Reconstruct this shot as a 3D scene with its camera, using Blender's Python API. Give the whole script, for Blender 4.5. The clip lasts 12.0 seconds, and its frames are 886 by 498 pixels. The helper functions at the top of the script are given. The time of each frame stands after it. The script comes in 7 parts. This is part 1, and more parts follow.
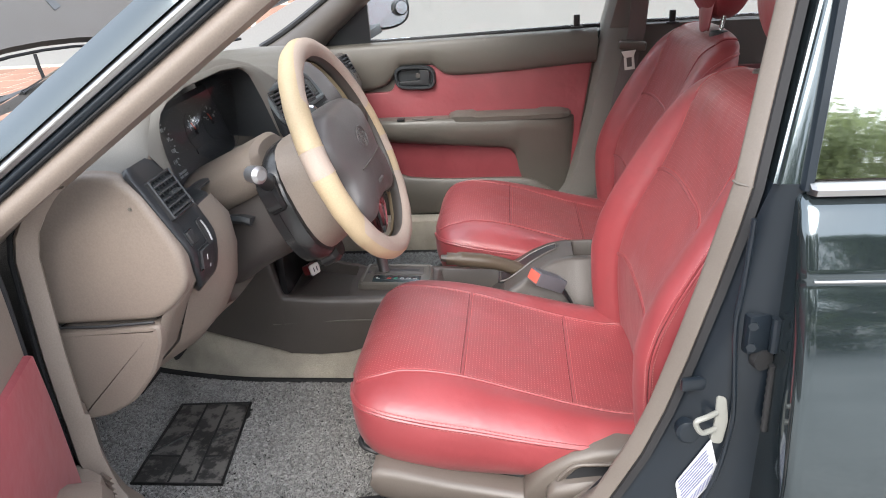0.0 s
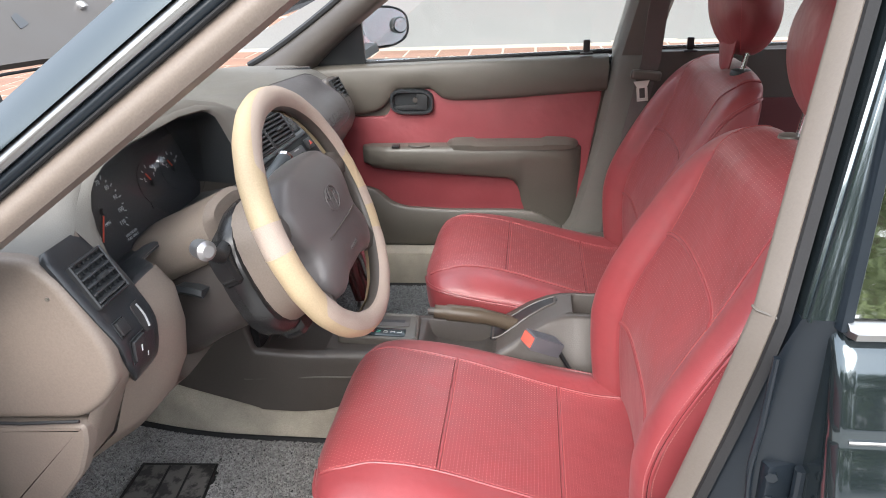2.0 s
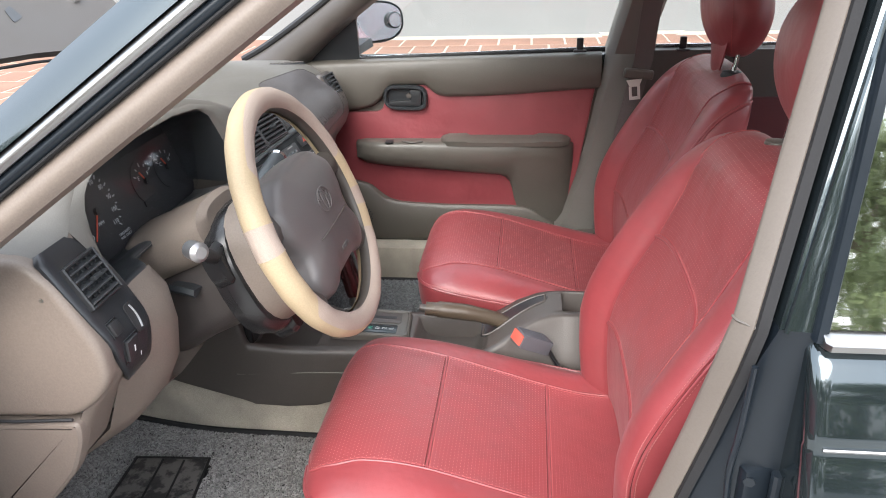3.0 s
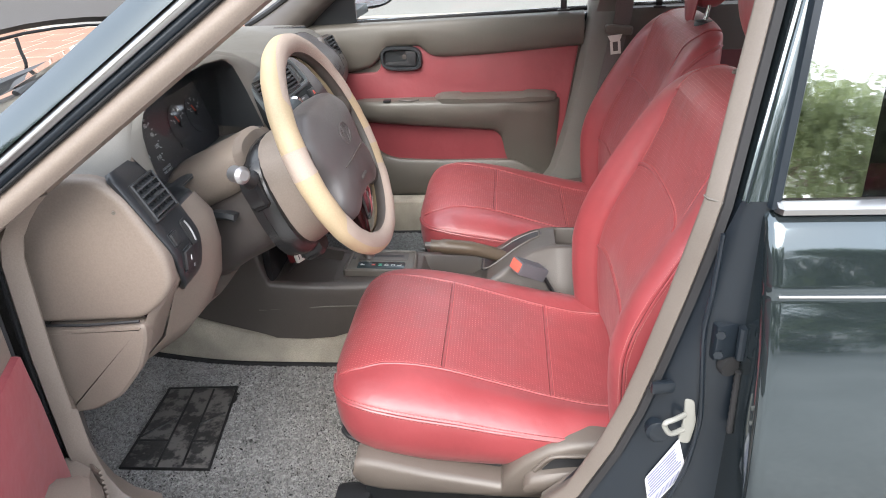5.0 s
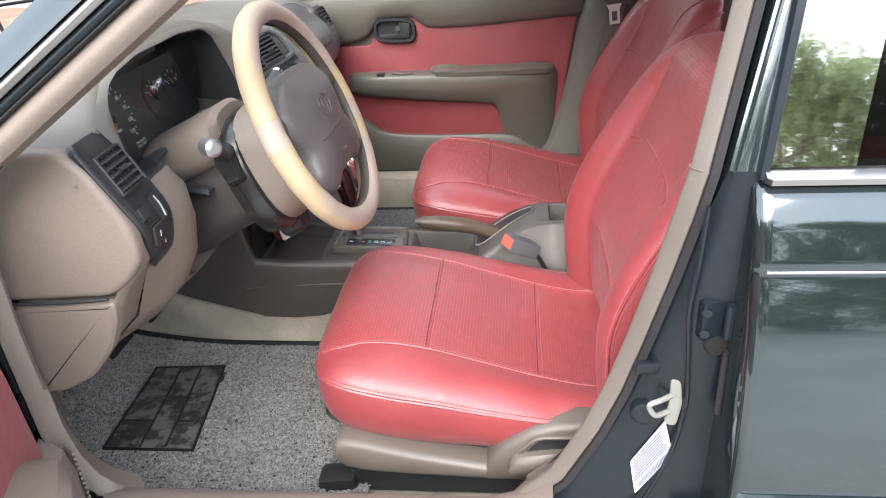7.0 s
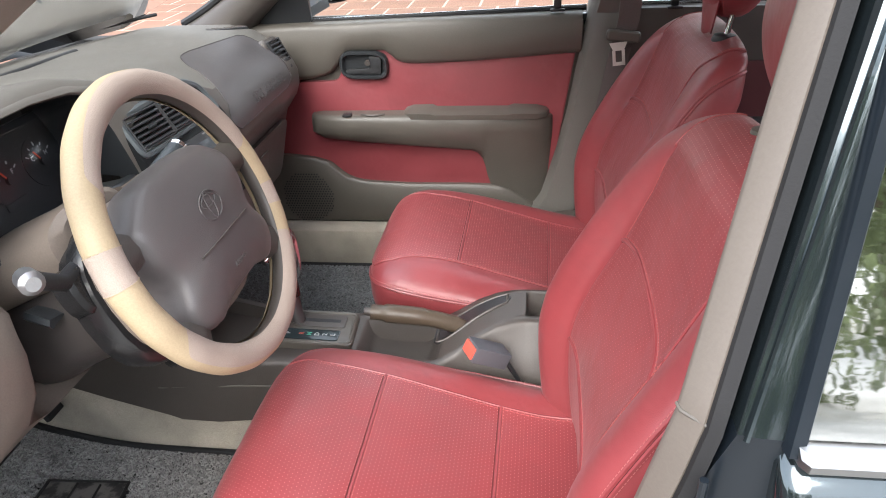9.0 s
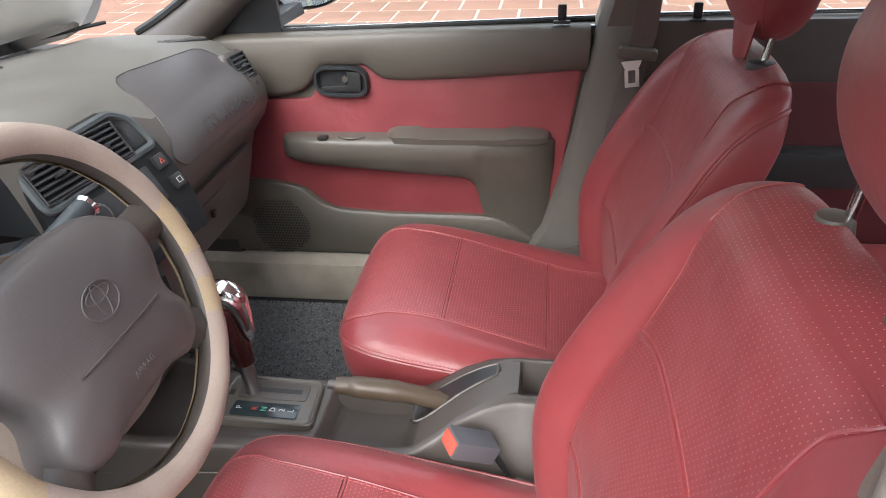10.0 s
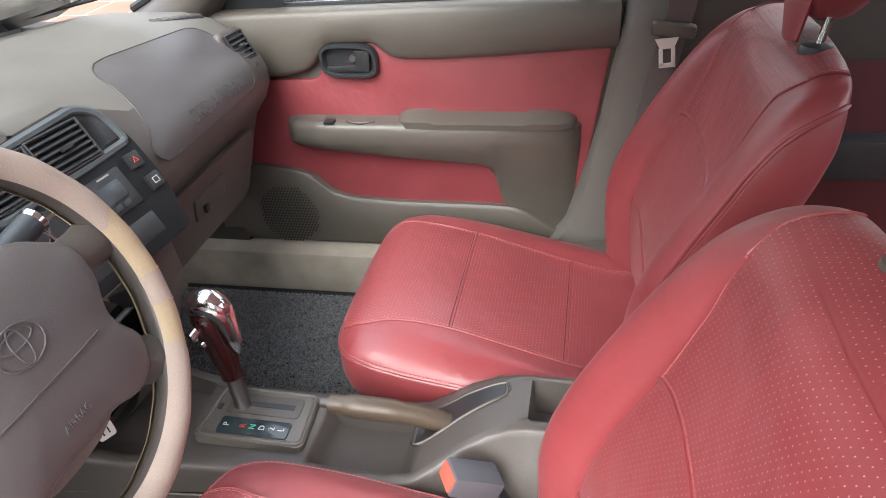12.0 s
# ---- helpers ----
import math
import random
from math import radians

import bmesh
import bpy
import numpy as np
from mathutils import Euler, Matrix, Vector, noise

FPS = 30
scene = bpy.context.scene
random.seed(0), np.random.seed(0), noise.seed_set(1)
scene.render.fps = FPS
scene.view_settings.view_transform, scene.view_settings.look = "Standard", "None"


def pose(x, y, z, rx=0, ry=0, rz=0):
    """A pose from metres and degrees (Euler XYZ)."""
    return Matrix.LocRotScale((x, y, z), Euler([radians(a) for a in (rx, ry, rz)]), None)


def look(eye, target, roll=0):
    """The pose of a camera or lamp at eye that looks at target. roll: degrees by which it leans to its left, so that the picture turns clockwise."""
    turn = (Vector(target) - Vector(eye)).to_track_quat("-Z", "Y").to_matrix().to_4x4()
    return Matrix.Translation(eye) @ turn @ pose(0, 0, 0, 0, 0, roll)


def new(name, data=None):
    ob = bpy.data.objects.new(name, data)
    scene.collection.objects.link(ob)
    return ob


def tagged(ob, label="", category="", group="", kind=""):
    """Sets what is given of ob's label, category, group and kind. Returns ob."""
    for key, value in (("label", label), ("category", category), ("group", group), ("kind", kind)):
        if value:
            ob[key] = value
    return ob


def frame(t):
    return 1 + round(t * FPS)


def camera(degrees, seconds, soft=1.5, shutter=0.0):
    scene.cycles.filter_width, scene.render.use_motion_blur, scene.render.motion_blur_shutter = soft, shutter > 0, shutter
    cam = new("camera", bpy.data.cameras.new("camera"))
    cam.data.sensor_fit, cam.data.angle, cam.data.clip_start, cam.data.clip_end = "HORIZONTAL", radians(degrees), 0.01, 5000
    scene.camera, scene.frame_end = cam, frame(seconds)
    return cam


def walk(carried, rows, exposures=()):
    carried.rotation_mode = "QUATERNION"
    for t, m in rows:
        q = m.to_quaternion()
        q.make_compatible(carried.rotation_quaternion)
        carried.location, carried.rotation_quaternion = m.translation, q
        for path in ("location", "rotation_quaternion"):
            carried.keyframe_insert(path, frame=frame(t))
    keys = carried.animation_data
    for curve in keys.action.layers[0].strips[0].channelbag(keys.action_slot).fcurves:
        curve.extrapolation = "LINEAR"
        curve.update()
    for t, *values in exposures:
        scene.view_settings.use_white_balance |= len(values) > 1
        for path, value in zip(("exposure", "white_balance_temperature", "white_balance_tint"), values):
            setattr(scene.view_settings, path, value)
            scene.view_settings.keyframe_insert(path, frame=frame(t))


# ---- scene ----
cam = camera(62.3, 12.0, soft=1.0)
METRES, EYE, TILT, LEAN, TURN = 1.3, 1.2, -23.0, 3.3, 5.0
ROWS = [
    (0.0, 0.0, 0.0, 0.0, 0.0, 0.0, 0.0),
    (0.5, 0.0092, 0.0353, 0.0206, 0.31, -0.58, -0.29),
    (1.0, 0.0223, 0.0636, 0.0529, 0.48, -0.67, -0.74),
    (1.5, 0.0337, 0.0911, 0.08, 0.74, -0.69, -1.11),
    (2.0, 0.0379, 0.1068, 0.0997, 1.01, -0.73, -1.51),
    (2.5, 0.0392, 0.1097, 0.1102, 0.99, -1.22, -1.86),
    (3.0, 0.0428, 0.0967, 0.1144, 0.62, -1.59, -1.98),
    (5.0, 0.0103, -0.0148, 0.0417, -0.78, -2.82, -0.38),
    (5.5, 0.014, -0.0267, 0.0328, -0.45, -3.02, -0.3),
    (6.0, 0.0189, -0.0274, 0.0222, -0.37, -3.46, -0.21),
    (6.5, 0.0243, -0.018, 0.0188, -0.38, -3.98, -0.11),
    (8.5, 0.1259, 0.1928, 0.1371, 1.8, -5.47, -1.19),
    (9.0, 0.1354, 0.2517, 0.1694, 1.68, -5.06, -1.49),
    (9.5, 0.1436, 0.3537, 0.2159, 1.63, -5.3, -1.79),
    (10.0, 0.1585, 0.4251, 0.2439, 2.07, -5.86, -2.01),
    (10.5, 0.1737, 0.4824, 0.2694, 3.12, -6.46, -2.35),
    (11.0, 0.186, 0.5154, 0.2801, 3.77, -6.8, -2.62),
    (11.5, 0.1917, 0.5287, 0.2844, 4.23, -7.19, -2.53),
    (12.0, 0.1929, 0.5232, 0.2834, 5.2, -8.81, -2.01),
]
walk(cam, [(t, pose(0, 0, EYE, TILT, LEAN, TURN) @ pose(METRES * x, METRES * y, METRES * z, 90 + pitch, roll, yaw)) for t, x, y, z, yaw, pitch, roll in ROWS],
     [(0.0, 1.66), (0.5, 1.66), (1.0, 1.90), (1.5, 1.75), (2.5, 1.68), (5.0, 1.80), (6.7, 1.88), (8.5, 1.67), (9.5, 1.73), (10.2, 1.61), (11.0, 1.71), (11.5, 1.86), (12.0, 1.95)])

# ---- world, sun, exposure ----
world = bpy.data.worlds.new("sky")
scene.world = world
world.use_nodes = True
_n, _l = world.node_tree.nodes, world.node_tree.links
SUN_EL, SUN_ROT = 40.0, 190.0
_sky = _n.new("ShaderNodeTexSky")
_sky.sky_type, _sky.sun_disc = "NISHITA", False
_sky.sun_elevation, _sky.sun_rotation = radians(SUN_EL), radians(SUN_ROT)
_sky.air_density, _sky.dust_density, _sky.ozone_density = 1.0, 4.0, 1.0
_mixsky = _n.new("ShaderNodeMix")
_mixsky.data_type = "RGBA"
_mixsky.inputs[0].default_value = 0.65
_mixsky.inputs[7].default_value = (9.6, 10.2, 11.2, 1)
_l.new(_sky.outputs[0], _mixsky.inputs[6])
_l.new(_mixsky.outputs[2], _n["Background"].inputs[0])
_n["Background"].inputs[1].default_value = 0.15
sun = new("sun", bpy.data.lights.new("sun", "SUN"))
sun.data.energy, sun.data.angle, sun.data.color = 1.3, radians(45), (1.0, 0.985, 0.96)
_az, _el = radians(SUN_ROT), radians(SUN_EL)
sun.matrix_world = look((math.sin(_az) * math.cos(_el) * 20, math.cos(_az) * math.cos(_el) * 20, math.sin(_el) * 20), (0, 0, 0))


# ---- materials ----
def mat(name, base, rough=0.5, metal=0.0, grain=0.0, grain_size=400.0, stain=0.12, stain_size=6.0, coat=0.0, spec=0.5, bump=0.15, sheen=0.0, trans=0.0):
    """A principled surface with colour variation at two scales and fine relief."""
    m = bpy.data.materials.new(name)
    m.use_nodes = True
    n, l = m.node_tree.nodes, m.node_tree.links
    b = n["Principled BSDF"]
    b.inputs["Roughness"].default_value, b.inputs["Metallic"].default_value = rough, metal
    b.inputs["Coat Weight"].default_value, b.inputs["Coat Roughness"].default_value = coat, 0.03
    b.inputs["Specular IOR Level"].default_value = spec
    b.inputs["Sheen Weight"].default_value = sheen
    b.inputs["Transmission Weight"].default_value = trans
    co = n.new("ShaderNodeTexCoord")
    big = n.new("ShaderNodeTexNoise")
    big.inputs["Scale"].default_value, big.inputs["Detail"].default_value = stain_size, 6
    l.new(co.outputs["Object"], big.inputs["Vector"])
    fine = n.new("ShaderNodeTexNoise")
    fine.inputs["Scale"].default_value, fine.inputs["Detail"].default_value = grain_size, 3
    l.new(co.outputs["Object"], fine.inputs["Vector"])
    ramp = n.new("ShaderNodeMapRange")
    ramp.inputs[1].default_value, ramp.inputs[2].default_value = 0.3, 0.7
    ramp.inputs[3].default_value, ramp.inputs[4].default_value = 1 - stain, 1 + stain
    l.new(big.outputs[0], ramp.inputs[0])
    ramp2 = n.new("ShaderNodeMapRange")
    ramp2.inputs[1].default_value, ramp2.inputs[2].default_value = 0.3, 0.7
    ramp2.inputs[3].default_value, ramp2.inputs[4].default_value = 1 - grain, 1 + grain
    l.new(fine.outputs[0], ramp2.inputs[0])
    mul = n.new("ShaderNodeMath")
    mul.operation = "MULTIPLY"
    l.new(ramp.outputs[0], mul.inputs[0]), l.new(ramp2.outputs[0], mul.inputs[1])
    sc = n.new("ShaderNodeVectorMath")
    sc.operation = "SCALE"
    sc.inputs[0].default_value = base
    l.new(mul.outputs[0], sc.inputs["Scale"])
    l.new(sc.outputs[0], b.inputs["Base Color"])
    rr = n.new("ShaderNodeMapRange")
    rr.inputs[1].default_value, rr.inputs[2].default_value = 0.3, 0.7
    rr.inputs[3].default_value, rr.inputs[4].default_value = rough * 0.85, min(1, rough * 1.15)
    l.new(big.outputs[0], rr.inputs[0]), l.new(rr.outputs[0], b.inputs["Roughness"])
    if bump:
        bp = n.new("ShaderNodeBump")
        bp.inputs["Strength"].default_value, bp.inputs["Distance"].default_value = bump, 0.002
        l.new(fine.outputs[0], bp.inputs["Height"]), l.new(bp.outputs[0], b.inputs["Normal"])
    return m


def leather(name, base, rough=0.42, holes=False):
    """Grained leather; with holes: rows of small punched holes, by the surface's own metres."""
    m = mat(name, base, rough, grain=0.05, grain_size=900, stain=0.10, stain_size=9, bump=0.0, spec=0.7, coat=0.14, sheen=0.06)
    m.node_tree.nodes["Principled BSDF"].inputs["Coat Roughness"].default_value = 0.36
    n, l = m.node_tree.nodes, m.node_tree.links
    b = n["Principled BSDF"]
    co = n.new("ShaderNodeTexCoord")
    vor = n.new("ShaderNodeTexVoronoi")
    vor.inputs["Scale"].default_value = 650
    l.new(co.outputs["Object"], vor.inputs["Vector"])
    wrinkle = n.new("ShaderNodeTexNoise")
    wrinkle.inputs["Scale"].default_value, wrinkle.inputs["Detail"].default_value = 14, 3
    l.new(co.outputs["Object"], wrinkle.inputs["Vector"])
    b1 = n.new("ShaderNodeBump")
    b1.inputs["Strength"].default_value, b1.inputs["Distance"].default_value = 0.38, 0.012
    l.new(wrinkle.outputs[0], b1.inputs["Height"])
    b2 = n.new("ShaderNodeBump")
    b2.inputs["Strength"].default_value, b2.inputs["Distance"].default_value = 0.12, 0.0006
    l.new(vor.outputs["Distance"], b2.inputs["Height"]), l.new(b1.outputs[0], b2.inputs["Normal"])
    last = b2
    if holes:
        uv = n.new("ShaderNodeUVMap")
        sep = n.new("ShaderNodeSeparateXYZ")
        l.new(uv.outputs[0], sep.inputs[0])

        def op(kind, a, c=None):
            x = n.new("ShaderNodeMath")
            x.operation = kind
            for k, s in enumerate((a, c)):
                if s is None:
                    continue
                if isinstance(s, (int, float)):
                    x.inputs[k].default_value = s
                else:
                    l.new(s, x.inputs[k])
            return x.outputs[0]

        def dots(du, dv):
            fu = op("SUBTRACT", op("FRACT", op("ADD", op("MULTIPLY", sep.outputs[0], 1 / 0.0068), du)), 0.5)
            fv = op("SUBTRACT", op("FRACT", op("ADD", op("MULTIPLY", sep.outputs[1], 1 / 0.0116), dv)), 0.5)
            fu, fv = op("MULTIPLY", fu, 6.8), op("MULTIPLY", fv, 11.6)
            return op("SQRT", op("ADD", op("MULTIPLY", fu, fu), op("MULTIPLY", fv, fv)))
        d = op("MINIMUM", dots(0, 0), dots(0.5, 0.5))
        hole = n.new("ShaderNodeMapRange")
        hole.interpolation_type = "SMOOTHSTEP"
        hole.inputs[1].default_value, hole.inputs[2].default_value = 0.40, 0.85
        hole.inputs[3].default_value, hole.inputs[4].default_value = 1, 0
        l.new(d, hole.inputs[0])
        mix = n.new("ShaderNodeMix")
        mix.data_type = "RGBA"
        mix.inputs[7].default_value = (0.66, 0.29, 0.26, 1)
        old = b.inputs["Base Color"].links[0].from_socket
        l.new(op("MULTIPLY", hole.outputs[0], 0.95), mix.inputs[0]), l.new(old, mix.inputs[6]), l.new(mix.outputs[2], b.inputs["Base Color"])
        b3 = n.new("ShaderNodeBump")
        b3.invert = True
        b3.inputs["Strength"].default_value, b3.inputs["Distance"].default_value = 0.9, 0.002
        l.new(hole.outputs[0], b3.inputs["Height"]), l.new(last.outputs[0], b3.inputs["Normal"])
        last = b3
    l.new(last.outputs[0], b.inputs["Normal"])
    return m


def coil(name, base):
    """Vinyl strands, each a little lighter or darker than the next."""
    m = mat(name, base, 0.5, grain=0.15, grain_size=300, stain=0.10, stain_size=9)
    n, l = m.node_tree.nodes, m.node_tree.links
    b = n["Principled BSDF"]
    g = n.new("ShaderNodeNewGeometry")
    mr = n.new("ShaderNodeMapRange")
    mr.inputs[3].default_value, mr.inputs[4].default_value = 0.5, 1.4
    l.new(g.outputs["Random Per Island"], mr.inputs[0])
    sc = n.new("ShaderNodeVectorMath")
    sc.operation = "SCALE"
    l.new(b.inputs["Base Color"].links[0].from_socket, sc.inputs[0]), l.new(mr.outputs[0], sc.inputs["Scale"])
    l.new(sc.outputs[0], b.inputs["Base Color"])
    return m


def worn_rubber(name):
    """Black rubber rubbed grey in ragged patches."""
    m = mat(name, (0.03, 0.029, 0.028), 0.5, grain=0.3, grain_size=150, stain=0.3, stain_size=20)
    n, l = m.node_tree.nodes, m.node_tree.links
    b = n["Principled BSDF"]
    co, nz, mr = n.new("ShaderNodeTexCoord"), n.new("ShaderNodeTexNoise"), n.new("ShaderNodeMapRange")
    nz.inputs["Scale"].default_value, nz.inputs["Detail"].default_value, nz.inputs["Roughness"].default_value = 30, 5, 0.65
    mr.inputs[1].default_value, mr.inputs[2].default_value, mr.inputs[3].default_value, mr.inputs[4].default_value = 0.46, 0.56, 0.0, 0.8
    mx = n.new("ShaderNodeMix")
    mx.data_type = "RGBA"
    mx.inputs[7].default_value = (0.17, 0.16, 0.148, 1)
    l.new(co.outputs["Object"], nz.inputs["Vector"]), l.new(nz.outputs[0], mr.inputs[0])
    l.new(mr.outputs[0], mx.inputs[0]), l.new(b.inputs["Base Color"].links[0].from_socket, mx.inputs[6]), l.new(mx.outputs[2], b.inputs["Base Color"])
    return m


RED = (0.275, 0.044, 0.050)
LEATHER = leather("red leather", RED, 0.44)
PERFORATED = leather("red perforated leather", RED, 0.4, holes=True)
DOORRED = leather("red door vinyl", (0.245, 0.040, 0.049), 0.52)
REDTHREAD = mat("red thread", (0.46, 0.125, 0.12), 0.8, bump=0)
THREAD = mat("pink thread", (0.52, 0.20, 0.19), 0.8, bump=0)
# Darkened leather red: paints the shade in the seams' creases.
SEAMSHADE = mat("seam groove shade", (0.09, 0.012, 0.014), 0.7, bump=0)
BEIGE = mat("beige plastic", (0.172, 0.140, 0.117), 0.5, grain=0.07, stain=0.06, bump=0.12)
TAUPE = mat("taupe plastic", (0.106, 0.097, 0.083), 0.38, grain=0.05, stain=0.08, bump=0.15)
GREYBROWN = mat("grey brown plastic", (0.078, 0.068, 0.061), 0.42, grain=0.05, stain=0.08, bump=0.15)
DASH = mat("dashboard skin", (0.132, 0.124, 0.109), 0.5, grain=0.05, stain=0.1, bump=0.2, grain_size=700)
MAUVE = mat("mauve airbag skin", (0.104, 0.094, 0.093), 0.40, grain=0.04, stain=0.08, bump=0.15, grain_size=700)
LIDSKIN = mat("grey airbag lid skin", (0.080, 0.074, 0.074), 0.42, grain=0.04, stain=0.08, bump=0.15, grain_size=700)
GLOSSBLACK = mat("gloss black plastic", (0.016, 0.016, 0.017), 0.2, stain=0.15)
SHROUD = mat("dark shroud plastic", (0.045, 0.039, 0.037), 0.4, stain=0.12)
STACK = mat("matt black panel", (0.012, 0.0135, 0.015), 0.55, stain=0.15, spec=0.2)
BLACK = mat("black plastic", (0.022, 0.023, 0.025), 0.42, stain=0.2)
CHARCOAL = mat("charcoal plastic", (0.026, 0.029, 0.032), 0.38, stain=0.15)
SLAT = mat("dark grey vent plastic", (0.045, 0.048, 0.052), 0.36, stain=0.15)
RUBBER = mat("black rubber", (0.02, 0.02, 0.021), 0.7, stain=0.2, spec=0.25)
CARPET = mat("tan carpet", (0.36, 0.325, 0.265), 0.95, grain=0.25, grain_size=700, stain=0.35, stain_size=8, bump=0.5, sheen=0.3)
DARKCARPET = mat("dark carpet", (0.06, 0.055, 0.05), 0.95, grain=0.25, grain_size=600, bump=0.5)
COIL = coil("grey coil vinyl", (0.235, 0.231, 0.222))
COILSLATE = coil("slate coil vinyl", (0.165, 0.175, 0.180))
COILDARK = mat("dark coil backing", (0.022, 0.022, 0.022), 0.8, grain=0.4, grain_size=200)
CHROME = mat("chrome", (0.75, 0.76, 0.78), 0.12, metal=1.0, stain=0.05, bump=0)
STEEL = mat("brushed steel trim", (0.36, 0.36, 0.36), 0.34, metal=1.0, stain=0.06, bump=0.03)
PAINT = mat("dark green blue paint", (0.046, 0.063, 0.071), 0.09, metal=0.8, coat=1.0, stain=0.15, stain_size=3, grain=0.1, grain_size=1500, bump=0.02)
# Body paint darkened: the jamb's dim reflections are put into the colour.
JAMB = mat("shaded jamb paint", (0.009, 0.013, 0.018), 0.35, metal=0.0, coat=0.15, spec=0.3, stain=0.2, stain_size=4, bump=0.02)
# Lighter copy of TAUPE: missing light on the passenger's pillar is in the colour.
TAUPEBRIGHT = mat("brightened taupe trim", (0.150, 0.141, 0.126), 0.5, grain=0.05, stain=0.08, bump=0.15)
# Darker copy of BEIGE: the pillar's dimmer light is put into the colour.
BEIGESHADE = mat("shaded beige plastic", (0.140, 0.120, 0.103), 0.5, grain=0.04, stain=0.06, bump=0.12)
SEATTRIM = mat("seat base plastic", (0.112, 0.095, 0.081), 0.42, grain=0.04, stain=0.10, bump=0.12)
SWITCHES = mat("dark switch plate", (0.020, 0.022, 0.025), 0.32, stain=0.15)
# Red door vinyl with the rear cabin's shade put into the colour.
REDSHADE = mat("shaded red vinyl", (0.10, 0.022, 0.026), 0.5, stain=0.1)
HOODGREY = mat("hood inner primer", (0.068, 0.060, 0.053), 0.55, stain=0.08)
CREAM = mat("cream leatherette", (0.44, 0.345, 0.222), 0.55, grain=0.06, grain_size=500, stain=0.08, bump=0.15)
PINKMESH = mat("pink beige mesh cloth", (0.40, 0.325, 0.275), 0.7, grain=0.09, grain_size=900, stain=0.05, bump=0.4)
WHITE = mat("white plastic", (0.75, 0.74, 0.70), 0.4, stain=0.05)
LABEL = mat("sticker paper", (0.42, 0.43, 0.45), 0.5, stain=0.1, stain_size=40)
IVORY = mat("ivory striker paint", (0.21, 0.21, 0.19), 0.45, stain=0.15)
ORANGE = mat("red orange button", (0.62, 0.12, 0.085), 0.45, stain=0.05)
BELT = mat("grey seat belt webbing", (0.125, 0.11, 0.105), 0.75, grain=0.2, grain_size=800, bump=0.3)
WOODRED = mat("dark red lacquered wood", (0.022, 0.005, 0.005), 0.15, coat=0.8, stain=0.4, stain_size=30, bump=0)
INK = mat("blue print", (0.13, 0.14, 0.24), 0.6, bump=0)
PALE = mat("pale print", (0.62, 0.64, 0.64), 0.5, bump=0)
REDPRINT = mat("red print", (0.6, 0.08, 0.05), 0.5, bump=0)
GREENPRINT = mat("green print", (0.10, 0.50, 0.36), 0.5, bump=0)
NEEDLE = mat("orange needle", (0.8, 0.1, 0.05), 0.5, bump=0)
BRICK = mat("pink brick paver", (0.25, 0.140, 0.098), 0.85, grain=0.12, grain_size=60, stain=0.15, stain_size=3, bump=0.3)
JOINT = mat("pale mortar", (0.40, 0.36, 0.30), 0.9, grain=0.15, grain_size=80, stain=0.1, bump=0.3)
CONCRETE = mat("grey concrete", (0.36, 0.345, 0.32), 0.9, grain=0.12, grain_size=40, stain=0.2, stain_size=1.2, bump=0.3)
PLASTER = mat("white wall plaster", (0.195, 0.199, 0.197), 0.85, grain=0.04, grain_size=50, stain=0.03, stain_size=1.0)
LEAF = mat("green leaves", (0.17, 0.20, 0.10), 0.5, grain=0.3, grain_size=3, stain=0.5, stain_size=1.0, bump=0)
_n, _l = LEAF.node_tree.nodes, LEAF.node_tree.links
_tr, _mx = _n.new("ShaderNodeBsdfTranslucent"), _n.new("ShaderNodeMixShader")
_mx.inputs[0].default_value = 0.6
_l.new(_n["Principled BSDF"].inputs["Base Color"].links[0].from_socket, _tr.inputs[0])
_l.new(_n["Principled BSDF"].outputs[0], _mx.inputs[1]), _l.new(_tr.outputs[0], _mx.inputs[2])
_l.new(_mx.outputs[0], _n["Material Output"].inputs[0])
BARK = mat("grey bark", (0.12, 0.09, 0.065), 0.9, stain=0.3, stain_size=5)
HEADLINER = mat("headliner cloth", (0.70, 0.66, 0.60), 0.95, grain=0.1, grain_size=500)


def glass(name, tint, rough=0.0):
    m = bpy.data.materials.new(name)
    m.use_nodes = True
    b = m.node_tree.nodes["Principled BSDF"]
    b.inputs["Base Color"].default_value = (*tint, 1)
    b.inputs["Transmission Weight"].default_value, b.inputs["Roughness"].default_value, b.inputs["IOR"].default_value = 1.0, rough, 1.45
    return m


CLEAR = glass("clear glass", (0.93, 0.96, 0.95))
LENS = glass("instrument lens plastic", (0.90, 0.92, 0.95), 0.06)
LENS.node_tree.nodes["Principled BSDF"].inputs["IOR"].default_value = 1.2
TINT = glass("dark tinted glass", (0.10, 0.12, 0.14))
MIRROR = mat("mirror silver", (0.85, 0.88, 0.88), 0.02, metal=1.0, stain=0.02, bump=0)
SATIN = mat("satin silver", (0.45, 0.45, 0.46), 0.38, metal=0.9, stain=0.1)
FILM = mat("silver reflective film", (0.78, 0.80, 0.79), 0.03, metal=1.0, stain=0.1, stain_size=25, bump=0)


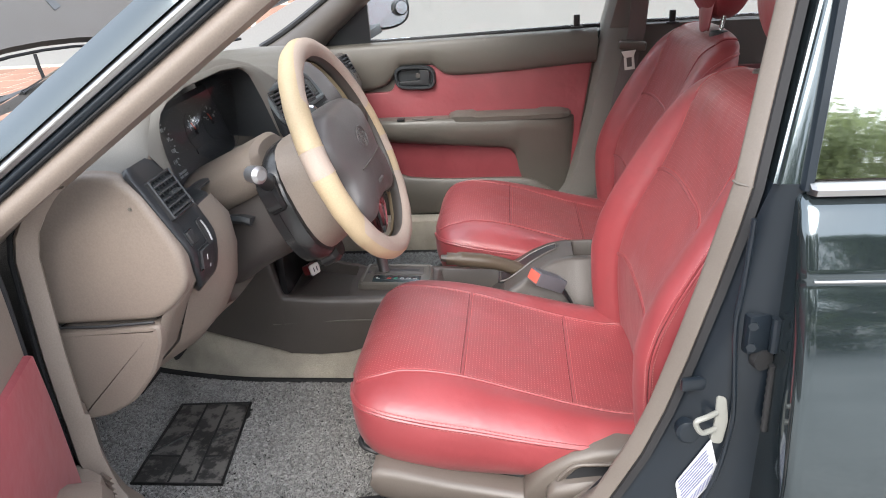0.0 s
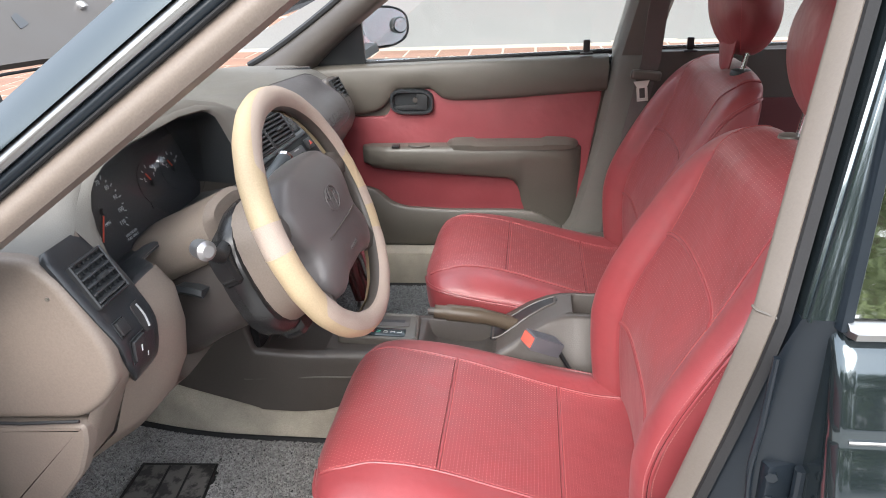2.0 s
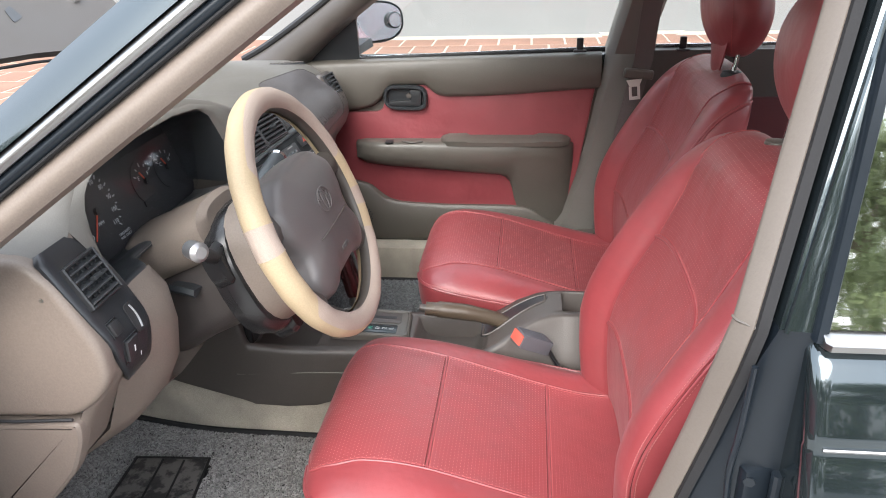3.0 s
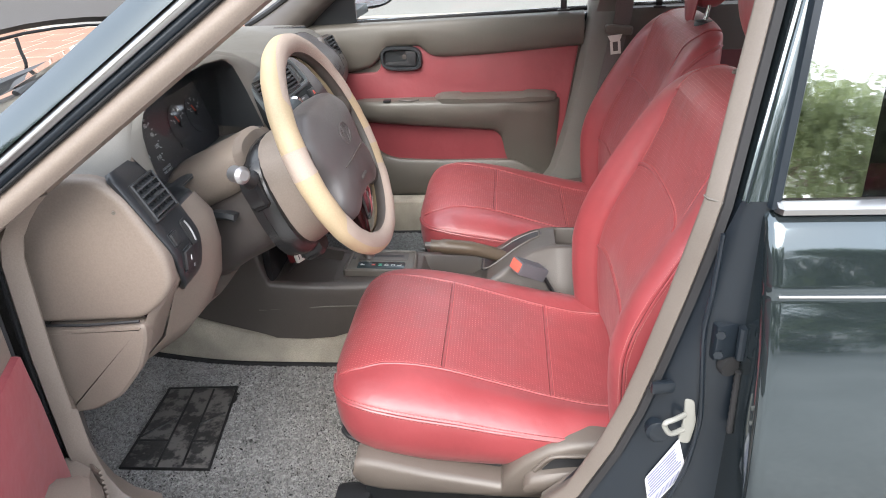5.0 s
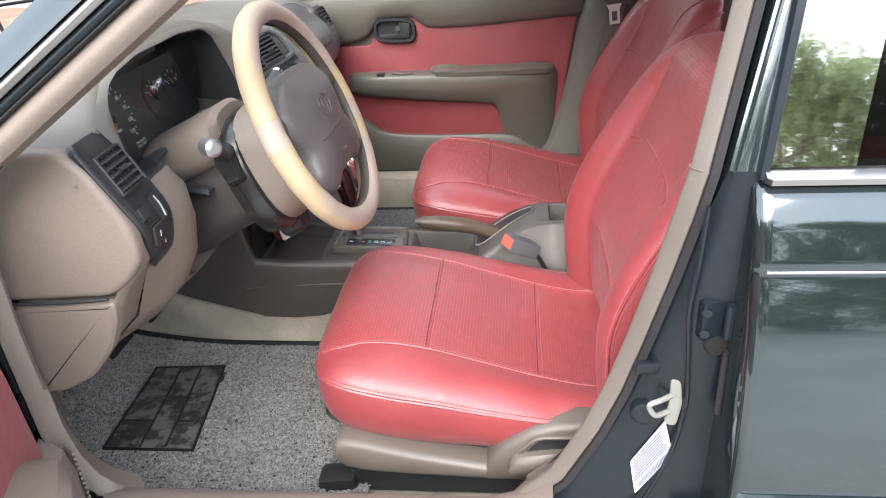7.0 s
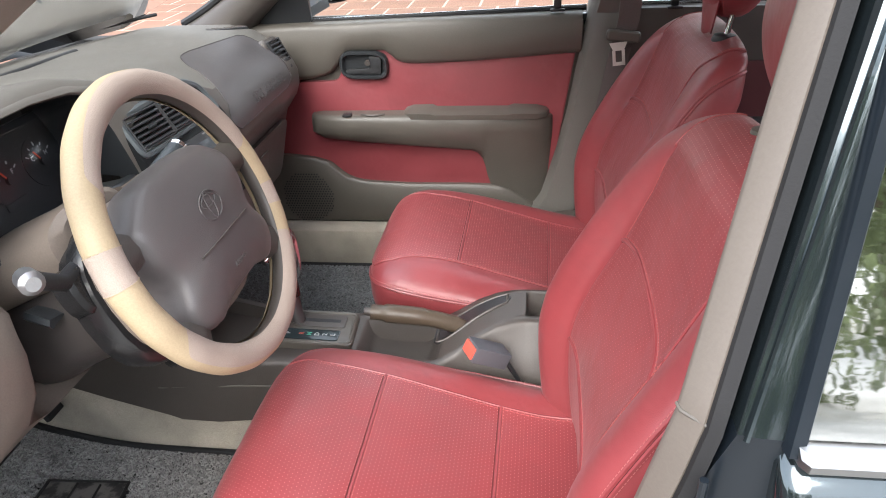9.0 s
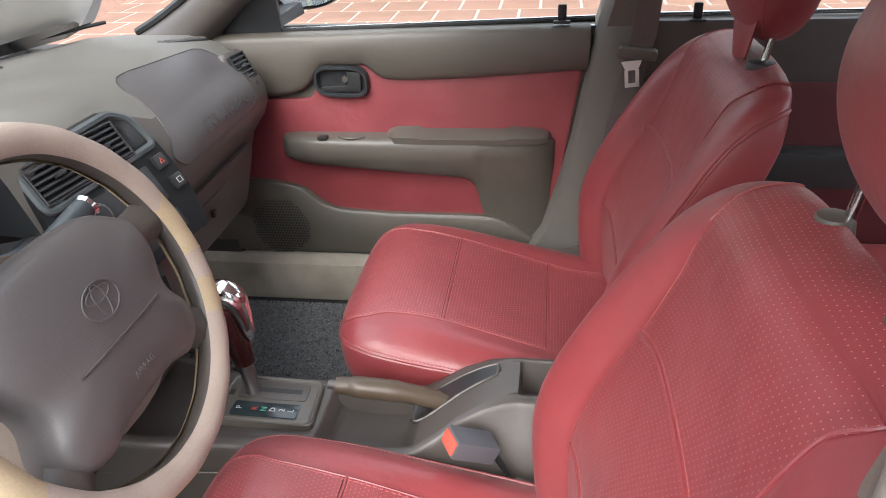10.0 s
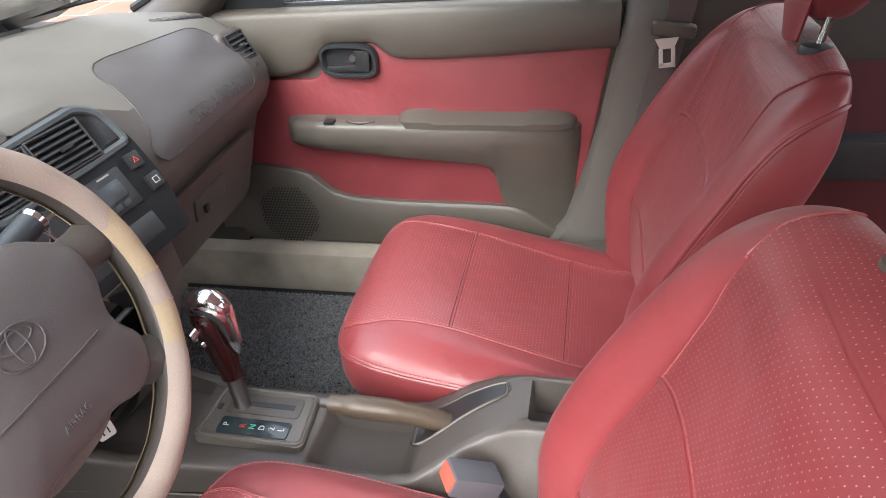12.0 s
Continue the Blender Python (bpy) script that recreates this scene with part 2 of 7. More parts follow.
def wavy(m, strength, scale=(9.0, 9.0, 30.0)):
    """Slow waves in a reflecting skin, longer than they are high."""
    n, l = m.node_tree.nodes, m.node_tree.links
    co, mp, nz, bp = n.new("ShaderNodeTexCoord"), n.new("ShaderNodeMapping"), n.new("ShaderNodeTexNoise"), n.new("ShaderNodeBump")
    mp.inputs["Scale"].default_value = scale
    nz.inputs["Scale"].default_value, nz.inputs["Detail"].default_value = 1.0, 2.0
    bp.inputs["Strength"].default_value, bp.inputs["Distance"].default_value = strength, 0.01
    l.new(co.outputs["Object"], mp.inputs[0]), l.new(mp.outputs[0], nz.inputs["Vector"]), l.new(nz.outputs[0], bp.inputs["Height"])
    l.new(bp.outputs[0], n["Principled BSDF"].inputs["Normal"])
    l.new(bp.outputs[0], n["Principled BSDF"].inputs["Coat Normal"])


wavy(FILM, 0.008, (22.0, 22.0, 75.0))
wavy(PAINT, 0.02, (6.0, 6.0, 14.0))


# ---- mesh helpers ----
ORIGIN = {}


def thing(name, label="", category="", group="", kind="", at=(0, 0, 0)):
    """An empty at the base of a thing; its parts hang under it."""
    e = new(name)
    e.empty_display_size = 0.05
    e.location = at
    ORIGIN[e.name] = Vector(at)
    return tagged(e, label, category, group, kind)


def part(name, bm, material, parent=None, label="", smooth=35):
    """Links a bmesh, built in world metres, as one mesh under a thing or a part."""
    me = bpy.data.meshes.new(name)
    o = ORIGIN[parent.name] if parent is not None else Vector((0, 0, 0))
    if o.length > 0:
        bmesh.ops.translate(bm, verts=bm.verts, vec=-o)
    bm.to_mesh(me)
    bm.free()
    for m in material if isinstance(material, (list, tuple)) else (material,):
        me.materials.append(m)
    if smooth:
        me.polygons.foreach_set("use_smooth", [True] * len(me.polygons))
        me.set_sharp_from_angle(angle=radians(smooth))
    ob = new(name, me)
    if parent is not None:
        ob.parent = parent
    ORIGIN[ob.name] = o
    if label:
        ob["label"] = label
    return ob


def solo(name, bm, material, label, category, kind="", group="", smooth=35):
    """A thing that is a single mesh."""
    return tagged(part(name, bm, material, None, "", smooth), label, category, group, kind)


def box(x0, x1, y0, y1, z0, z1, bevel=0.0, m=None, seg=2):
    bm = bmesh.new()
    bmesh.ops.create_cube(bm, size=1)
    bmesh.ops.scale(bm, vec=(x1 - x0, y1 - y0, z1 - z0), verts=bm.verts)
    if bevel:
        bmesh.ops.bevel(bm, geom=bm.edges[:], offset=bevel, segments=seg, affect="EDGES", profile=0.6)
    bmesh.ops.translate(bm, vec=((x0 + x1) / 2, (y0 + y1) / 2, (z0 + z1) / 2), verts=bm.verts)
    if m is not None:
        bmesh.ops.transform(bm, matrix=m, verts=bm.verts)
    return bm


def obox(centre, size, turn=(0, 0, 0), bevel=0.0, seg=2):
    """A bevelled box of a size, turned by degrees, about its centre."""
    h = [s / 2 for s in size]
    return box(-h[0], h[0], -h[1], h[1], -h[2], h[2], bevel, pose(*centre, *turn), seg)


def loft(loops, closed=True, caps=True, uv=None):
    """A skin over loops of equal point counts. uv: the same shape of pairs."""
    bm = bmesh.new()
    rows = [[bm.verts.new(p) for p in lp] for lp in loops]
    layer = bm.loops.layers.uv.new("UVMap") if uv is not None else None
    k = len(rows[0])
    for i in range(len(rows) - 1):
        for j in range(k if closed else k - 1):
            j2 = (j + 1) % k
            f = bm.faces.new((rows[i][j], rows[i][j2], rows[i + 1][j2], rows[i + 1][j]))
            if layer is not None:
                for lp, (a, c) in zip(f.loops, ((i, j), (i, j2), (i + 1, j2), (i + 1, j))):
                    lp[layer].uv = uv[a][c]
    if caps and closed:
        bm.faces.new(rows[0][::-1])
        bm.faces.new(rows[-1])
    bmesh.ops.recalc_face_normals(bm, faces=bm.faces)
    return bm


def curve_points(pts, n=8):
    """A smooth line (Catmull-Rom) through points."""
    p = [Vector(q) for q in pts]
    p = [2 * p[0] - p[1]] + p + [2 * p[-1] - p[-2]]
    out = []
    for i in range(1, len(p) - 2):
        a, b, c, d = p[i - 1:i + 3]
        for k in range(n):
            t = k / n
            out.append(0.5 * (2 * b + (c - a) * t + (2 * a - 5 * b + 4 * c - d) * t * t + (3 * b - a - 3 * c + d) * t ** 3))
    return out + [p[-2]]


def tube(pts, r, sides=8, closed=False, flat=1.0):
    """A round bar along points; r: one radius or one for each point."""
    p = [Vector(q) for q in pts]
    n = len(p)
    loops = []
    up = Vector((0.13, 0.21, 1)).normalized()
    for i in range(n):
        d = (p[(i + 1) % n] - p[i - 1]) if closed else (p[min(i + 1, n - 1)] - p[max(i - 1, 0)])
        d.normalize()
        s = d.cross(up).normalized()
        u = s.cross(d)
        rad = r[i] if isinstance(r, (list, tuple)) else r
        loops.append([p[i] + rad * (math.cos(a) * s + flat * math.sin(a) * u) for a in [2 * math.pi * k / sides for k in range(sides)]])
    if closed:
        loops.append(loops[0])
    return loft(loops, True, not closed)


def slab(outline, to3d, thick, bevel=0.0, seg=2):
    """A plate: an outline of (u, v) pairs set into space by to3d(u, v, d), d from 0 to thick."""
    bm = bmesh.new()
    a = [bm.verts.new(to3d(u, v, 0)) for u, v in outline]
    b = [bm.verts.new(to3d(u, v, thick)) for u, v in outline]
    bm.faces.new(a[::-1])
    top = bm.faces.new(b)
    k = len(a)
    for i in range(k):
        bm.faces.new((a[i], a[(i + 1) % k], b[(i + 1) % k], b[i]))
    bmesh.ops.recalc_face_normals(bm, faces=bm.faces)
    if bevel:
        bmesh.ops.bevel(bm, geom=list(top.edges), offset=bevel, segments=seg, affect="EDGES", profile=0.6)
    return bm


def round_poly(pts, r=0.01, n=5):
    """The outline with its corners rounded."""
    out = []
    k = len(pts)
    for i in range(k):
        p, a, b = Vector(pts[i]), Vector(pts[i - 1]), Vector(pts[(i + 1) % k])
        ra = min(r, (a - p).length * 0.45, (b - p).length * 0.45)
        s, e = p + (a - p).normalized() * ra, p + (b - p).normalized() * ra
        for j in range(n + 1):
            t = j / n
            out.append(tuple((1 - t) ** 2 * s + 2 * t * (1 - t) * p + t * t * e))
    return out


def join(*bms):
    out = bmesh.new()
    for b in bms:
        me = bpy.data.meshes.new("tmp")
        b.to_mesh(me)
        b.free()
        out.from_mesh(me)
        bpy.data.meshes.remove(me)
    return out


def interp(x, xs, ys):
    return float(np.interp(x, xs, ys))


def ease(x, xs, ys):
    """A smooth line through places, with no overshoot."""
    if x <= xs[0]:
        return ys[0]
    if x >= xs[-1]:
        return ys[-1]
    i = max(k for k in range(len(xs) - 1) if xs[k] <= x)
    d = [(ys[k + 1] - ys[k]) / (xs[k + 1] - xs[k]) for k in range(len(xs) - 1)]

    def slope(k):
        if k == 0 or k == len(xs) - 1:
            return d[min(k, len(d) - 1)]
        return 0.0 if d[k - 1] * d[k] <= 0 else 2 * d[k - 1] * d[k] / (d[k - 1] + d[k])
    h = xs[i + 1] - xs[i]
    t = (x - xs[i]) / h
    return (2 * t ** 3 - 3 * t * t + 1) * ys[i] + (t ** 3 - 2 * t * t + t) * h * slope(i) + (3 * t * t - 2 * t ** 3) * ys[i + 1] + (t ** 3 - t * t) * h * slope(i + 1)


def fine(a, b, n):
    return [a + (b - a) * k / n for k in range(n + 1)]


def lettering(name, text, size, m, material, parent, depth=0.0006, label=""):
    """Flat raised lettering with the built-in font, as a mesh."""
    cu = bpy.data.curves.new(name, "FONT")
    cu.body, cu.size, cu.extrude, cu.align_x, cu.align_y, cu.resolution_u = text, size, depth, "CENTER", "CENTER", 2
    tmp = new(name, cu)
    me = bpy.data.meshes.new_from_object(tmp.evaluated_get(bpy.context.evaluated_depsgraph_get()))
    bpy.data.objects.remove(tmp)
    bpy.data.curves.remove(cu)
    bm = bmesh.new()
    bm.from_mesh(me)
    bpy.data.meshes.remove(me)
    bmesh.ops.transform(bm, matrix=m, verts=bm.verts)
    return part(name, bm, material, parent, label, 0)


def frame_of(centre, right, up):
    """A matrix with its x along right, y along up and z out of the face."""
    r = Vector(right).normalized()
    u = (Vector(up) - Vector(up).dot(r) * r).normalized()
    w = r.cross(u)
    m = Matrix((r, u, w)).transposed().to_4x4()
    m.translation = centre
    return m


# ---- ground, pavement, wall, trees ----
def sheet(x0, x1, y0, y1, z, nx=1, ny=1):
    bm = bmesh.new()
    v = [[bm.verts.new((x0 + (x1 - x0) * i / nx, y0 + (y1 - y0) * j / ny, z)) for j in range(ny + 1)] for i in range(nx + 1)]
    for i in range(nx):
        for j in range(ny):
            bm.faces.new((v[i][j], v[i + 1][j], v[i + 1][j + 1], v[i][j + 1]))
    return bm


solo("ground", sheet(-300, 300, -300, 300, -0.004), CONCRETE, "grey concrete ground sheet stretching to the horizon", "ground", "structure", smooth=0)
pavement = tagged(part("pavement", box(-14, 10, 2.75, 9.0, -0.003, 0.012), JOINT, None, "", 0), "pink brick pavement with pale joints beside the car", "pavement", "", "structure")
solo("wall_side", box(-16, 14, 9.0, 9.25, -0.004, 5.0), PLASTER, "plain white plastered wall beyond the pavement", "wall", "structure", smooth=0)


# ---- car: body shell ----
car = thing("car_body", "dark green blue saloon car body with beige cabin trim", "car")
Z0 = 0.93


def a_line(z, x, y, a, b):
    return Vector((x + a * (z - 0.95), y + b * (z - 0.95), z))


def strip(name, stations, material, label="", smooth=40):
    return part(name, loft(stations), material, car, label, smooth)


def bpillar(z):
    """Inner edge of the rear door pillar at a height, on the driver's side."""
    if z >= Z0:
        return 0.238 + 0.225 * (z - Z0), 0.803 + 0.305 * (z - Z0)
    return interp(z, (0.36, 0.40, 0.46, 0.58, 0.75, Z0), (-0.06, 0.035, 0.095, 0.155, 0.20, 0.238)), interp(z, (0.36, 0.6, Z0), (0.835, 0.83, 0.803))


# beige trim, black seal and painted jamb of the centre pillar
zs = [0.40, 0.43, 0.46, 0.50, 0.55, 0.62, 0.70, 0.80, 0.88, 0.93, 0.95, 1.05, 1.15, 1.25, 1.31]
tr, seal, jamb = [], [], []
for z in zs:
    x, y = bpillar(z)
    w = 0.016 if z > 0.92 else 0.018
    tr.append([(x + 0.035, y + 0.05, z), (x + 0.006, y + 0.012, z), (x + 0.002, y + 0.004, z), (x + 0.003, y - 0.001, z), (x + w, y - 0.016, z), (x + w + 0.004, y - 0.014, z), (x + w + 0.012, y + 0.05, z)])
    seal.append([(x + w + 0.001, y - 0.012, z), (x + w + 0.002, y - 0.021, z), (x + w + 0.010, y - 0.026, z), (x + w + 0.012, y + 0.01, z)])
strip("pillar_trim", tr, BEIGESHADE, "beige plastic centre pillar trim")
strip("door_seal", seal, RUBBER, "black rubber door seal")
part("trim_seam", tube([(0.240, 0.808, 0.932), (0.242, 0.801, 0.931), (0.258, 0.786, 0.930)], 0.0016, 6), TAUPE, car)
for z in [0.30, 0.36, 0.42, 0.5, 0.6, 0.7, 0.8, 0.88, 0.94, 1.05, 1.15, 1.25, 1.33]:
    x, y = bpillar(max(z, 0.40))
    xr = 0.315 + (0.141 * (z - 0.94) if z > 0.94 else 0.0)
    yo = 0.766 + (0.27 * (z - 0.94) if z > 0.94 else 0.045 * (0.94 - z))
    xl = max(x + 0.030, 0.05)
    jamb.append([(xl, y + 0.04, z), (xl, yo + (0.0038 if z > 0.93 else y - 0.020 - yo), z), (xl + (xr - xl) * 0.25, yo + (0.0012 if z > 0.93 else 0.004), z), (xl + (xr - xl) * 0.62, yo, z), (xr, yo + 0.002, z), (xr + 0.02, yo + 0.06, z)])
strip("centre_pillar", jamb[:9], JAMB, "painted metal centre pillar jamb, shade in its colour")
strip("centre_pillar", jamb[8:], PAINT, "painted upper centre pillar")

# thin bar added for the highlight on the pressed flange's edge, and the raised rim of the jamb
part("pillar_edge", tube([(q[1][0] + 0.004, q[1][1] - 0.006, q[1][2]) for q in jamb[8:]], 0.0022, 6), PAINT, car)
part("jamb_flange", tube(curve_points([(0.255, 0.770, 0.90), (0.252, 0.771, 0.83), (0.248, 0.772, 0.772), (0.253, 0.772, 0.706), (0.257, 0.772, 0.636), (0.246, 0.773, 0.555), (0.222, 0.775, 0.480), (0.20, 0.778, 0.43)], 5), 0.0032, 8), JAMB, car, "rolled edge of the painted jamb")

# sill with its beige scuff trim
prof = [(-0.075, 0.30), (-0.075, 0.395), (-0.04, 0.398), (-0.02, 0.402), (0.0, 0.398), (0.012, 0.385), (0.02, 0.30)]
sx = [-0.585, -0.50, -0.45, -0.30, -0.10, 0.0, 0.06, 0.10]
sill = []
for x in sx:
    lift = 0.05 * max(0, (x - 0.0) / 0.1) ** 2
    sill.append([(x, 0.84 + dy, z + lift) for dy, z in prof])
strip("sill_trim", sill, BEIGE, "beige scuff trim along the door sill")
part("sill_panel", loft([[(x, 0.70, 0.20), (x, 0.715, 0.34), (x, 0.76, 0.37), (x, 0.765, 0.385), (x, 0.83, 0.385), (x, 0.83, 0.20)] for x in (-0.80, -0.3, 0.1, 0.32)]), PAINT, car, "dark painted outer sill")
# front post beside the dashboard: trim that rises from the sill to the windscreen pillar
fp = []
for z, x, y in [(0.385, -0.545, 0.835), (0.40, -0.585, 0.833), (0.43, -0.612, 0.83), (0.47, -0.626, 0.826), (0.53, -0.634, 0.822), (0.60, -0.634, 0.82), (0.605, -0.634, 0.815), (0.70, -0.636, 0.815), (0.79, -0.634, 0.815), (0.85, -0.630, 0.812), (0.885, -0.616, 0.805), (0.91, -0.596, 0.798), (0.935, -0.572, 0.79), (0.95, -0.555, 0.788)]:
    k = 0.004 if z < 0.603 else 0.0
    fp.append([(x - 0.035, y + 0.045, z), (x - 0.016 - k, y - 0.004, z), (x - 0.008, y - 0.010 - k, z), (x + 0.006, y - 0.004 - k, z), (x + 0.013 + k, y + 0.005, z), (x + 0.010, y + 0.012, z), (x - 0.016, y + 0.045, z)])
strip("front_post_trim", fp, BEIGE, "beige plastic trim of the front door post")
part("front_post_seal", tube([(q[1][0] - 0.006, q[1][1] + 0.004, q[1][2]) for q in fp[4:]], 0.0045, 8), RUBBER, car, "black rubber door seal")
hp = []
for z in (0.25, 0.5, 0.7, 0.85, 0.95):
    hp.append([(-0.78, 0.72, z), (-0.735, 0.735, z), (-0.735, 0.85, z), (-0.85, 0.88, z), (-0.86, 0.74, z)])
strip("hinge_post", hp, PAINT, "dark painted hinge post")

# windscreen pillar: painted outer, bright trim strip, seal, beige inner trim
ap = [0.90, 0.95, 1.02, 1.10, 1.18, 1.24, 1.29]


def band(d0, d1, depth=0.03, bulge=0.006, wrap=0.0, out=0.0):
    """A band along the pillar between two offsets square to it in the side view; wrap: how far its outer edge turns in."""
    rows = []
    for z in ap:
        p = a_line(z, -0.600, 0.772, 1.43, 0.25)
        s = Vector((-0.575, 0, 0.818))
        q = Vector((0.0, 1.0, 0.0))
        o0, o1 = p + s * d0 - q * out, p + s * d1 - q * out
        rows.append([o0 + q * depth] + [o0.lerp(o1, k / 8) + q * (wrap * (k / 8) - bulge * math.sin(math.pi * k / 8)) for k in range(9)] + [o1 + q * (depth + wrap)])
    return rows


strip("pillar_inner_trim", band(-0.0300, -0.0010, 0.05, 0.008), BEIGE, "beige plastic windscreen pillar trim")
strip("pillar_seal", band(-0.0010, 0.0035, 0.03, 0.003, 0.0, 0.006), RUBBER, "black door seal on the windscreen pillar")
strip("pillar_channel", band(0.0036, 0.0155, 0.03, 0.004, 0.0, 0.006), JAMB, "painted door channel, shade in its colour")
strip("pillar_bright_trim", band(0.0156, 0.0300, 0.03, 0.007, 0.006, 0.012), STEEL, "brushed bright drip moulding")
strip("windscreen_pillar", band(0.0301, 0.0640, 0.04, 0.003, 0.017, 0.012), PAINT, "dark painted windscreen pillar")

# passenger side pillars
pa = []
screen_band = []
for z in (0.90, 0.92, 0.94, 0.97, 1.01, 1.05, 1.15, 1.25, 1.31):
    p = a_line(z, -0.60, 2.20, 1.43, -0.25)
    k = ease(z, (0.90, 0.93, 0.98, 1.06, 1.31), (1.75, 1.4, 1.15, 1.0, 1.0))
    sect = curve_points([(-0.05 * k, 0.03, 0.03), (-0.045 * k, -0.012 * k, 0.02), (-0.012, -0.036 * k, 0.004), (0.030 * k, -0.030 * k, 0), (0.052 * k, 0.0, 0)], 5)
    pa.append([p + Vector(o) for o in sect] + [p + Vector((0.045, 0.05, 0))])
    screen_band.append(p + Vector((-0.05 * k, -0.002, 0.030)))
part("screen_edge", tube(screen_band, 0.010, 8), BLACK, car, "black windscreen edge band")
strip("windscreen_pillar", pa, GREYBROWN, "grey brown windscreen pillar trim")
pb = []
for z in (0.30, 0.38, 0.42, 0.48, 0.6, 0.7, 0.8, 0.93, 0.94, 1.05, 1.15, 1.31):
    x = interp(z, (0.30, 0.38, 0.42, 0.48, 0.6, 0.7, 0.8, 0.94, 1.31), (0.02, 0.06, 0.105, 0.145, 0.18, 0.205, 0.222, 0.250, 0.33))
    y = 2.165 - (0.27 * (z - 0.94) if z > 0.94 else 0)
    w = interp(z, (0.3, 0.42, 0.6, 0.94, 1.31), (0.26, 0.18, 0.13, 0.10, 0.11))
    if z == 0.94:
        y += 0.006
    pb.append([(x, y + 0.12, z), (x + 0.002, y + 0.02, z), (x + 0.016, y + 0.002, z), (x + w * 0.5, y - 0.004, z), (x + w - 0.01, y + 0.002, z), (x + w, y + 0.02, z), (x + w, y + 0.12, z)])
strip("centre_pillar", pb, TAUPEBRIGHT, "taupe plastic centre pillar trim")

# floor, tunnel, bulkhead, roof
part("floor_pan", loft([[(x, 0.80, z), (x, 1.50, z), (x, 1.52, z + 0.045), (x, 1.56, z + 0.045), (x, 1.58, z), (x, 2.24, z), (x, 2.24, z - 0.06), (x, 0.80, z - 0.06)] for x, z in ((-1.02, 0.262), (0.35, 0.262), (1.25, 0.262))]), CARPET, car, "tan carpet floor")
part("toe_board", loft([[(x, 0.80, z), (x, 2.24, z), (x - 0.05, 2.24, z), (x - 0.05, 0.80, z)] for x, z in ((-0.95, 0.26), (-1.03, 0.50), (-1.05, 0.86))]), CARPET, car, "tan carpet toe board")
rf = []
for x in (-0.16, -0.05, 0.2, 0.5, 0.8, 1.1):
    zc = 1.375 - 0.12 * max(0, -x) - 0.12 * max(0, x - 0.7) ** 2
    rf.append([(x, 0.915, zc - 0.075), (x, 0.925, zc - 0.055), (x, 1.0, zc - 0.022), (x, 1.2, zc), (x, 1.5, zc + 0.008), (x, 1.8, zc), (x, 2.0, zc - 0.022), (x, 2.075, zc - 0.055), (x, 2.085, zc - 0.075)])
part("roof", loft(rf + [], closed=False), PAINT, car, "dark painted roof skin").modifiers.new("thick", "SOLIDIFY").thickness = -0.004
part("headliner", loft([[(p[0], p[1] + (0.03 if p[1] < 1.5 else -0.03) * (abs(p[1] - 1.5) > 0.4), p[2] - 0.03) for p in r] for r in rf], closed=False), HEADLINER, car, "light cloth headliner")
part("roof_rail", loft([[(x, 0.90, 1.285 + dz), (x, 0.905, 1.315 + dz), (x, 0.97, 1.325 + dz), (x, 0.97, 1.29 + dz)] for x, dz in ((-0.16, -0.012), (0.3, 0.0), (1.1, -0.03))]), BEIGE, car, "beige trim on the roof rail")
part("roof_rail", loft([[(x, 2.10, 1.285 + dz), (x, 2.095, 1.315 + dz), (x, 2.03, 1.325 + dz), (x, 2.03, 1.29 + dz)] for x, dz in ((-0.16, -0.012), (0.3, 0.0), (1.1, -0.03))]), BEIGE, car, "beige trim on the roof rail")
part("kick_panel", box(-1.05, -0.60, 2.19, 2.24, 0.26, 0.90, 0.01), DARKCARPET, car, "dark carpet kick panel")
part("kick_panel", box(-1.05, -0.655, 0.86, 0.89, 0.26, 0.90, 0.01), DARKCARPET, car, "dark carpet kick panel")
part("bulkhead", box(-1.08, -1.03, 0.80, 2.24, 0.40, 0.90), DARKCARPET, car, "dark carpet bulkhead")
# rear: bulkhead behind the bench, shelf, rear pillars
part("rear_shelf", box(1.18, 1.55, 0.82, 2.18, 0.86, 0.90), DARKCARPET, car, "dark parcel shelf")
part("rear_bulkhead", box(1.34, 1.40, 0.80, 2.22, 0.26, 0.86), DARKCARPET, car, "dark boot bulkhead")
for y0, sgn in ((0.80, 1), (2.20, -1)):
    part("rear_pillar", loft([[(1.02, y0, 0.30), (1.40, y0, 0.30), (1.40, y0 + 0.06 * sgn, 0.30), (1.02, y0 + 0.06 * sgn, 0.30)], [(1.05, y0, 0.93), (1.50, y0, 0.93), (1.50, y0 + 0.06 * sgn, 0.93), (1.05, y0 + 0.06 * sgn, 0.93)], [(0.98, y0 + 0.10 * sgn, 1.28), (1.12, y0 + 0.10 * sgn, 1.28), (1.12, y0 + 0.16 * sgn, 1.28), (0.98, y0 + 0.16 * sgn, 1.28)]]), TAUPE, car, "rear quarter pillar")
rs = part("rear_screen", loft([[(1.52, 0.90, 0.90), (1.52, 2.10, 0.90)], [(1.12, 0.98, 1.30), (1.12, 2.02, 1.30)]], closed=False), CLEAR, car, "rear screen glass")
rs.visible_shadow = False
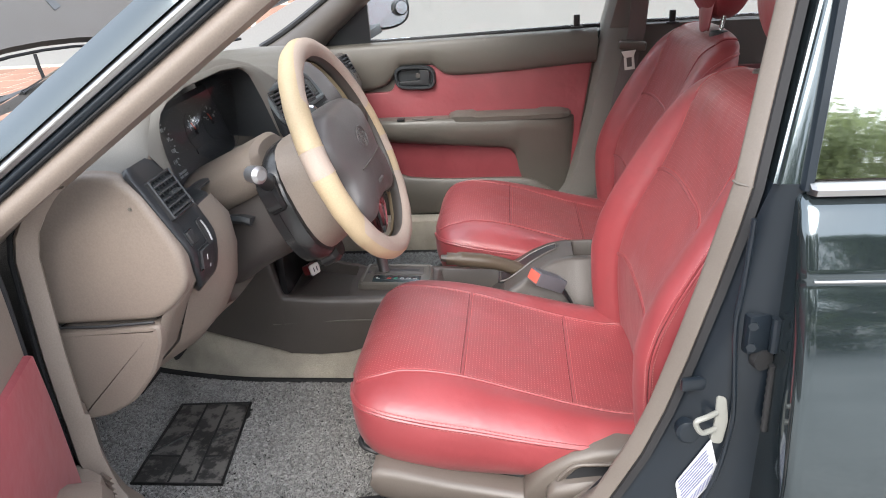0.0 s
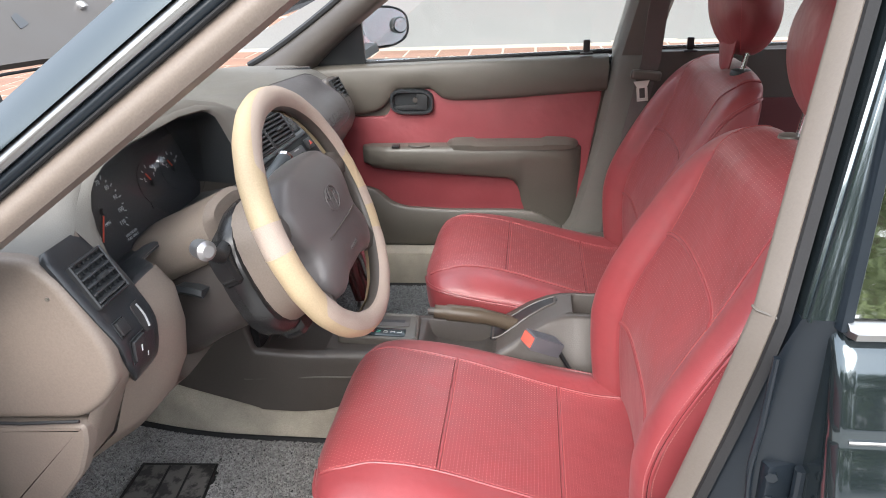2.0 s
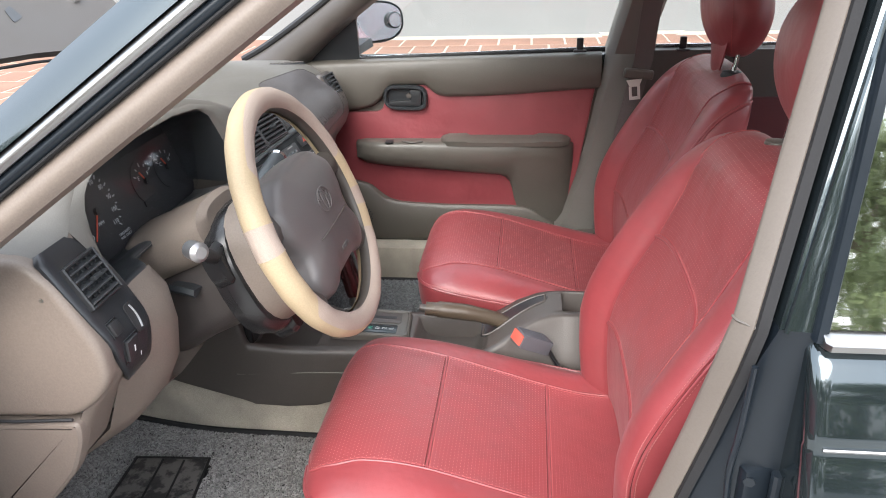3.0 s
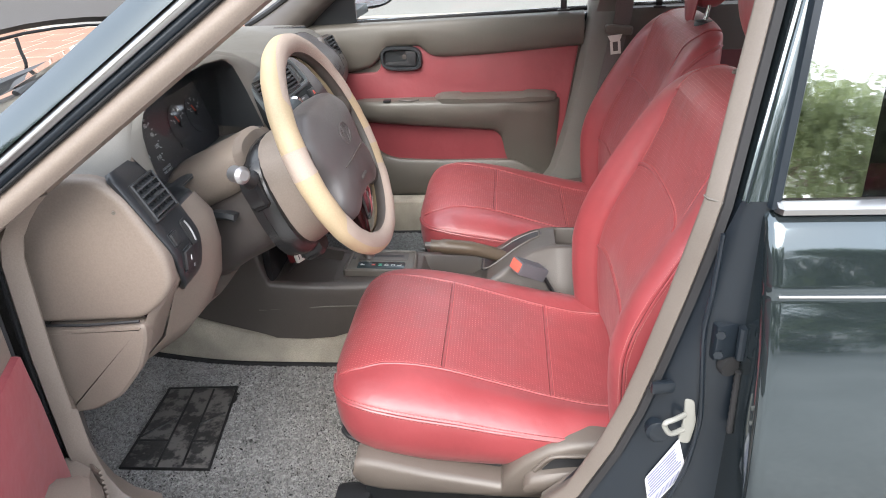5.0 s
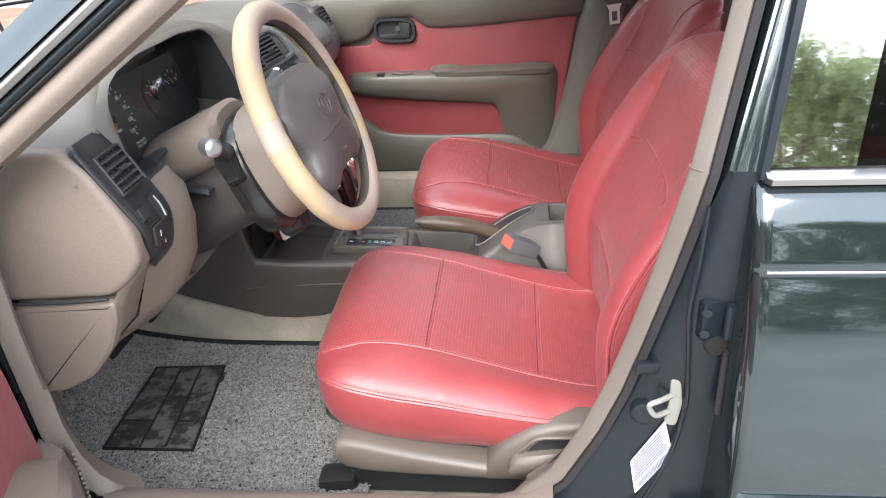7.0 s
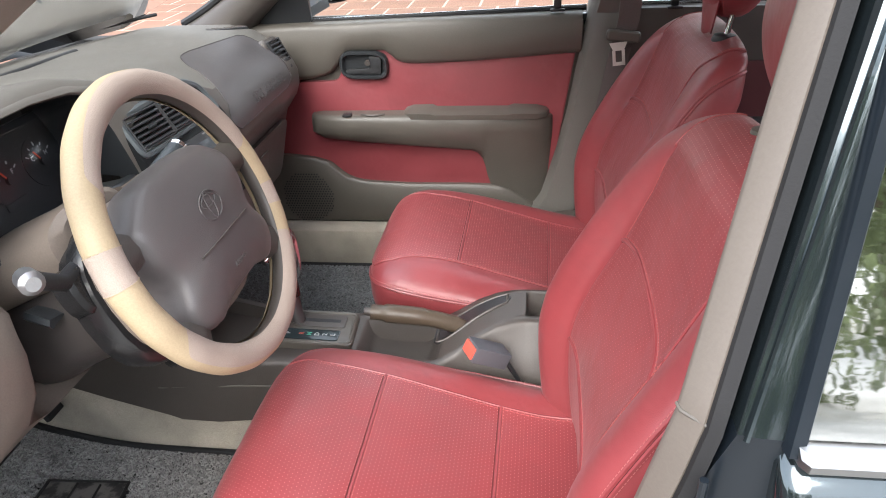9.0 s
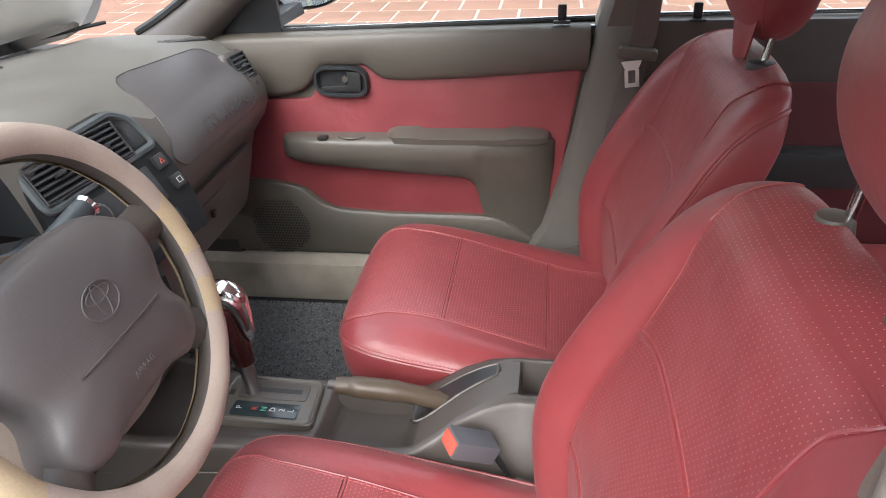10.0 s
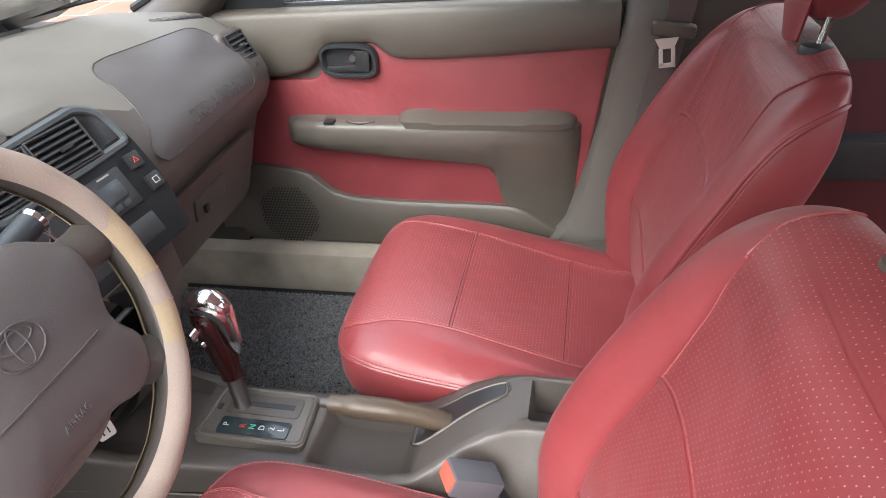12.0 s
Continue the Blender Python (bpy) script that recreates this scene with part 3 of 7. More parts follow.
# windscreen and cowl
ws = part("windscreen", loft([[(-0.87, 0.88, 0.938), (-0.97, 1.2, 0.936), (-1.0, 1.5, 0.936), (-0.97, 1.8, 0.936), (-0.87, 2.12, 0.938)], [(-0.12, 0.95, 1.295), (-0.17, 1.2, 1.305), (-0.18, 1.5, 1.308), (-0.17, 1.8, 1.305), (-0.12, 2.05, 1.295)]], closed=False), CLEAR, car, "clear windscreen glass")
ws.visible_shadow = False

# raised bonnet, cowl, wipers
hood = thing("bonnet", "light grey car bonnet raised on its hinges", "bonnet", at=(-1.0, 1.5, 1.03))
hl = []
for i in range(9):
    s = i / 8
    hl.append([(-0.985 - 0.09 * math.sin(math.pi * k / 12) - 0.75 * s, 0.83 + 1.36 * k / 12, 0.998 - 0.05 * abs(k / 6 - 1) ** 2 + 0.80 * s + 0.03 * math.sin(math.pi * k / 12)) for k in range(13)])
hb = loft(hl, closed=False)
bmesh.ops.solidify(hb, geom=hb.faces[:], thickness=0.018)
part("bonnet_skin", hb, HOODGREY, hood, "light grey bonnet skin")
part("edge_seal", tube([Vector(p) + Vector((0.004, 0, -0.008)) for p in hl[0]], 0.0035, 6), RUBBER, hood, "black rubber edge seal")
part("washer_jet", obox((-1.117, 2.04, 1.118), (0.02, 0.03, 0.014), (0, 45, 0), 0.004), CHROME, hood, "small bright washer jet")
chip = slab(round_poly([(-0.022, -0.022), (0.02, -0.012), (0.018, 0.024), (-0.012, 0.014)], 0.008), lambda u, v, d: (-1.1207 - 0.68 * v + 0.73 * (d - 0.0005), 1.790 + u, 1.108 + 0.73 * v + 0.68 * (d - 0.0005)), 0.002)
part("paint_chip", chip, CHARCOAL, hood, "dark bare patch")
part("washer_hose", tube(curve_points([(-1.06, 1.58, 1.015), (-1.055, 1.575, 0.99), (-1.05, 1.57, 0.95), (-1.08, 1.56, 0.90)]), 0.004, 8), RUBBER, hood, "black rubber washer hose")

cowl = thing("cowl_panel", "black louvred cowl panel below the windscreen", "cowl panel", at=(-1.0, 1.5, 0.88))
part("panel", loft([[(-1.00, y, 0.885), (-1.02 - b, y, 0.880), (-1.07 - b, y, 0.870), (-1.08 - b, y, 0.850), (-1.00, y, 0.850)] for y, b in ((0.84, 0.0), (1.1, 0.05), (1.5, 0.08), (1.8, 0.05), (2.16, 0.0))]), CHARCOAL, cowl)
for k in range(30):
    part("louvre", obox((-1.075, 0.88 + k * 0.018, 0.878), (0.05, 0.005, 0.008), (0, 10, 0), 0.001, 1), BLACK, cowl)
for y0, y1 in ((0.98, 1.50), (1.55, 2.10)):
    wp = thing("wiper", "black windscreen wiper resting on the glass", "wiper", "windscreen wipers", at=(-1.03, y0, 0.93))
    a, b = Vector((-1.03, y0, 0.950)), Vector((-1.02, y1, 0.950))
    if y0 > 1.2:
        a, b = Vector((-0.985, y0, 0.956)), Vector((-0.80, y1 + 0.06, 0.962))
    part("blade", tube([a, a.lerp(b, 0.5) + Vector((-0.03, 0, 0.008)), b], [0.004, 0.007, 0.004], 6), RUBBER, wp)
    part("arm", tube([(-1.06, (y0 + y1) / 2 - 0.30, 0.905), (-1.04, (y0 + y1) / 2 - 0.2, 0.935), a.lerp(b, 0.5) + Vector((-0.035, 0, 0.02))], [0.012, 0.010, 0.006], 6, flat=0.6), BLACK, wp)
    part("clip", obox(a.lerp(b, 0.5) + Vector((-0.03, 0, 0.014)), (0.016, 0.05, 0.012), (0, 0, 0), 0.003), BLACK, wp)


# ---- doors ----
def rear_door():
    d = thing("rear_door", "dark green blue rear door with bright belt moulding", "car door", "car doors", at=(0.70, 0.75, 0.3))
    prof = [(0.935, 0.772), (0.925, 0.756), (0.915, 0.746), (0.885, 0.737), (0.858, 0.7285), (0.846, 0.725), (0.842, 0.727), (0.836, 0.724), (0.78, 0.708), (0.70, 0.697), (0.60, 0.691), (0.50, 0.695), (0.40, 0.708), (0.30, 0.725), (0.25, 0.74)]
    lp = []
    for x, e in ((0.294, 0.014), (0.297, 0.005), (0.303, 0.001), (0.312, 0), (0.5, 0), (0.8, 0.004), (1.05, 0.012)):
        lp.append([(x + 0.012 * (0.9 - z) * (z < 0.9), y + e, z) for z, y in prof] + [(x, 0.80, 0.25), (x, 0.80, 0.93)])
    part("skin", loft(lp), PAINT, d, smooth=60)
    # Painted highlight: a thin bright bar follows the pressed crease.
    part("crease_highlight", tube([(0.308, 0.7245, 0.845), (0.5, 0.7235, 0.846), (1.0, 0.729, 0.848)], 0.0018, 6), STEEL, d, "highlight along the door crease, drawn as a bright line")
    bm = loft([[(x, 0.757 + e, 0.930), (x, 0.747 + e, 0.932), (x, 0.745 + e, 0.939), (x, 0.752 + e, 0.943), (x, 0.772 + e, 0.945)] for x, e in ((0.303, 0.006), (0.307, 0), (0.6, 0), (1.05, 0.01))])
    part("belt_moulding", bm, STEEL, d, "bright metal belt moulding")
    bm = loft([[(x, 0.695, 0.532), (x, 0.684, 0.536), (x, 0.682, 0.555), (x, 0.687, 0.562), (x, 0.695, 0.563)] for x in (0.305, 0.7, 1.05)])
    mo = part("side_moulding", bm, PAINT, d, "painted rubbing strip with bright edge")
    part("bright_edge", tube([(0.305, 0.6835, 0.560), (0.7, 0.6835, 0.560), (1.05, 0.6835, 0.560)], 0.0026, 6), STEEL, mo)
    # window: frame, silver strip beside the pillar, dark tinted pane
    g0, g1 = Vector((0.305, 0.762, 0.945)), Vector((0.354, 0.850, 1.285))

    def pane(name, o0, o1, m, dep):
        a, b = g0 + Vector((o0, 0.004, 0)), g1 + Vector((o0, 0.004, 0))
        c, e = g0 + Vector((o1, 0.004, 0)), g1 + Vector((o1 * 0.93, 0.004, 0))
        n = Vector((0, -0.96, 0.26)) * dep
        return part(name, loft([[a + n, c + n, c + n * 0.2, a + n * 0.2], [b + n, e + n, e + n * 0.2, b + n * 0.2]]), m, d, "", 0)
    tagged(pane("window_pane", 0.0, 0.72, TINT, 0.004), "dark tinted window pane").visible_shadow = False
    tagged(pane("window_pane", 0.0, 0.085, FILM, 0.0055), "silver mirror strip along the window edge")
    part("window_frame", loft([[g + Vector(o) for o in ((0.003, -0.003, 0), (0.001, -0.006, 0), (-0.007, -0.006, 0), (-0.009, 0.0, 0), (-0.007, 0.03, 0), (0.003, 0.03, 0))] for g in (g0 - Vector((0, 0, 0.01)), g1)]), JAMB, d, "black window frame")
    part("inner_panel", box(0.33, 1.05, 0.802, 0.83, 0.28, 0.93, 0.01), TAUPE, d, "taupe inner door panel")
    return d


rear_door()
for z in (0.757, 0.43):
    h = part("hinge", obox((0.276, 0.776, z), (0.034, 0.014, 0.050), (0, 0, 18), 0.004), JAMB, car, "dark bolted steel door hinge")
    part("knuckle", tube([(0.293, 0.768, z - 0.022), (0.293, 0.768, z + 0.022)], 0.006, 10), JAMB, h)
    for dz in (-0.015, 0.013):
        part("bolt", tube([(0.268, 0.772, z + dz), (0.266, 0.764, z + dz)], 0.006, 6), JAMB, h)
boot = thing("cable_boot", "black ribbed rubber cable boot", "cable boot", at=(0.282, 0.76, 0.70))
part("grommet", tube([(0.280, 0.778, 0.722), (0.284, 0.768, 0.722)], 0.013, 14), RUBBER, boot)
part("bellows", tube([(0.294, 0.768, 0.716 - 0.0055 * k) for k in range(18)], [0.0034 if k % 2 else 0.0046 for k in range(18)], 10), RUBBER, boot)

st = thing("door_striker", "ivory painted door striker loop on the pillar", "striker", at=(0.236, 0.775, 0.645))
part("plate", slab(round_poly([(-0.008, -0.034), (0.007, -0.036), (0.012, 0.0), (0.007, 0.034), (-0.005, 0.036), (-0.004, 0.0)], 0.008), lambda u, v, d: (0.243 + u, 0.787 - d - 0.1 * u, 0.629 + v), 0.008, 0.002), IVORY, st)
part("loop", tube(curve_points([(0.240, 0.779, 0.641), (0.225, 0.769, 0.641), (0.214, 0.766, 0.638), (0.213, 0.766, 0.631), (0.222, 0.769, 0.618), (0.240, 0.779, 0.617)], 5), 0.0036, 8), IVORY, st)
part("recess", tube([(0.212, 0.800, 0.604), (0.211, 0.787, 0.604), (0.211, 0.785, 0.604)], [0.017, 0.016, 0.012], 20), JAMB, st, "round pressed plug")
part("slot", obox((0.214, 0.793, 0.674), (0.036, 0.010, 0.018), (0, 0, 8), 0.005), JAMB, st, "pressed oval slot")
lb = thing("maker_label", "white sticker with rows of small blue print", "sticker", at=(0.225, 0.79, 0.55))
LC, LA, LB, LN = Vector((0.222, 0.782, 0.536)), Vector((0.043, -0.004, 0.075)), Vector((-0.014, 0.001, 0.055)), Vector((-0.08, -1, 0))


def on_label(u, v, d):
    return LC + LA * u + LB * v + LN * d


part("paper", slab(round_poly([(-0.5, -0.5), (0.5, -0.5), (0.5, 0.5), (-0.42, 0.42)], 0.06), on_label, 0.001), LABEL, lb)
random.seed(4)
for k in range(8):
    w = 0.34 + 0.10 * random.random()
    v = 0.36 - k * 0.076
    part("print_line", slab([(-w, v - 0.016), (w, v - 0.016), (w, v + 0.015), (-w, v + 0.015)], on_label, 0.0016), INK, lb)
for k in range(22):
    u = -0.36 + k * 0.033
    part("print_bar", slab([(u, -0.44), (u + 0.018, -0.44), (u + 0.018, -0.29), (u, -0.29)], on_label, 0.0016), INK, lb)

# driver's door, wide open: panel in its own frame (u along the door from the hinge, v up, d towards the cabin)
ANG = radians(70)
DU, DN = Vector((math.cos(ANG), -math.sin(ANG), 0)), Vector((math.sin(ANG), math.cos(ANG), 0))
DH = Vector((-0.662, 0.808, 0))


def dd(u, v, d):
    return DH + DU * u + DN * d + Vector((0, 0, v))


dr = thing("front_door", "open driver's door with red and beige inner panel", "car door", "car doors", at=(-0.70, 0.765, 0.3))
part("shell", slab(round_poly([(0.0, 0.30), (1.0, 0.30), (1.02, 0.92), (-0.02, 0.92)], 0.04), lambda u, v, d: dd(u, v, d - 0.09), 0.08, 0.012), PAINT, dr)
part("inner_panel", slab(round_poly([(0.045, 0.32), (0.97, 0.32), (0.99, 0.93), (0.075, 0.93), (0.062, 0.80), (0.055, 0.60)], 0.03), lambda u, v, d: dd(u, v, d - 0.01), 0.025, 0.01), BEIGE, dr, "beige door panel")
part("red_insert", slab(round_poly([(0.066, 0.746), (0.20, 0.752), (0.80, 0.77), (0.80, 0.44), (0.030, 0.44), (0.036, 0.52), (0.050, 0.66)], 0.008), lambda u, v, d: dd(u, v, d + 0.012), 0.014, 0.008), DOORRED, dr, "red vinyl door insert")
part("panel_seal", tube([dd(0.052, 0.56, 0.012), dd(0.060, 0.74, 0.012), dd(0.062, 0.83, 0.012), dd(0.074, 0.92, 0.012)], 0.0045, 8), RUBBER, dr, "black seal along the panel edge")
arm = part("armrest", loft([[dd(u + 0.045, 0.51 + dz, 0.012 + dep) for dep, dz in ((0.0, -0.06), (0.05 * s, -0.055), (0.085 * s, -0.02), (0.088 * s, 0.05 - t), (0.075 * s, 0.065 - t), (0.0, 0.07 - t))] for u, s, t in ((0.035, 0.25, 0.05), (0.05, 0.6, 0.02), (0.08, 0.85, 0.005), (0.14, 1, 0), (0.60, 1, 0), (0.66, 0.5, 0))]), BEIGE, dr, "beige armrest")
for k in range(3):
    part("window_switch", obox(dd(0.245 + k * 0.05, 0.586, 0.065), (0.036, 0.028, 0.014), (0, 0, -70), 0.004), BLACK, arm, "black window switch")
part("map_pocket", loft([[dd(u, v, 0.012 + dep) for dep, v in ((0.0, 0.34), (0.05 * s, 0.35), (0.056 * s, 0.47), (0.046 * s, 0.515), (0.0, 0.52))] for u, s in ((0.0, 0.2), (0.03, 0.8), (0.10, 1), (0.7, 1))]), BEIGE, dr, "beige door pocket")
for k in range(16):
    part("rib", tube([dd(0.008, 0.36 + k * 0.0095, 0.045), dd(0.034, 0.363 + k * 0.0095, 0.062)], 0.0026, 5), BEIGE, dr)


# passenger's front door: inner panel built in the plane across the cabin
pd = thing("front_door", "closed passenger door with taupe and red inner panel", "car door", "car doors", at=(-0.1, 2.2, 0.3))


def pp(u, v, d):
    return Vector((u, 2.215 - d + 0.012 * max(0, (0.6 - v)), v))


part("shell", box(-0.66, 0.26, 2.235, 2.29, 0.28, 0.93, 0.012), PAINT, pd)
part("inner_panel", slab(round_poly([(-0.66, 0.385), (0.13, 0.385), (0.175, 0.46), (0.215, 0.70), (0.245, 0.925), (-0.66, 0.915)], 0.03), lambda u, v, d: pp(u, v, d - 0.02), 0.022, 0.008), TAUPE, pd, "taupe door panel")
# padded upper rail, rounded towards the cabin
ur = []
for x in np.linspace(-0.62, 0.235, 90):
    zl = ease(x, (-0.62, -0.45, -0.415, -0.390, -0.370, -0.352, -0.335, -0.247, -0.232, -0.218, -0.20, -0.17, 0.235), (0.775, 0.788, 0.794, 0.802, 0.818, 0.840, 0.856, 0.857, 0.848, 0.835, 0.827, 0.824, 0.845))
    zt = 0.925 + 0.022 * (x + 0.45)
    th = 0.030
    ur.append([pp(x, zl, 0.0), pp(x, zl - 0.001, th * 0.45), pp(x, zl + 0.004, th * 0.8), pp(x, zl + 0.014, th), pp(x, (zl + zt) / 2, th + 0.005), pp(x, zt - 0.016, th), pp(x, zt - 0.007, th * 0.85), pp(x, zt - 0.002, th * 0.6), pp(x, zt, 0.0), pp(x, zt, -0.01)])
part("upper_rail", loft(ur), TAUPE, pd, "padded taupe upper rail", 50)
part("red_insert", slab(round_poly([(-0.56, 0.78), (-0.37, 0.78), (-0.34, 0.872), (-0.24, 0.872), (-0.21, 0.83), (0.225, 0.855), (0.185, 0.60), (0.165, 0.46), (-0.02, 0.44), (-0.56, 0.44)], 0.02), lambda u, v, d: pp(u, v, d + 0.001), 0.012, 0.006), DOORRED, pd, "red vinyl door insert")
# armrest
ar = []
for x, s, zb, ztp in ((-0.452, 0.15, 0.665, 0.690), (-0.445, 0.6, 0.645, 0.700), (-0.42, 0.9, 0.632, 0.703), (-0.36, 1, 0.625, 0.703), (-0.2, 1, 0.612, 0.703), (-0.035, 1, 0.599, 0.703), (-0.018, 1, 0.592, 0.703), (-0.006, 1, 0.577, 0.703), (0.001, 1, 0.555, 0.703), (0.006, 1, 0.527, 0.703), (0.016, 1, 0.495, 0.703), (0.04, 0.95, 0.465, 0.702), (0.10, 0.9, 0.45, 0.70), (0.14, 0.75, 0.45, 0.698), (0.162, 0.5, 0.48, 0.695), (0.172, 0.2, 0.60, 0.69)):
    f = min(1, max(0, (0.60 - zb) / 0.10))
    ar.append([pp(x, zb, 0.0), pp(x, zb + 0.002, (0.03 - 0.012 * f) * s), pp(x, zb + 0.014 + 0.075 * f, (0.052 - 0.020 * f) * s), pp(x, ztp - 0.045, (0.066 - 0.004 * f) * s), pp(x, ztp - 0.012, 0.068 * s), pp(x, ztp - 0.002, 0.060 * s), pp(x, ztp, 0.045 * s), pp(x, ztp, 0.0)])
arm = part("armrest", loft(ar), TAUPE, pd, "taupe armrest", 50)
cap = []
for x, s, h in ((-0.205, 0.2, 0.0), (-0.198, 0.7, 0.008), (-0.18, 0.95, 0.014), (-0.13, 1, 0.015), (-0.12, 1, 0.010), (0.06, 1, 0.010), (0.075, 1, 0.015), (0.13, 0.95, 0.013), (0.155, 0.7, 0.007), (0.163, 0.2, 0.0)):
    cap.append([pp(x, 0.700, 0.0), pp(x, 0.695, 0.069 * s), pp(x, 0.701 + h * 0.6, 0.071 * s), pp(x, 0.703 + h, 0.055 * s), pp(x, 0.704 + h, 0.0)])
part("arm_pad", loft(cap), TAUPE, arm, "padded arm top", 50)
part("window_switch", obox((-0.345, 2.160, 0.705), (0.022, 0.020, 0.006), (4, 0, 0), 0.002), BLACK, arm, "black window switch")
part("finger_cup", tube([(-0.31 + 0.06 * k / 10, 2.166 - 0.011 * math.sin(math.pi * k / 10), 0.7035) for k in range(11)], 0.003, 6), GREYBROWN, arm)
# lower moulding with pocket edge and speaker
lo = []
for x in np.linspace(-0.66, 0.155, 90):
    ztp = ease(x, (-0.66, -0.56, -0.47, -0.418, -0.395, -0.37, -0.333, -0.28, -0.18, -0.05, 0.03, 0.07, 0.11, 0.155), (0.57, 0.586, 0.578, 0.564, 0.545, 0.525, 0.512, 0.507, 0.503, 0.503, 0.500, 0.485, 0.458, 0.43))
    zb = interp(x, (-0.66, 0.09, 0.155), (0.385, 0.385, 0.41))
    lo.append([pp(x, zb, 0.0), pp(x, zb, 0.014), pp(x, zb + 0.01, 0.026), pp(x, (zb + ztp) / 2, 0.030), pp(x, ztp - 0.008, 0.032), pp(x, ztp, 0.026), pp(x, ztp, 0.0)])
lower = part("lower_moulding", loft(lo), TAUPE, pd, "taupe lower door moulding", 50)
hx = bmesh.new()
for i in range(20):
    for j in range(20):
        x, z = -0.555 + i * 0.0075 + (j % 2) * 0.00375, 0.395 + j * 0.0072
        if ((x + 0.485) / 0.07) ** 2 + ((z - 0.465) / 0.075) ** 2 < 1:
            c = pp(x, z, 0.0315)
            vs = [hx.verts.new(c + Vector((0.0023 * math.cos(a), 0.0, 0.0023 * math.sin(a)))) for a in [k * math.pi / 3 for k in range(6)]]
            f = hx.faces.new(vs)
            r = bmesh.ops.extrude_face_region(hx, geom=[f])
            bmesh.ops.translate(hx, vec=(0, -0.0012, 0), verts=[v for v in r["geom"] if isinstance(v, bmesh.types.BMVert)])
sp = part("speaker_grille", hx, BLACK, lower, "black speaker grille holes", 0)
sp["kind"] = "stuff"
# door handle
hd = part("handle_bezel", loft([[pp(-0.298 + (0.062 + w) * cx, 0.822 + (0.036 + w) * cz, dep) for cx, cz in [(math.copysign(abs(math.cos(a)) ** 0.55, math.cos(a)), math.copysign(abs(math.sin(a)) ** 0.6, math.sin(a)) - 0.10 * math.cos(a)) for a in [2 * math.pi * k / 32 for k in range(32)]]] for w, dep in ((0.0, 0.004), (0.0, 0.024), (-0.003, 0.030), (-0.008, 0.030), (-0.011, 0.024), (-0.012, 0.014))], caps=True), CHARCOAL, pd, "charcoal handle bezel")
part("handle_lever", slab(round_poly([(-0.345, 0.800), (-0.255, 0.798), (-0.252, 0.843), (-0.285, 0.845), (-0.283, 0.815), (-0.345, 0.812)], 0.006), lambda u, v, d: pp(u, v, d + 0.016), 0.010, 0.003), BLACK, hd, "black pull lever")
part("lock_button", tube([pp(-0.288, 0.828, 0.016), pp(-0.288, 0.828, 0.027)], 0.007, 14), GREYBROWN, hd, "round lock button")
# belt line: bright strip and seal, clips, glass
part("belt_strip", tube([(-0.45, 2.232, 0.926), (-0.1, 2.232, 0.936), (0.245, 2.232, 0.946)], 0.005, 8), CHROME, pd, "bright belt strip")
part("belt_seal", tube([(-0.45, 2.222, 0.923), (-0.1, 2.222, 0.933), (0.245, 2.222, 0.943)], 0.006, 8), RUBBER, pd, "black glass seal")
gl = part("window_pane", loft([[(-0.47, 2.228, 0.925), (0.26, 2.228, 0.945), (0.26, 2.232, 0.945), (-0.47, 2.232, 0.925)], [(0.0, 2.135, 1.28), (0.33, 2.135, 1.28), (0.33, 2.139, 1.28), (0.0, 2.139, 1.28)]]), CLEAR, pd, "clear window pane", 0)
gl.visible_shadow = False
part("mirror_base", slab(round_poly([(-0.60, 0.915), (-0.425, 0.925), (-0.42, 1.07)], 0.008), lambda u, v, d: (u, 2.225 - 0.27 * (v - 0.93) - d, v), 0.012, 0.003), CHARCOAL, pd, "black mirror corner plate")
for n, x in (("a", 0.177), ("b", 0.443)):
    cl = thing("window_clip", "small black clip on the window seal", "clip", "window clips", at=(x, 2.20, 0.945))
    part("foot", obox((x, 2.196, 0.944), (0.034, 0.014, 0.006), (0, 0, 0), 0.002), BLACK, cl)
    part("tab", obox((x, 2.203, 0.962), (0.018, 0.010, 0.032), (0, 0, 0), 0.004), BLACK, cl)

# passenger's rear door inside
prd = thing("rear_door", "closed rear passenger door, inner panel darkened for cabin shade", "car door", "car doors", at=(0.7, 2.2, 0.3))
# Shade of the rear cabin is painted in through these darker colours.
part("inner_panel", box(0.34, 1.05, 2.20, 2.27, 0.30, 0.945, 0.012), GREYBROWN, prd)
part("red_insert", box(0.40, 1.02, 2.19, 2.202, 0.40, 0.82, 0.006), REDSHADE, prd, "red vinyl insert darkened for cabin shade")
part("armrest", box(0.50, 1.0, 2.13, 2.19, 0.61, 0.69, 0.014), CHARCOAL, prd, "dark armrest")
gl = part("window_pane", loft([[(0.36, 2.228, 0.945), (1.05, 2.228, 0.95), (1.05, 2.232, 0.95), (0.36, 2.232, 0.945)], [(0.42, 2.135, 1.28), (1.0, 2.135, 1.28), (1.0, 2.139, 1.28), (0.42, 2.139, 1.28)]]), CLEAR, prd, "clear window pane", 0)
gl.visible_shadow = False
part("belt_strip", tube([(0.35, 2.232, 0.950), (1.05, 2.232, 0.954)], 0.005, 8), CHROME, prd, "bright belt strip")

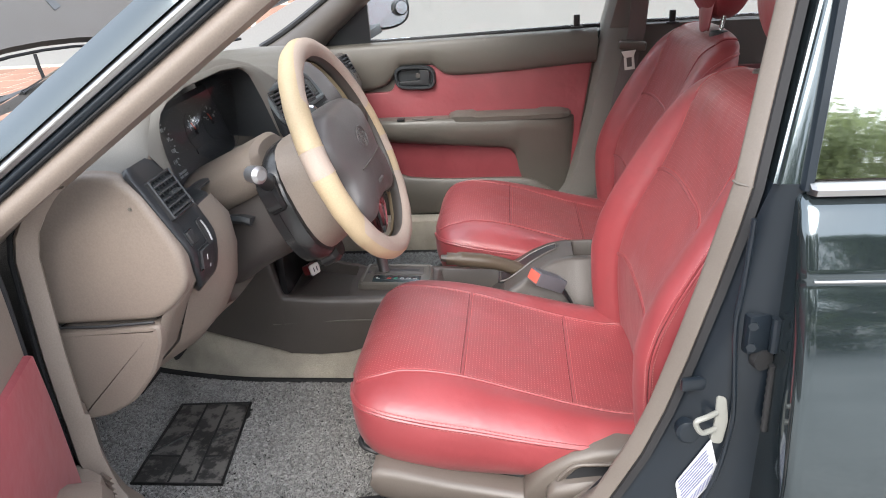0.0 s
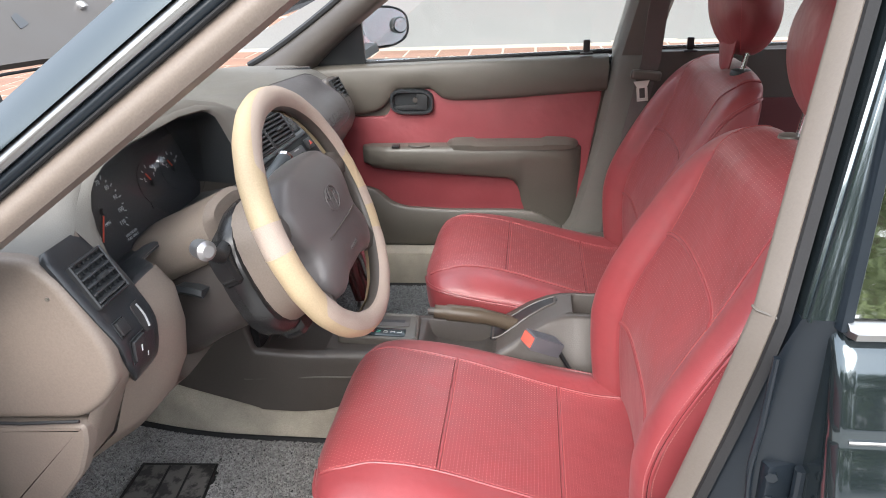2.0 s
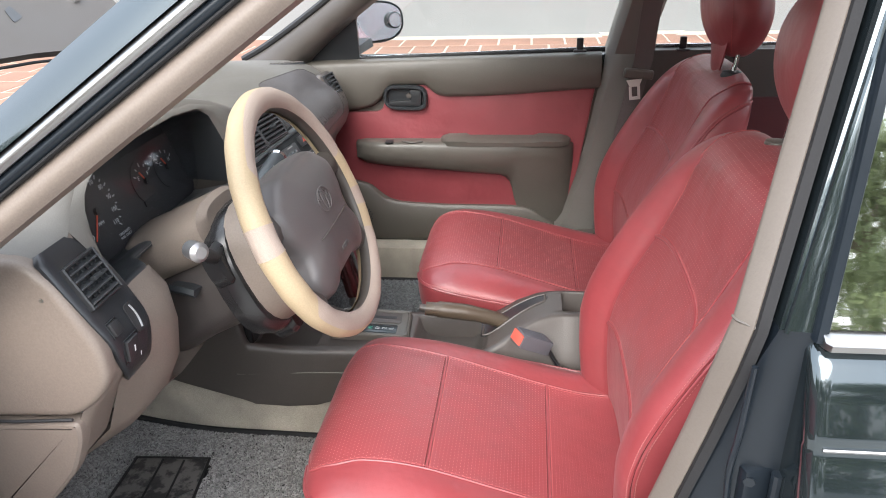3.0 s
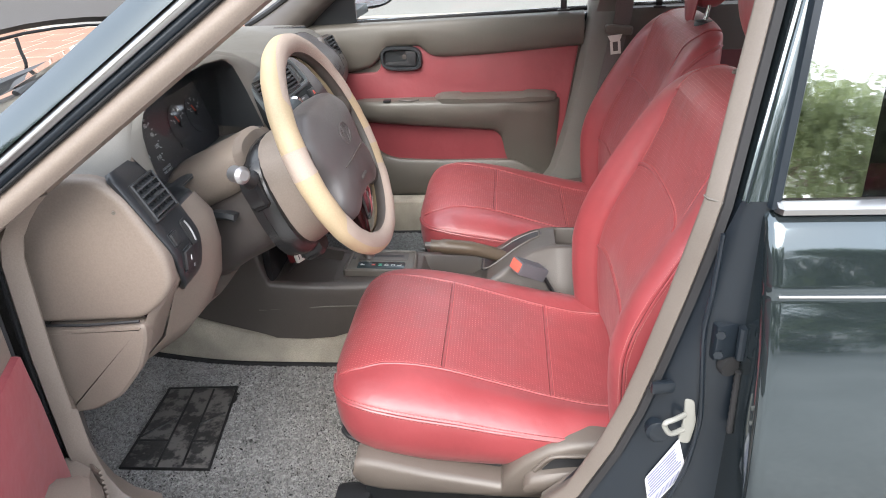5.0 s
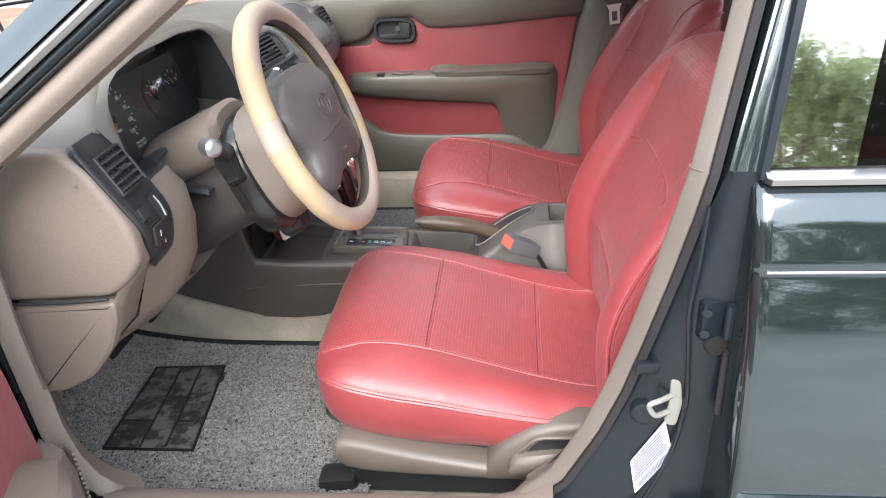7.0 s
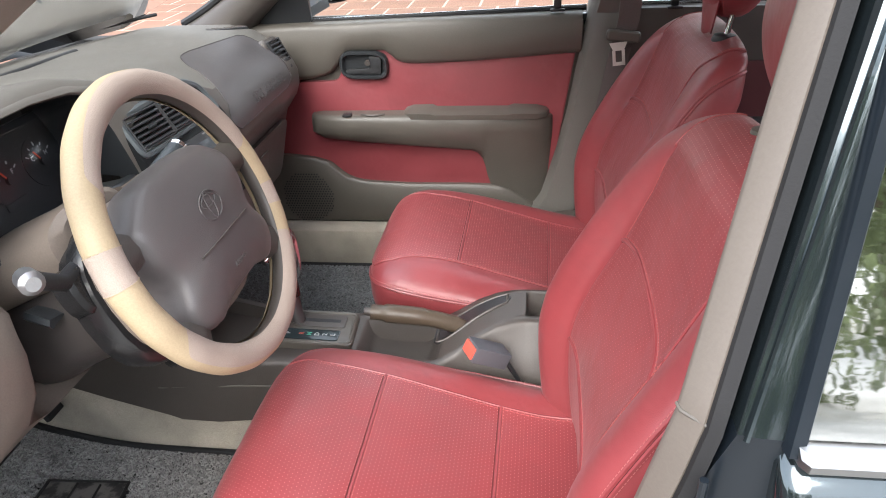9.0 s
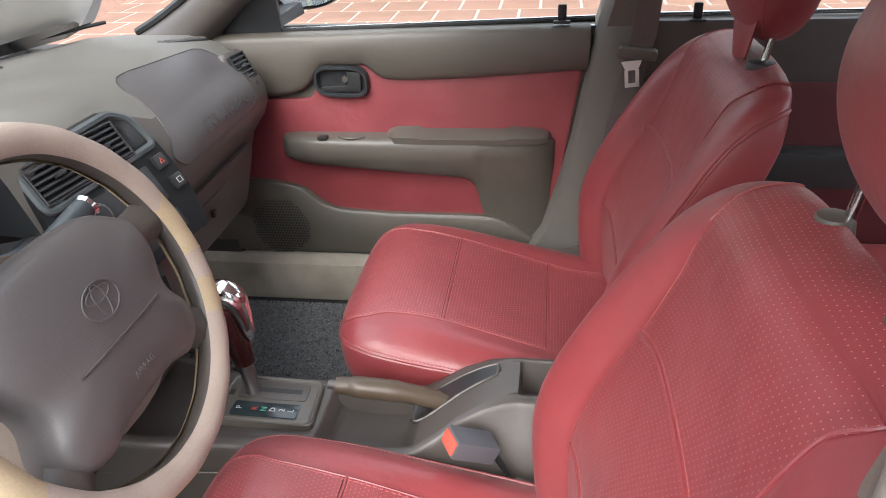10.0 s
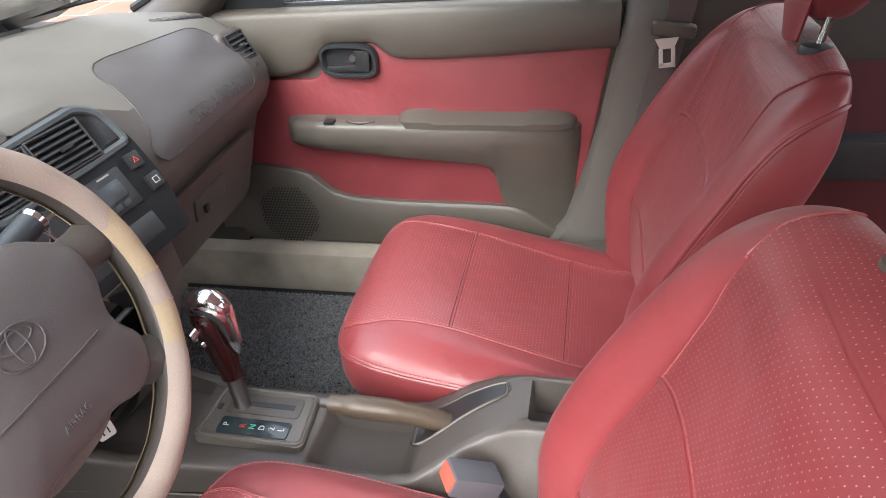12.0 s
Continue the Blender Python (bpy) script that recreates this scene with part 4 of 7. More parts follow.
# outside mirror on the passenger's side
mr = thing("wing_mirror", "black door mirror with a round blind spot mirror", "wing mirror", at=(-0.45, 2.33, 0.95))
ring = [(0.090 * math.copysign(abs(math.cos(a)) ** 0.75, math.cos(a)), 0.060 * math.copysign(abs(math.sin(a)) ** 0.75, math.sin(a)) * (1.0 - 0.12 * math.cos(a))) for a in [2 * math.pi * k / 40 for k in range(40)]]
MF = frame_of((-0.405, 2.375, 1.005), (0.80, 0.55, 0.0), (-0.06, 0.085, 1))
part("housing", loft([[MF @ Vector((x * s, y * s, z)) for x, y in ring] for s, z in ((0.90, -0.004), (0.97, 0.004), (1.0, 0.0), (1.02, -0.02), (0.9, -0.07), (0.5, -0.10))]), CHARCOAL, mr)
part("mirror_glass", loft([[MF @ Vector((x * 0.90, y * 0.88, z)) for x, y in ring] for z in (-0.003, 0.0055)]), MIRROR, mr, "silver mirror glass")
rg = [(0.052 + 0.024 * math.cos(a), 0.0 + 0.024 * math.sin(a)) for a in [2 * math.pi * k / 24 for k in range(24)]]
bs = part("blind_spot_mirror", loft([[MF @ Vector((0.052 + (x - 0.052) * s, y * s, z)) for x, y in rg] for s, z in ((1, 0.004), (1, 0.018), (0.9, 0.021))]), CHARCOAL, mr, "round stick-on mirror")
part("glass", loft([[MF @ Vector((0.052 + (x - 0.052) * 0.82, y * 0.82, z)) for x, y in rg] for z in (0.018, 0.0225)]), MIRROR, bs)
part("foot", loft([[(-0.49, 2.235, 0.932), (-0.43, 2.235, 0.934), (-0.435, 2.235, 0.955), (-0.48, 2.235, 0.955)] if i == 0 else [(-0.47, 2.34, 0.940), (-0.41, 2.34, 0.942), (-0.415, 2.34, 0.965), (-0.465, 2.34, 0.965)] for i, a in ((0, 0), (1, 0))]), CHARCOAL, mr)


# ---- dashboard ----
dash = thing("dashboard", "beige and taupe dashboard with instrument hood", "dashboard", at=(-0.6, 1.5, 0.6))
# side-view profiles (x, z) from the windscreen over the top and down to the knees, at places across the cabin
END = [(-0.85, 0.936), (-0.75, 0.948), (-0.60, 0.955), (-0.535, 0.952), (-0.51, 0.945), (-0.50, 0.935), (-0.48, 0.90), (-0.46, 0.86), (-0.445, 0.82), (-0.45, 0.78), (-0.485, 0.735), (-0.520, 0.66), (-0.60, 0.585), (-0.66, 0.570)]
MID = [(-0.99, 0.936), (-0.80, 0.958), (-0.62, 0.968), (-0.54, 0.963), (-0.512, 0.954), (-0.500, 0.946), (-0.489, 0.925), (-0.463, 0.885), (-0.431, 0.84), (-0.402, 0.79), (-0.388, 0.70), (-0.42, 0.60), (-0.47, 0.50), (-0.52, 0.45)]
BAG = [(-0.96, 0.936), (-0.80, 0.950), (-0.62, 0.957), (-0.555, 0.951), (-0.508, 0.930), (-0.472, 0.903), (-0.446, 0.872), (-0.431, 0.84), (-0.427, 0.81), (-0.434, 0.785), (-0.475, 0.745), (-0.485, 0.70), (-0.50, 0.62), (-0.62, 0.56)]
PEND = [(-0.83, 0.936), (-0.75, 0.942), (-0.60, 0.941), (-0.54, 0.927), (-0.505, 0.903), (-0.475, 0.88), (-0.455, 0.855), (-0.445, 0.83), (-0.445, 0.80), (-0.455, 0.775), (-0.485, 0.735), (-0.50, 0.69), (-0.52, 0.62), (-0.64, 0.56)]


def blend(a, b, t):
    return [(p[0] + (q[0] - p[0]) * t, p[1] + (q[1] - p[1]) * t) for p, q in zip(a, b)]


def hood_row(y):
    """Profile under the instrument hood, whose lip rises and falls across the cluster."""
    zl = interp(y, (0.93, 0.95, 0.98, 1.03, 1.10, 1.25, 1.33, 1.40, 1.45, 1.49), (0.962, 0.985, 1.004, 1.020, 1.029, 1.029, 1.022, 1.003, 0.982, 0.962))
    xl = interp(y, (0.93, 1.0, 1.33, 1.49), (-0.500, -0.515, -0.515, -0.492))
    k = interp(y, (1.02, 1.03, 1.05, 1.31, 1.33, 1.34), (0.0, 0.06, 1.0, 1.0, 0.06, 0.0))
    k2 = ease(y, (1.025, 1.04, 1.075, 1.27, 1.31, 1.33), (0.0, 0.3, 1.0, 1.0, 0.3, 0.0))
    low = [(-0.466 - 0.03 * k, 0.862), (-0.440 - 0.12 * k, 0.835), (-0.435 - 0.20 * k, 0.785 - 0.02 * k), (-0.446 - 0.20 * k2, 0.725 - 0.035 * k2), (-0.474, 0.672 - 0.012 * k2), (-0.512, 0.630), (-0.60, 0.590)]
    e = interp(y, (0.93, 0.985), (1.0, 0.0))
    low = blend(low, [(-0.461, 0.862), (-0.446, 0.825), (-0.450, 0.78), (-0.485, 0.735), (-0.515, 0.66), (-0.57, 0.605), (-0.66, 0.570)], e)
    return [(-0.95, 0.936), (-0.80, 0.936 + 0.40 * (zl - 0.936)), (-0.62, 0.936 + 0.88 * (zl - 0.936)), (xl - 0.028, zl + 0.001), (xl - 0.006, zl - 0.003), (xl, zl - 0.010)] + [(xl, zl - 0.012), (xl, zl - 0.013)] + low


HY = [0.93, 0.94, 0.95, 0.965, 0.98, 1.0, 1.02, 1.025, 1.03, 1.04, 1.05, 1.065, 1.10, 1.14, 1.18, 1.22, 1.25, 1.29, 1.31, 1.32, 1.33, 1.34, 1.365, 1.40, 1.425, 1.45, 1.47, 1.49]
left_rows = [(0.862, [(x * 0.9 - 0.058, 0.765 + (z - 0.765) * 0.86) for x, z in END]), (0.868, blend(END, [(x * 0.95 - 0.028, 0.765 + (z - 0.765) * 0.93) for x, z in END], 0.6)), (0.882, END), (0.915, END), (0.93, END)]
hood_rows = [(y, hood_row(y)) for y in HY]
left_rows[-1] = (0.931, END[:5] + [hood_row(0.93)[5]] + END[6:])
def dash_prof(y):
    """The dash profile at a place across the passenger's side."""
    if y < 1.80:
        t = min(1, max(0, (y - 1.60) / 0.10))
        return blend(MID, BAG, t)
    return blend(BAG, PEND, min(1, (y - 1.80) / 0.32))


right_rows = [(1.505, MID), (1.60, MID), (1.65, dash_prof(1.65)), (1.70, BAG), (1.80, BAG), (1.96, dash_prof(1.96)), (2.12, PEND), (2.138, [(x - 0.006, 0.75 + (z - 0.75) * 0.985) for x, z in PEND]), (2.156, [(x - 0.022, 0.75 + (z - 0.75) * 0.955) for x, z in PEND]), (2.168, [(x - 0.05, 0.75 + (z - 0.75) * 0.90) for x, z in PEND]), (2.174, [(x - 0.09, 0.75 + (z - 0.75) * 0.80) for x, z in PEND])]
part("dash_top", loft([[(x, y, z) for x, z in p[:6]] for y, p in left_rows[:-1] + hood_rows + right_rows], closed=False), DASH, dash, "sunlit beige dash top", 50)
part("dash_face", loft([[(x, y, z) for x, z in p[5:]] for y, p in left_rows], closed=False), BEIGE, dash, "moulded beige dash face", 45)
# Shadow on this side is put into the colour: grey brown instead of taupe.
part("dash_face", loft([[(x, y, z) for x, z in p[5:]] for y, p in right_rows], closed=False), GREYBROWN, dash, "moulded dash face, shaded grey brown", 50)
part("dash_face", loft([[(x, y, z) for x, z in p[8:]] for y, p in hood_rows], closed=False), BEIGE, dash, "moulded dash face below the instruments", 50)


def lip_in(y):
    """The inner edge of the hood's lip beside a place on its outer edge."""
    yi = interp(y, (0.93, 0.96, 1.0, 1.33, 1.40, 1.45, 1.49), (0.945, 0.955, 0.99, 1.325, 1.362, 1.374, 1.378))
    zi = interp(y, (0.93, 0.94, 0.95, 0.965, 0.98, 1.0, 1.03, 1.1, 1.25, 1.33, 1.365, 1.40, 1.425, 1.45, 1.47, 1.49), (0.862, 0.90, 0.935, 0.963, 0.980, 0.992, 1.002, 1.010, 1.010, 1.002, 0.996, 0.984, 0.962, 0.930, 0.895, 0.860))
    return Vector((interp(zi, (0.86, 1.01), (-0.462, -0.508)), yi, zi))


outer_lip = [Vector((p[5][0], y, p[5][1])) for y, p in hood_rows]
inner_lip = [lip_in(y) for y in HY]
part("hood_lip", loft([[a, a.lerp(b, 0.25) + Vector((0.005, 0, 0)), a.lerp(b, 0.75) + Vector((0.004, 0, 0)), b] for a, b in zip(outer_lip, inner_lip)], closed=False), DASH, dash, "rounded hood lip", 60)
part("instrument_surround", loft([[b, b + Vector((-0.012, 0, -0.003)), Vector((-0.54, 1.17 + (b.y - 1.17) * 0.95, 0.93 + (b.z - 0.93) * 0.90)), Vector((-0.60, 1.17 + (b.y - 1.17) * 0.90, 0.93 + (b.z - 0.93) * 0.80))] for b in inner_lip], closed=False), CHARCOAL, dash, "charcoal instrument surround", 60)
part("surround_sill", loft([[(-0.600, 1.17 + (y - 1.17) * 0.93, 0.842), (-0.54, y, 0.846), (hood_row(y)[8][0] - 0.03, y, 0.855), (hood_row(y)[8][0] - 0.014, y, 0.862), (hood_row(y)[8][0] - 0.004, y, 0.8635), (hood_row(y)[8][0] + 0.0005, y, 0.859)] for y in np.linspace(0.945, 1.375, 30)], closed=False), CHARCOAL, dash, "charcoal sill below the instruments", 60)
# end cap beside the open door, and the lower cover
cap = [(-0.662, 0.728), (-0.668, 0.80), (-0.652, 0.866), (-0.612, 0.925), (-0.565, 0.949), (-0.515, 0.946), (-0.488, 0.922), (-0.466, 0.88), (-0.444, 0.832), (-0.443, 0.79), (-0.468, 0.758), (-0.500, 0.736)]
part("end_cover", slab(round_poly(cap, 0.016), lambda u, v, d: (u, 0.874 - d, v), 0.020, 0.012, 4), BEIGE, dash, "beige rounded end cover")
low_cap = [(-0.655, 0.722), (-0.497, 0.730), (-0.500, 0.700), (-0.520, 0.652), (-0.562, 0.602), (-0.608, 0.576), (-0.655, 0.568)]
part("lower_cover", slab(round_poly(low_cap, 0.012), lambda u, v, d: (u, 0.874 - d, v), 0.022, 0.010, 3), BEIGE, dash, "beige lower knee cover")
part("cover_gap", tube([(-0.655, 0.852, 0.727), (-0.58, 0.851, 0.729), (-0.503, 0.852, 0.735)], 0.0022, 6), BLACK, dash)
part("cover_screw", tube([(-0.50, 0.855, 0.90), (-0.50, 0.8525, 0.90)], 0.0025, 10), TAUPE, dash)

# vent and switch panel at the driver's end: a bent charcoal plate
def on_end(z, y, lift):
    """A point on the front of the dash at the driver's end, raised by lift."""
    pts = sorted((q[1], q[0]) for q in END[4:12])
    zs, xs = [q[0] for q in pts], [q[1] for q in pts]
    x, dx = ease(z, zs, xs), (ease(z + 0.006, zs, xs) - ease(z - 0.006, zs, xs)) / 0.012
    n = Vector((1, 0, -dx)).normalized()
    return Vector((x, y, z)) + n * lift


def end_frame(z, y, lift=0.0):
    """A frame on that front: x across the cabin, y up the panel, z outwards."""
    return frame_of(on_end(z, y, lift), (0.0, 1, 0), on_end(z + 0.01, y, 0) - on_end(z - 0.01, y, 0))


def panel_row(z):
    """Near and far edge of the switch panel at a height."""
    return ease(z, (0.748, 0.756, 0.775, 0.81, 0.88, 0.925, 0.939, 0.945), (0.932, 0.915, 0.896, 0.878, 0.864, 0.861, 0.862, 0.872)), ease(z, (0.748, 0.756, 0.775, 0.81, 0.86, 0.90, 0.925, 0.939, 0.945), (0.938, 0.948, 0.955, 0.958, 0.957, 0.954, 0.950, 0.945, 0.936))


rows_ = []
for z in fine(0.748, 0.945, 34):
    y0, y1 = panel_row(z)
    rows_.append([on_end(z, y0, 0.0), on_end(z, y0, 0.005)] + [on_end(z, y0 + (y1 - y0) * t, 0.008) for t in (0.05, 0.25, 0.5, 0.75, 0.95)] + [on_end(z, y1, 0.005), on_end(z, y1, 0.0)])
vp = part("switch_panel", loft(rows_, closed=False), SWITCHES, dash, "charcoal vent and switch panel", 50)


def vent(parent, F, w, h, n, nv=3, label="black slatted air vent"):
    """A recessed air vent: box, slats across, a few fins and a thumb tab."""
    v = part("air_vent", join(*[box(*s, 0.0015, F, 1) for s in ((-w / 2 - 0.004, -w / 2, -h / 2 - 0.004, h / 2 + 0.004, -0.004, 0.006), (w / 2, w / 2 + 0.004, -h / 2 - 0.004, h / 2 + 0.004, -0.004, 0.006), (-w / 2, w / 2, h / 2, h / 2 + 0.004, -0.004, 0.006), (-w / 2, w / 2, -h / 2 - 0.004, -h / 2, -0.004, 0.006), (-w / 2, w / 2, -h / 2, h / 2, -0.004, -0.001))]), BLACK, parent, label)
    for k in range(n):
        y = -h / 2 + h * (k + 0.5) / n
        part("slat", box(-w / 2, w / 2, -0.0013, 0.0013, -0.004, 0.007, 0.0008, F @ pose(0, y, 0.0, 25, 0, 0), 1), SLAT, v)
    for k in range(nv):
        x = -w / 2 + w * (k + 0.5) / nv
        part("fin", box(x - 0.0008, x + 0.0008, -h / 2, h / 2, -0.003, 0.002, 0, F), CHARCOAL, v)
    part("tab", box(-0.008, 0.008, -0.003, 0.003, 0.004, 0.013, 0.002, F), CHARCOAL, v)
    return v


vent(vp, end_frame(0.897, 0.907, 0.009), 0.058, 0.052, 5, 6)
for nm, y, z, w, h in (("dimmer_switch", 0.888, 0.842, 0.017, 0.018), ("mirror_switch", 0.901, 0.812, 0.026, 0.028)):
    F = end_frame(z, y, 0.008)
    sw = part(nm, box(-w / 2, w / 2, -h / 2, h / 2, 0, 0.006, 0.002, F), BLACK, vp, "black push switch")
    part("switch_rim", tube([F @ Vector((a * w * 0.58, b * h * 0.58, 0.0015)) for a, b in ((-1, -1), (1, -1), (1, 1), (-1, 1))], 0.0009, 5, closed=True), CHARCOAL, sw)
part("dial_slot", slab(round_poly([(-0.010, 0.020), (0.010, 0.020), (0.010, -0.020), (-0.010, -0.020)], 0.006), lambda u, v, d: end_frame(0.836, 0.929, 0.008) @ Vector((u, v, d)), 0.002, 0.0006), BLACK, vp)
part("dial", tube([end_frame(0.836, 0.929, 0.008) @ Vector((0.003 * math.sin(math.pi * k / 8), 0.016 - 0.032 * k / 8, 0.003)) for k in range(9)], 0.0014, 6), mat("grey thumb wheel", (0.28, 0.29, 0.30), 0.5, bump=0), vp, "pale thumb wheel")
part("print", box(-0.0011, 0.0011, -0.004, 0.004, 0.0145, 0.0149, 0, end_frame(0.812, 0.901, 0)), PALE, vp)
part("print", box(-0.0008, 0.0008, -0.003, 0.003, 0.0082, 0.0086, 0, end_frame(0.790, 0.925, 0)), PALE, vp)

# instrument cluster inside the hood
CF = frame_of((-0.572, 1.175, 0.912), (0.0, 1, 0), (-0.13, 0, 0.50))
cl = part("instrument_panel", slab(round_poly([(-0.20, -0.070), (0.20, -0.070), (0.205, 0.02), (0.19, 0.062), (-0.19, 0.062), (-0.205, 0.02)], 0.03), lambda u, v, d: CF @ Vector((u, v, d)), 0.004), BLACK, dash, "black instrument face")

def gauge(name, cx, cy, r, a0, a1, n, numbers, needle):
    g = part(name, slab([(cx + (r + 0.006) * math.cos(2 * math.pi * k / 40), cy + (r + 0.006) * math.sin(2 * math.pi * k / 40)) for k in range(40)], lambda u, v, d: CF @ Vector((u, v, 0.004 + d)), 0.0015), BLACK, cl, "black dial")
    for k in range(n):
        a = radians(a0 + (a1 - a0) * k / (n - 1))
        big = k % 2 == 0
        part("tick", box(-0.0007, 0.0007, 0, 0.006 if big else 0.004, 0.0055, 0.0062, 0, CF @ pose(cx, cy, 0, 0, 0, math.degrees(a) - 90) @ pose(0, r - 0.006, 0)), PALE, g)
    for k, s in enumerate(numbers):
        a = radians(a0 + (a1 - a0) * k / max(1, len(numbers) - 1))
        lettering("numeral", s, 0.010, CF @ Matrix.Translation((cx + (r - 0.013) * math.cos(a), cy + (r - 0.013) * math.sin(a), 0.0058)), PALE, g, 0.0002)
    part("needle", box(-0.0011, 0.0011, -0.004, r - 0.010, 0.007, 0.0085, 0.0004, CF @ pose(cx, cy, 0, 0, 0, needle)), NEEDLE, g, "orange needle")
    part("hub", tube([CF @ Vector((cx, cy, 0.006)), CF @ Vector((cx, cy, 0.011))], 0.006, 14), BLACK, g)


gauge("speedometer", -0.085, 0.0, 0.056, 222, -42, 23, [str(10 * k) for k in range(1, 12)], 140)
gauge("fuel_gauge", 0.06, -0.004, 0.030, 150, 30, 5, ["E", "F"], 30)
gauge("temperature_gauge", 0.135, -0.004, 0.030, 150, 30, 5, ["C", "H"], 30)
lettering("numeral", "MPH", 0.007, CF @ Matrix.Translation((-0.085, -0.018, 0.0058)), PALE, cl, 0.0002)
lettering("numeral", "UNLEADED\nFUEL ONLY", 0.006, CF @ Matrix.Translation((-0.045, -0.052, 0.0058)), PALE, cl, 0.0002)
part("trip_window", box(-0.022, 0.022, -0.005, 0.005, 0.004, 0.0065, 0.001, CF @ pose(0.055, -0.035, 0)), BLACK, cl)
part("cluster_lens", slab(round_poly([(-0.195, -0.066), (0.195, -0.066), (0.20, 0.02), (0.185, 0.058), (-0.185, 0.058), (-0.20, 0.02)], 0.03), lambda u, v, d: CF @ Vector((u, v, 0.012 + 0.35 * (v + 0.066) + d)), 0.001), LENS, dash, "clear instrument lens").visible_shadow = False

# centre stack
SU = Vector((-0.058, 0, 0.097)).normalized()
SF = frame_of(Vector((-0.4915, 1.505, 0.95)) + Vector((SU.z, 0, -SU.x)) * 0.006, (0.12, 0.99, 0), SU)
stk = part("centre_panel", slab(round_poly([(-0.100, -0.008), (0.085, 0.002), (0.118, -0.020), (0.134, -0.07), (0.138, -0.14), (0.122, -0.215), (-0.105, -0.215), (-0.118, -0.12), (-0.116, -0.03)], 0.018), lambda u, v, d: SF @ Vector((u, v, d - 0.012)), 0.014, 0.004), STACK, dash, "matt black centre control panel")
part("panel_rim", tube([SF @ Vector((u, v, 0.0)) for u, v in round_poly([(-0.108, -0.082), (-0.108, -0.016), (0.083, -0.006), (0.112, -0.024), (0.124, -0.074)], 0.012)], 0.0068, 8, closed=True), mat("grey green plastic", (0.075, 0.088, 0.094), 0.42), stk, "grey panel rim")
vent(stk, SF @ pose(-0.060, -0.047, 0.002), 0.080, 0.050, 6, 0)
vent(stk, SF @ pose(0.030, -0.045, 0.002), 0.082, 0.050, 6, 0)
part("clock", box(-0.019, 0.019, -0.023, 0.023, -0.004, 0.002, 0.004, SF @ pose(0.096, -0.043, 0.001)), GLOSSBLACK, stk, "black clock screen")
rad = part("radio", box(-0.092, 0.092, -0.028, 0.028, -0.004, 0.006, 0.003, SF @ pose(-0.014, -0.122, 0.0)), BLACK, stk, "black car radio with chrome knob")
part("display", box(-0.032, 0.034, -0.014, 0.012, 0.005, 0.0075, 0.001, SF @ pose(0.030, -0.119, 0.0)), mat("radio display", (0.045, 0.052, 0.058), 0.2, stain=0.3), rad)
for u, r in ((-0.058, 0.019), (-0.086, 0.009)):
    kn = part("knob", tube([SF @ Vector((u, -0.119, 0.004)), SF @ Vector((u, -0.119, 0.018))], r, 24), CHROME, rad, "chrome rimmed knob")
    part("knob_face", tube([SF @ Vector((u, -0.119, 0.0175)), SF @ Vector((u, -0.119, 0.0195))], r * 0.75, 24), BLACK, kn)
for k in range(5):
    part("radio_button", box(-0.007, 0.007, -0.004, 0.004, 0.005, 0.008, 0.001, SF @ pose(-0.02 + k * 0.018, -0.141, 0.0)), CHARCOAL, rad)
part("print", box(-0.011, 0.011, -0.0012, 0.0012, 0.0062, 0.0066, 0, SF @ pose(0.046, -0.098, 0.0)), mat("dim print", (0.30, 0.31, 0.32), 0.5, bump=0), rad)
for nm, u, v, w in (("hazard_switch", 0.107, -0.100, 0.024), ("defrost_switch", 0.114, -0.137, 0.024)):
    sw = part(nm, box(-w / 2, w / 2, -0.011, 0.011, -0.002, 0.007, 0.0025, SF @ pose(u, v, 0.002)), BLACK, stk, "black push switch")
    if nm[0] == "h":
        part("triangle", tube([SF @ Vector((u + 0.005 * math.cos(a), v - 0.001 + 0.005 * math.sin(a), 0.0095)) for a in (math.pi / 2, math.pi * 7 / 6, math.pi * 11 / 6)], 0.0009, 5, closed=True), REDPRINT, sw, "red triangle")
    else:
        part("symbol", tube([SF @ Vector((u + a, v + b, 0.0095)) for a, b in ((-0.005, -0.004), (0.005, -0.004), (0.005, 0.004), (-0.005, 0.004))], 0.0007, 5, closed=True), PALE, sw)
part("heater_panel", box(-0.085, 0.085, -0.016, 0.016, -0.004, 0.003, 0.003, SF @ pose(-0.005, -0.182, 0.0)), BLACK, stk, "black heater control panel")

# passenger airbag cover, glovebox, side vents, demister grille


def bagpt(u, v, lift):
    """A point on the dash skin of the passenger's side: u across, v from 0 (low edge) to 1 (top edge)."""
    pts = [(x, z) for x, z in dash_prof(u)[2:9]]
    t = (1 - v) * 5.6 + 0.4
    i = min(int(t), 5)
    f = t - i
    x, z = pts[i][0] + (pts[i + 1][0] - pts[i][0]) * f, pts[i][1] + (pts[i + 1][1] - pts[i][1]) * f
    n = Vector((0.55, 0, 0.83))
    return Vector((x, u, z)) + n * lift


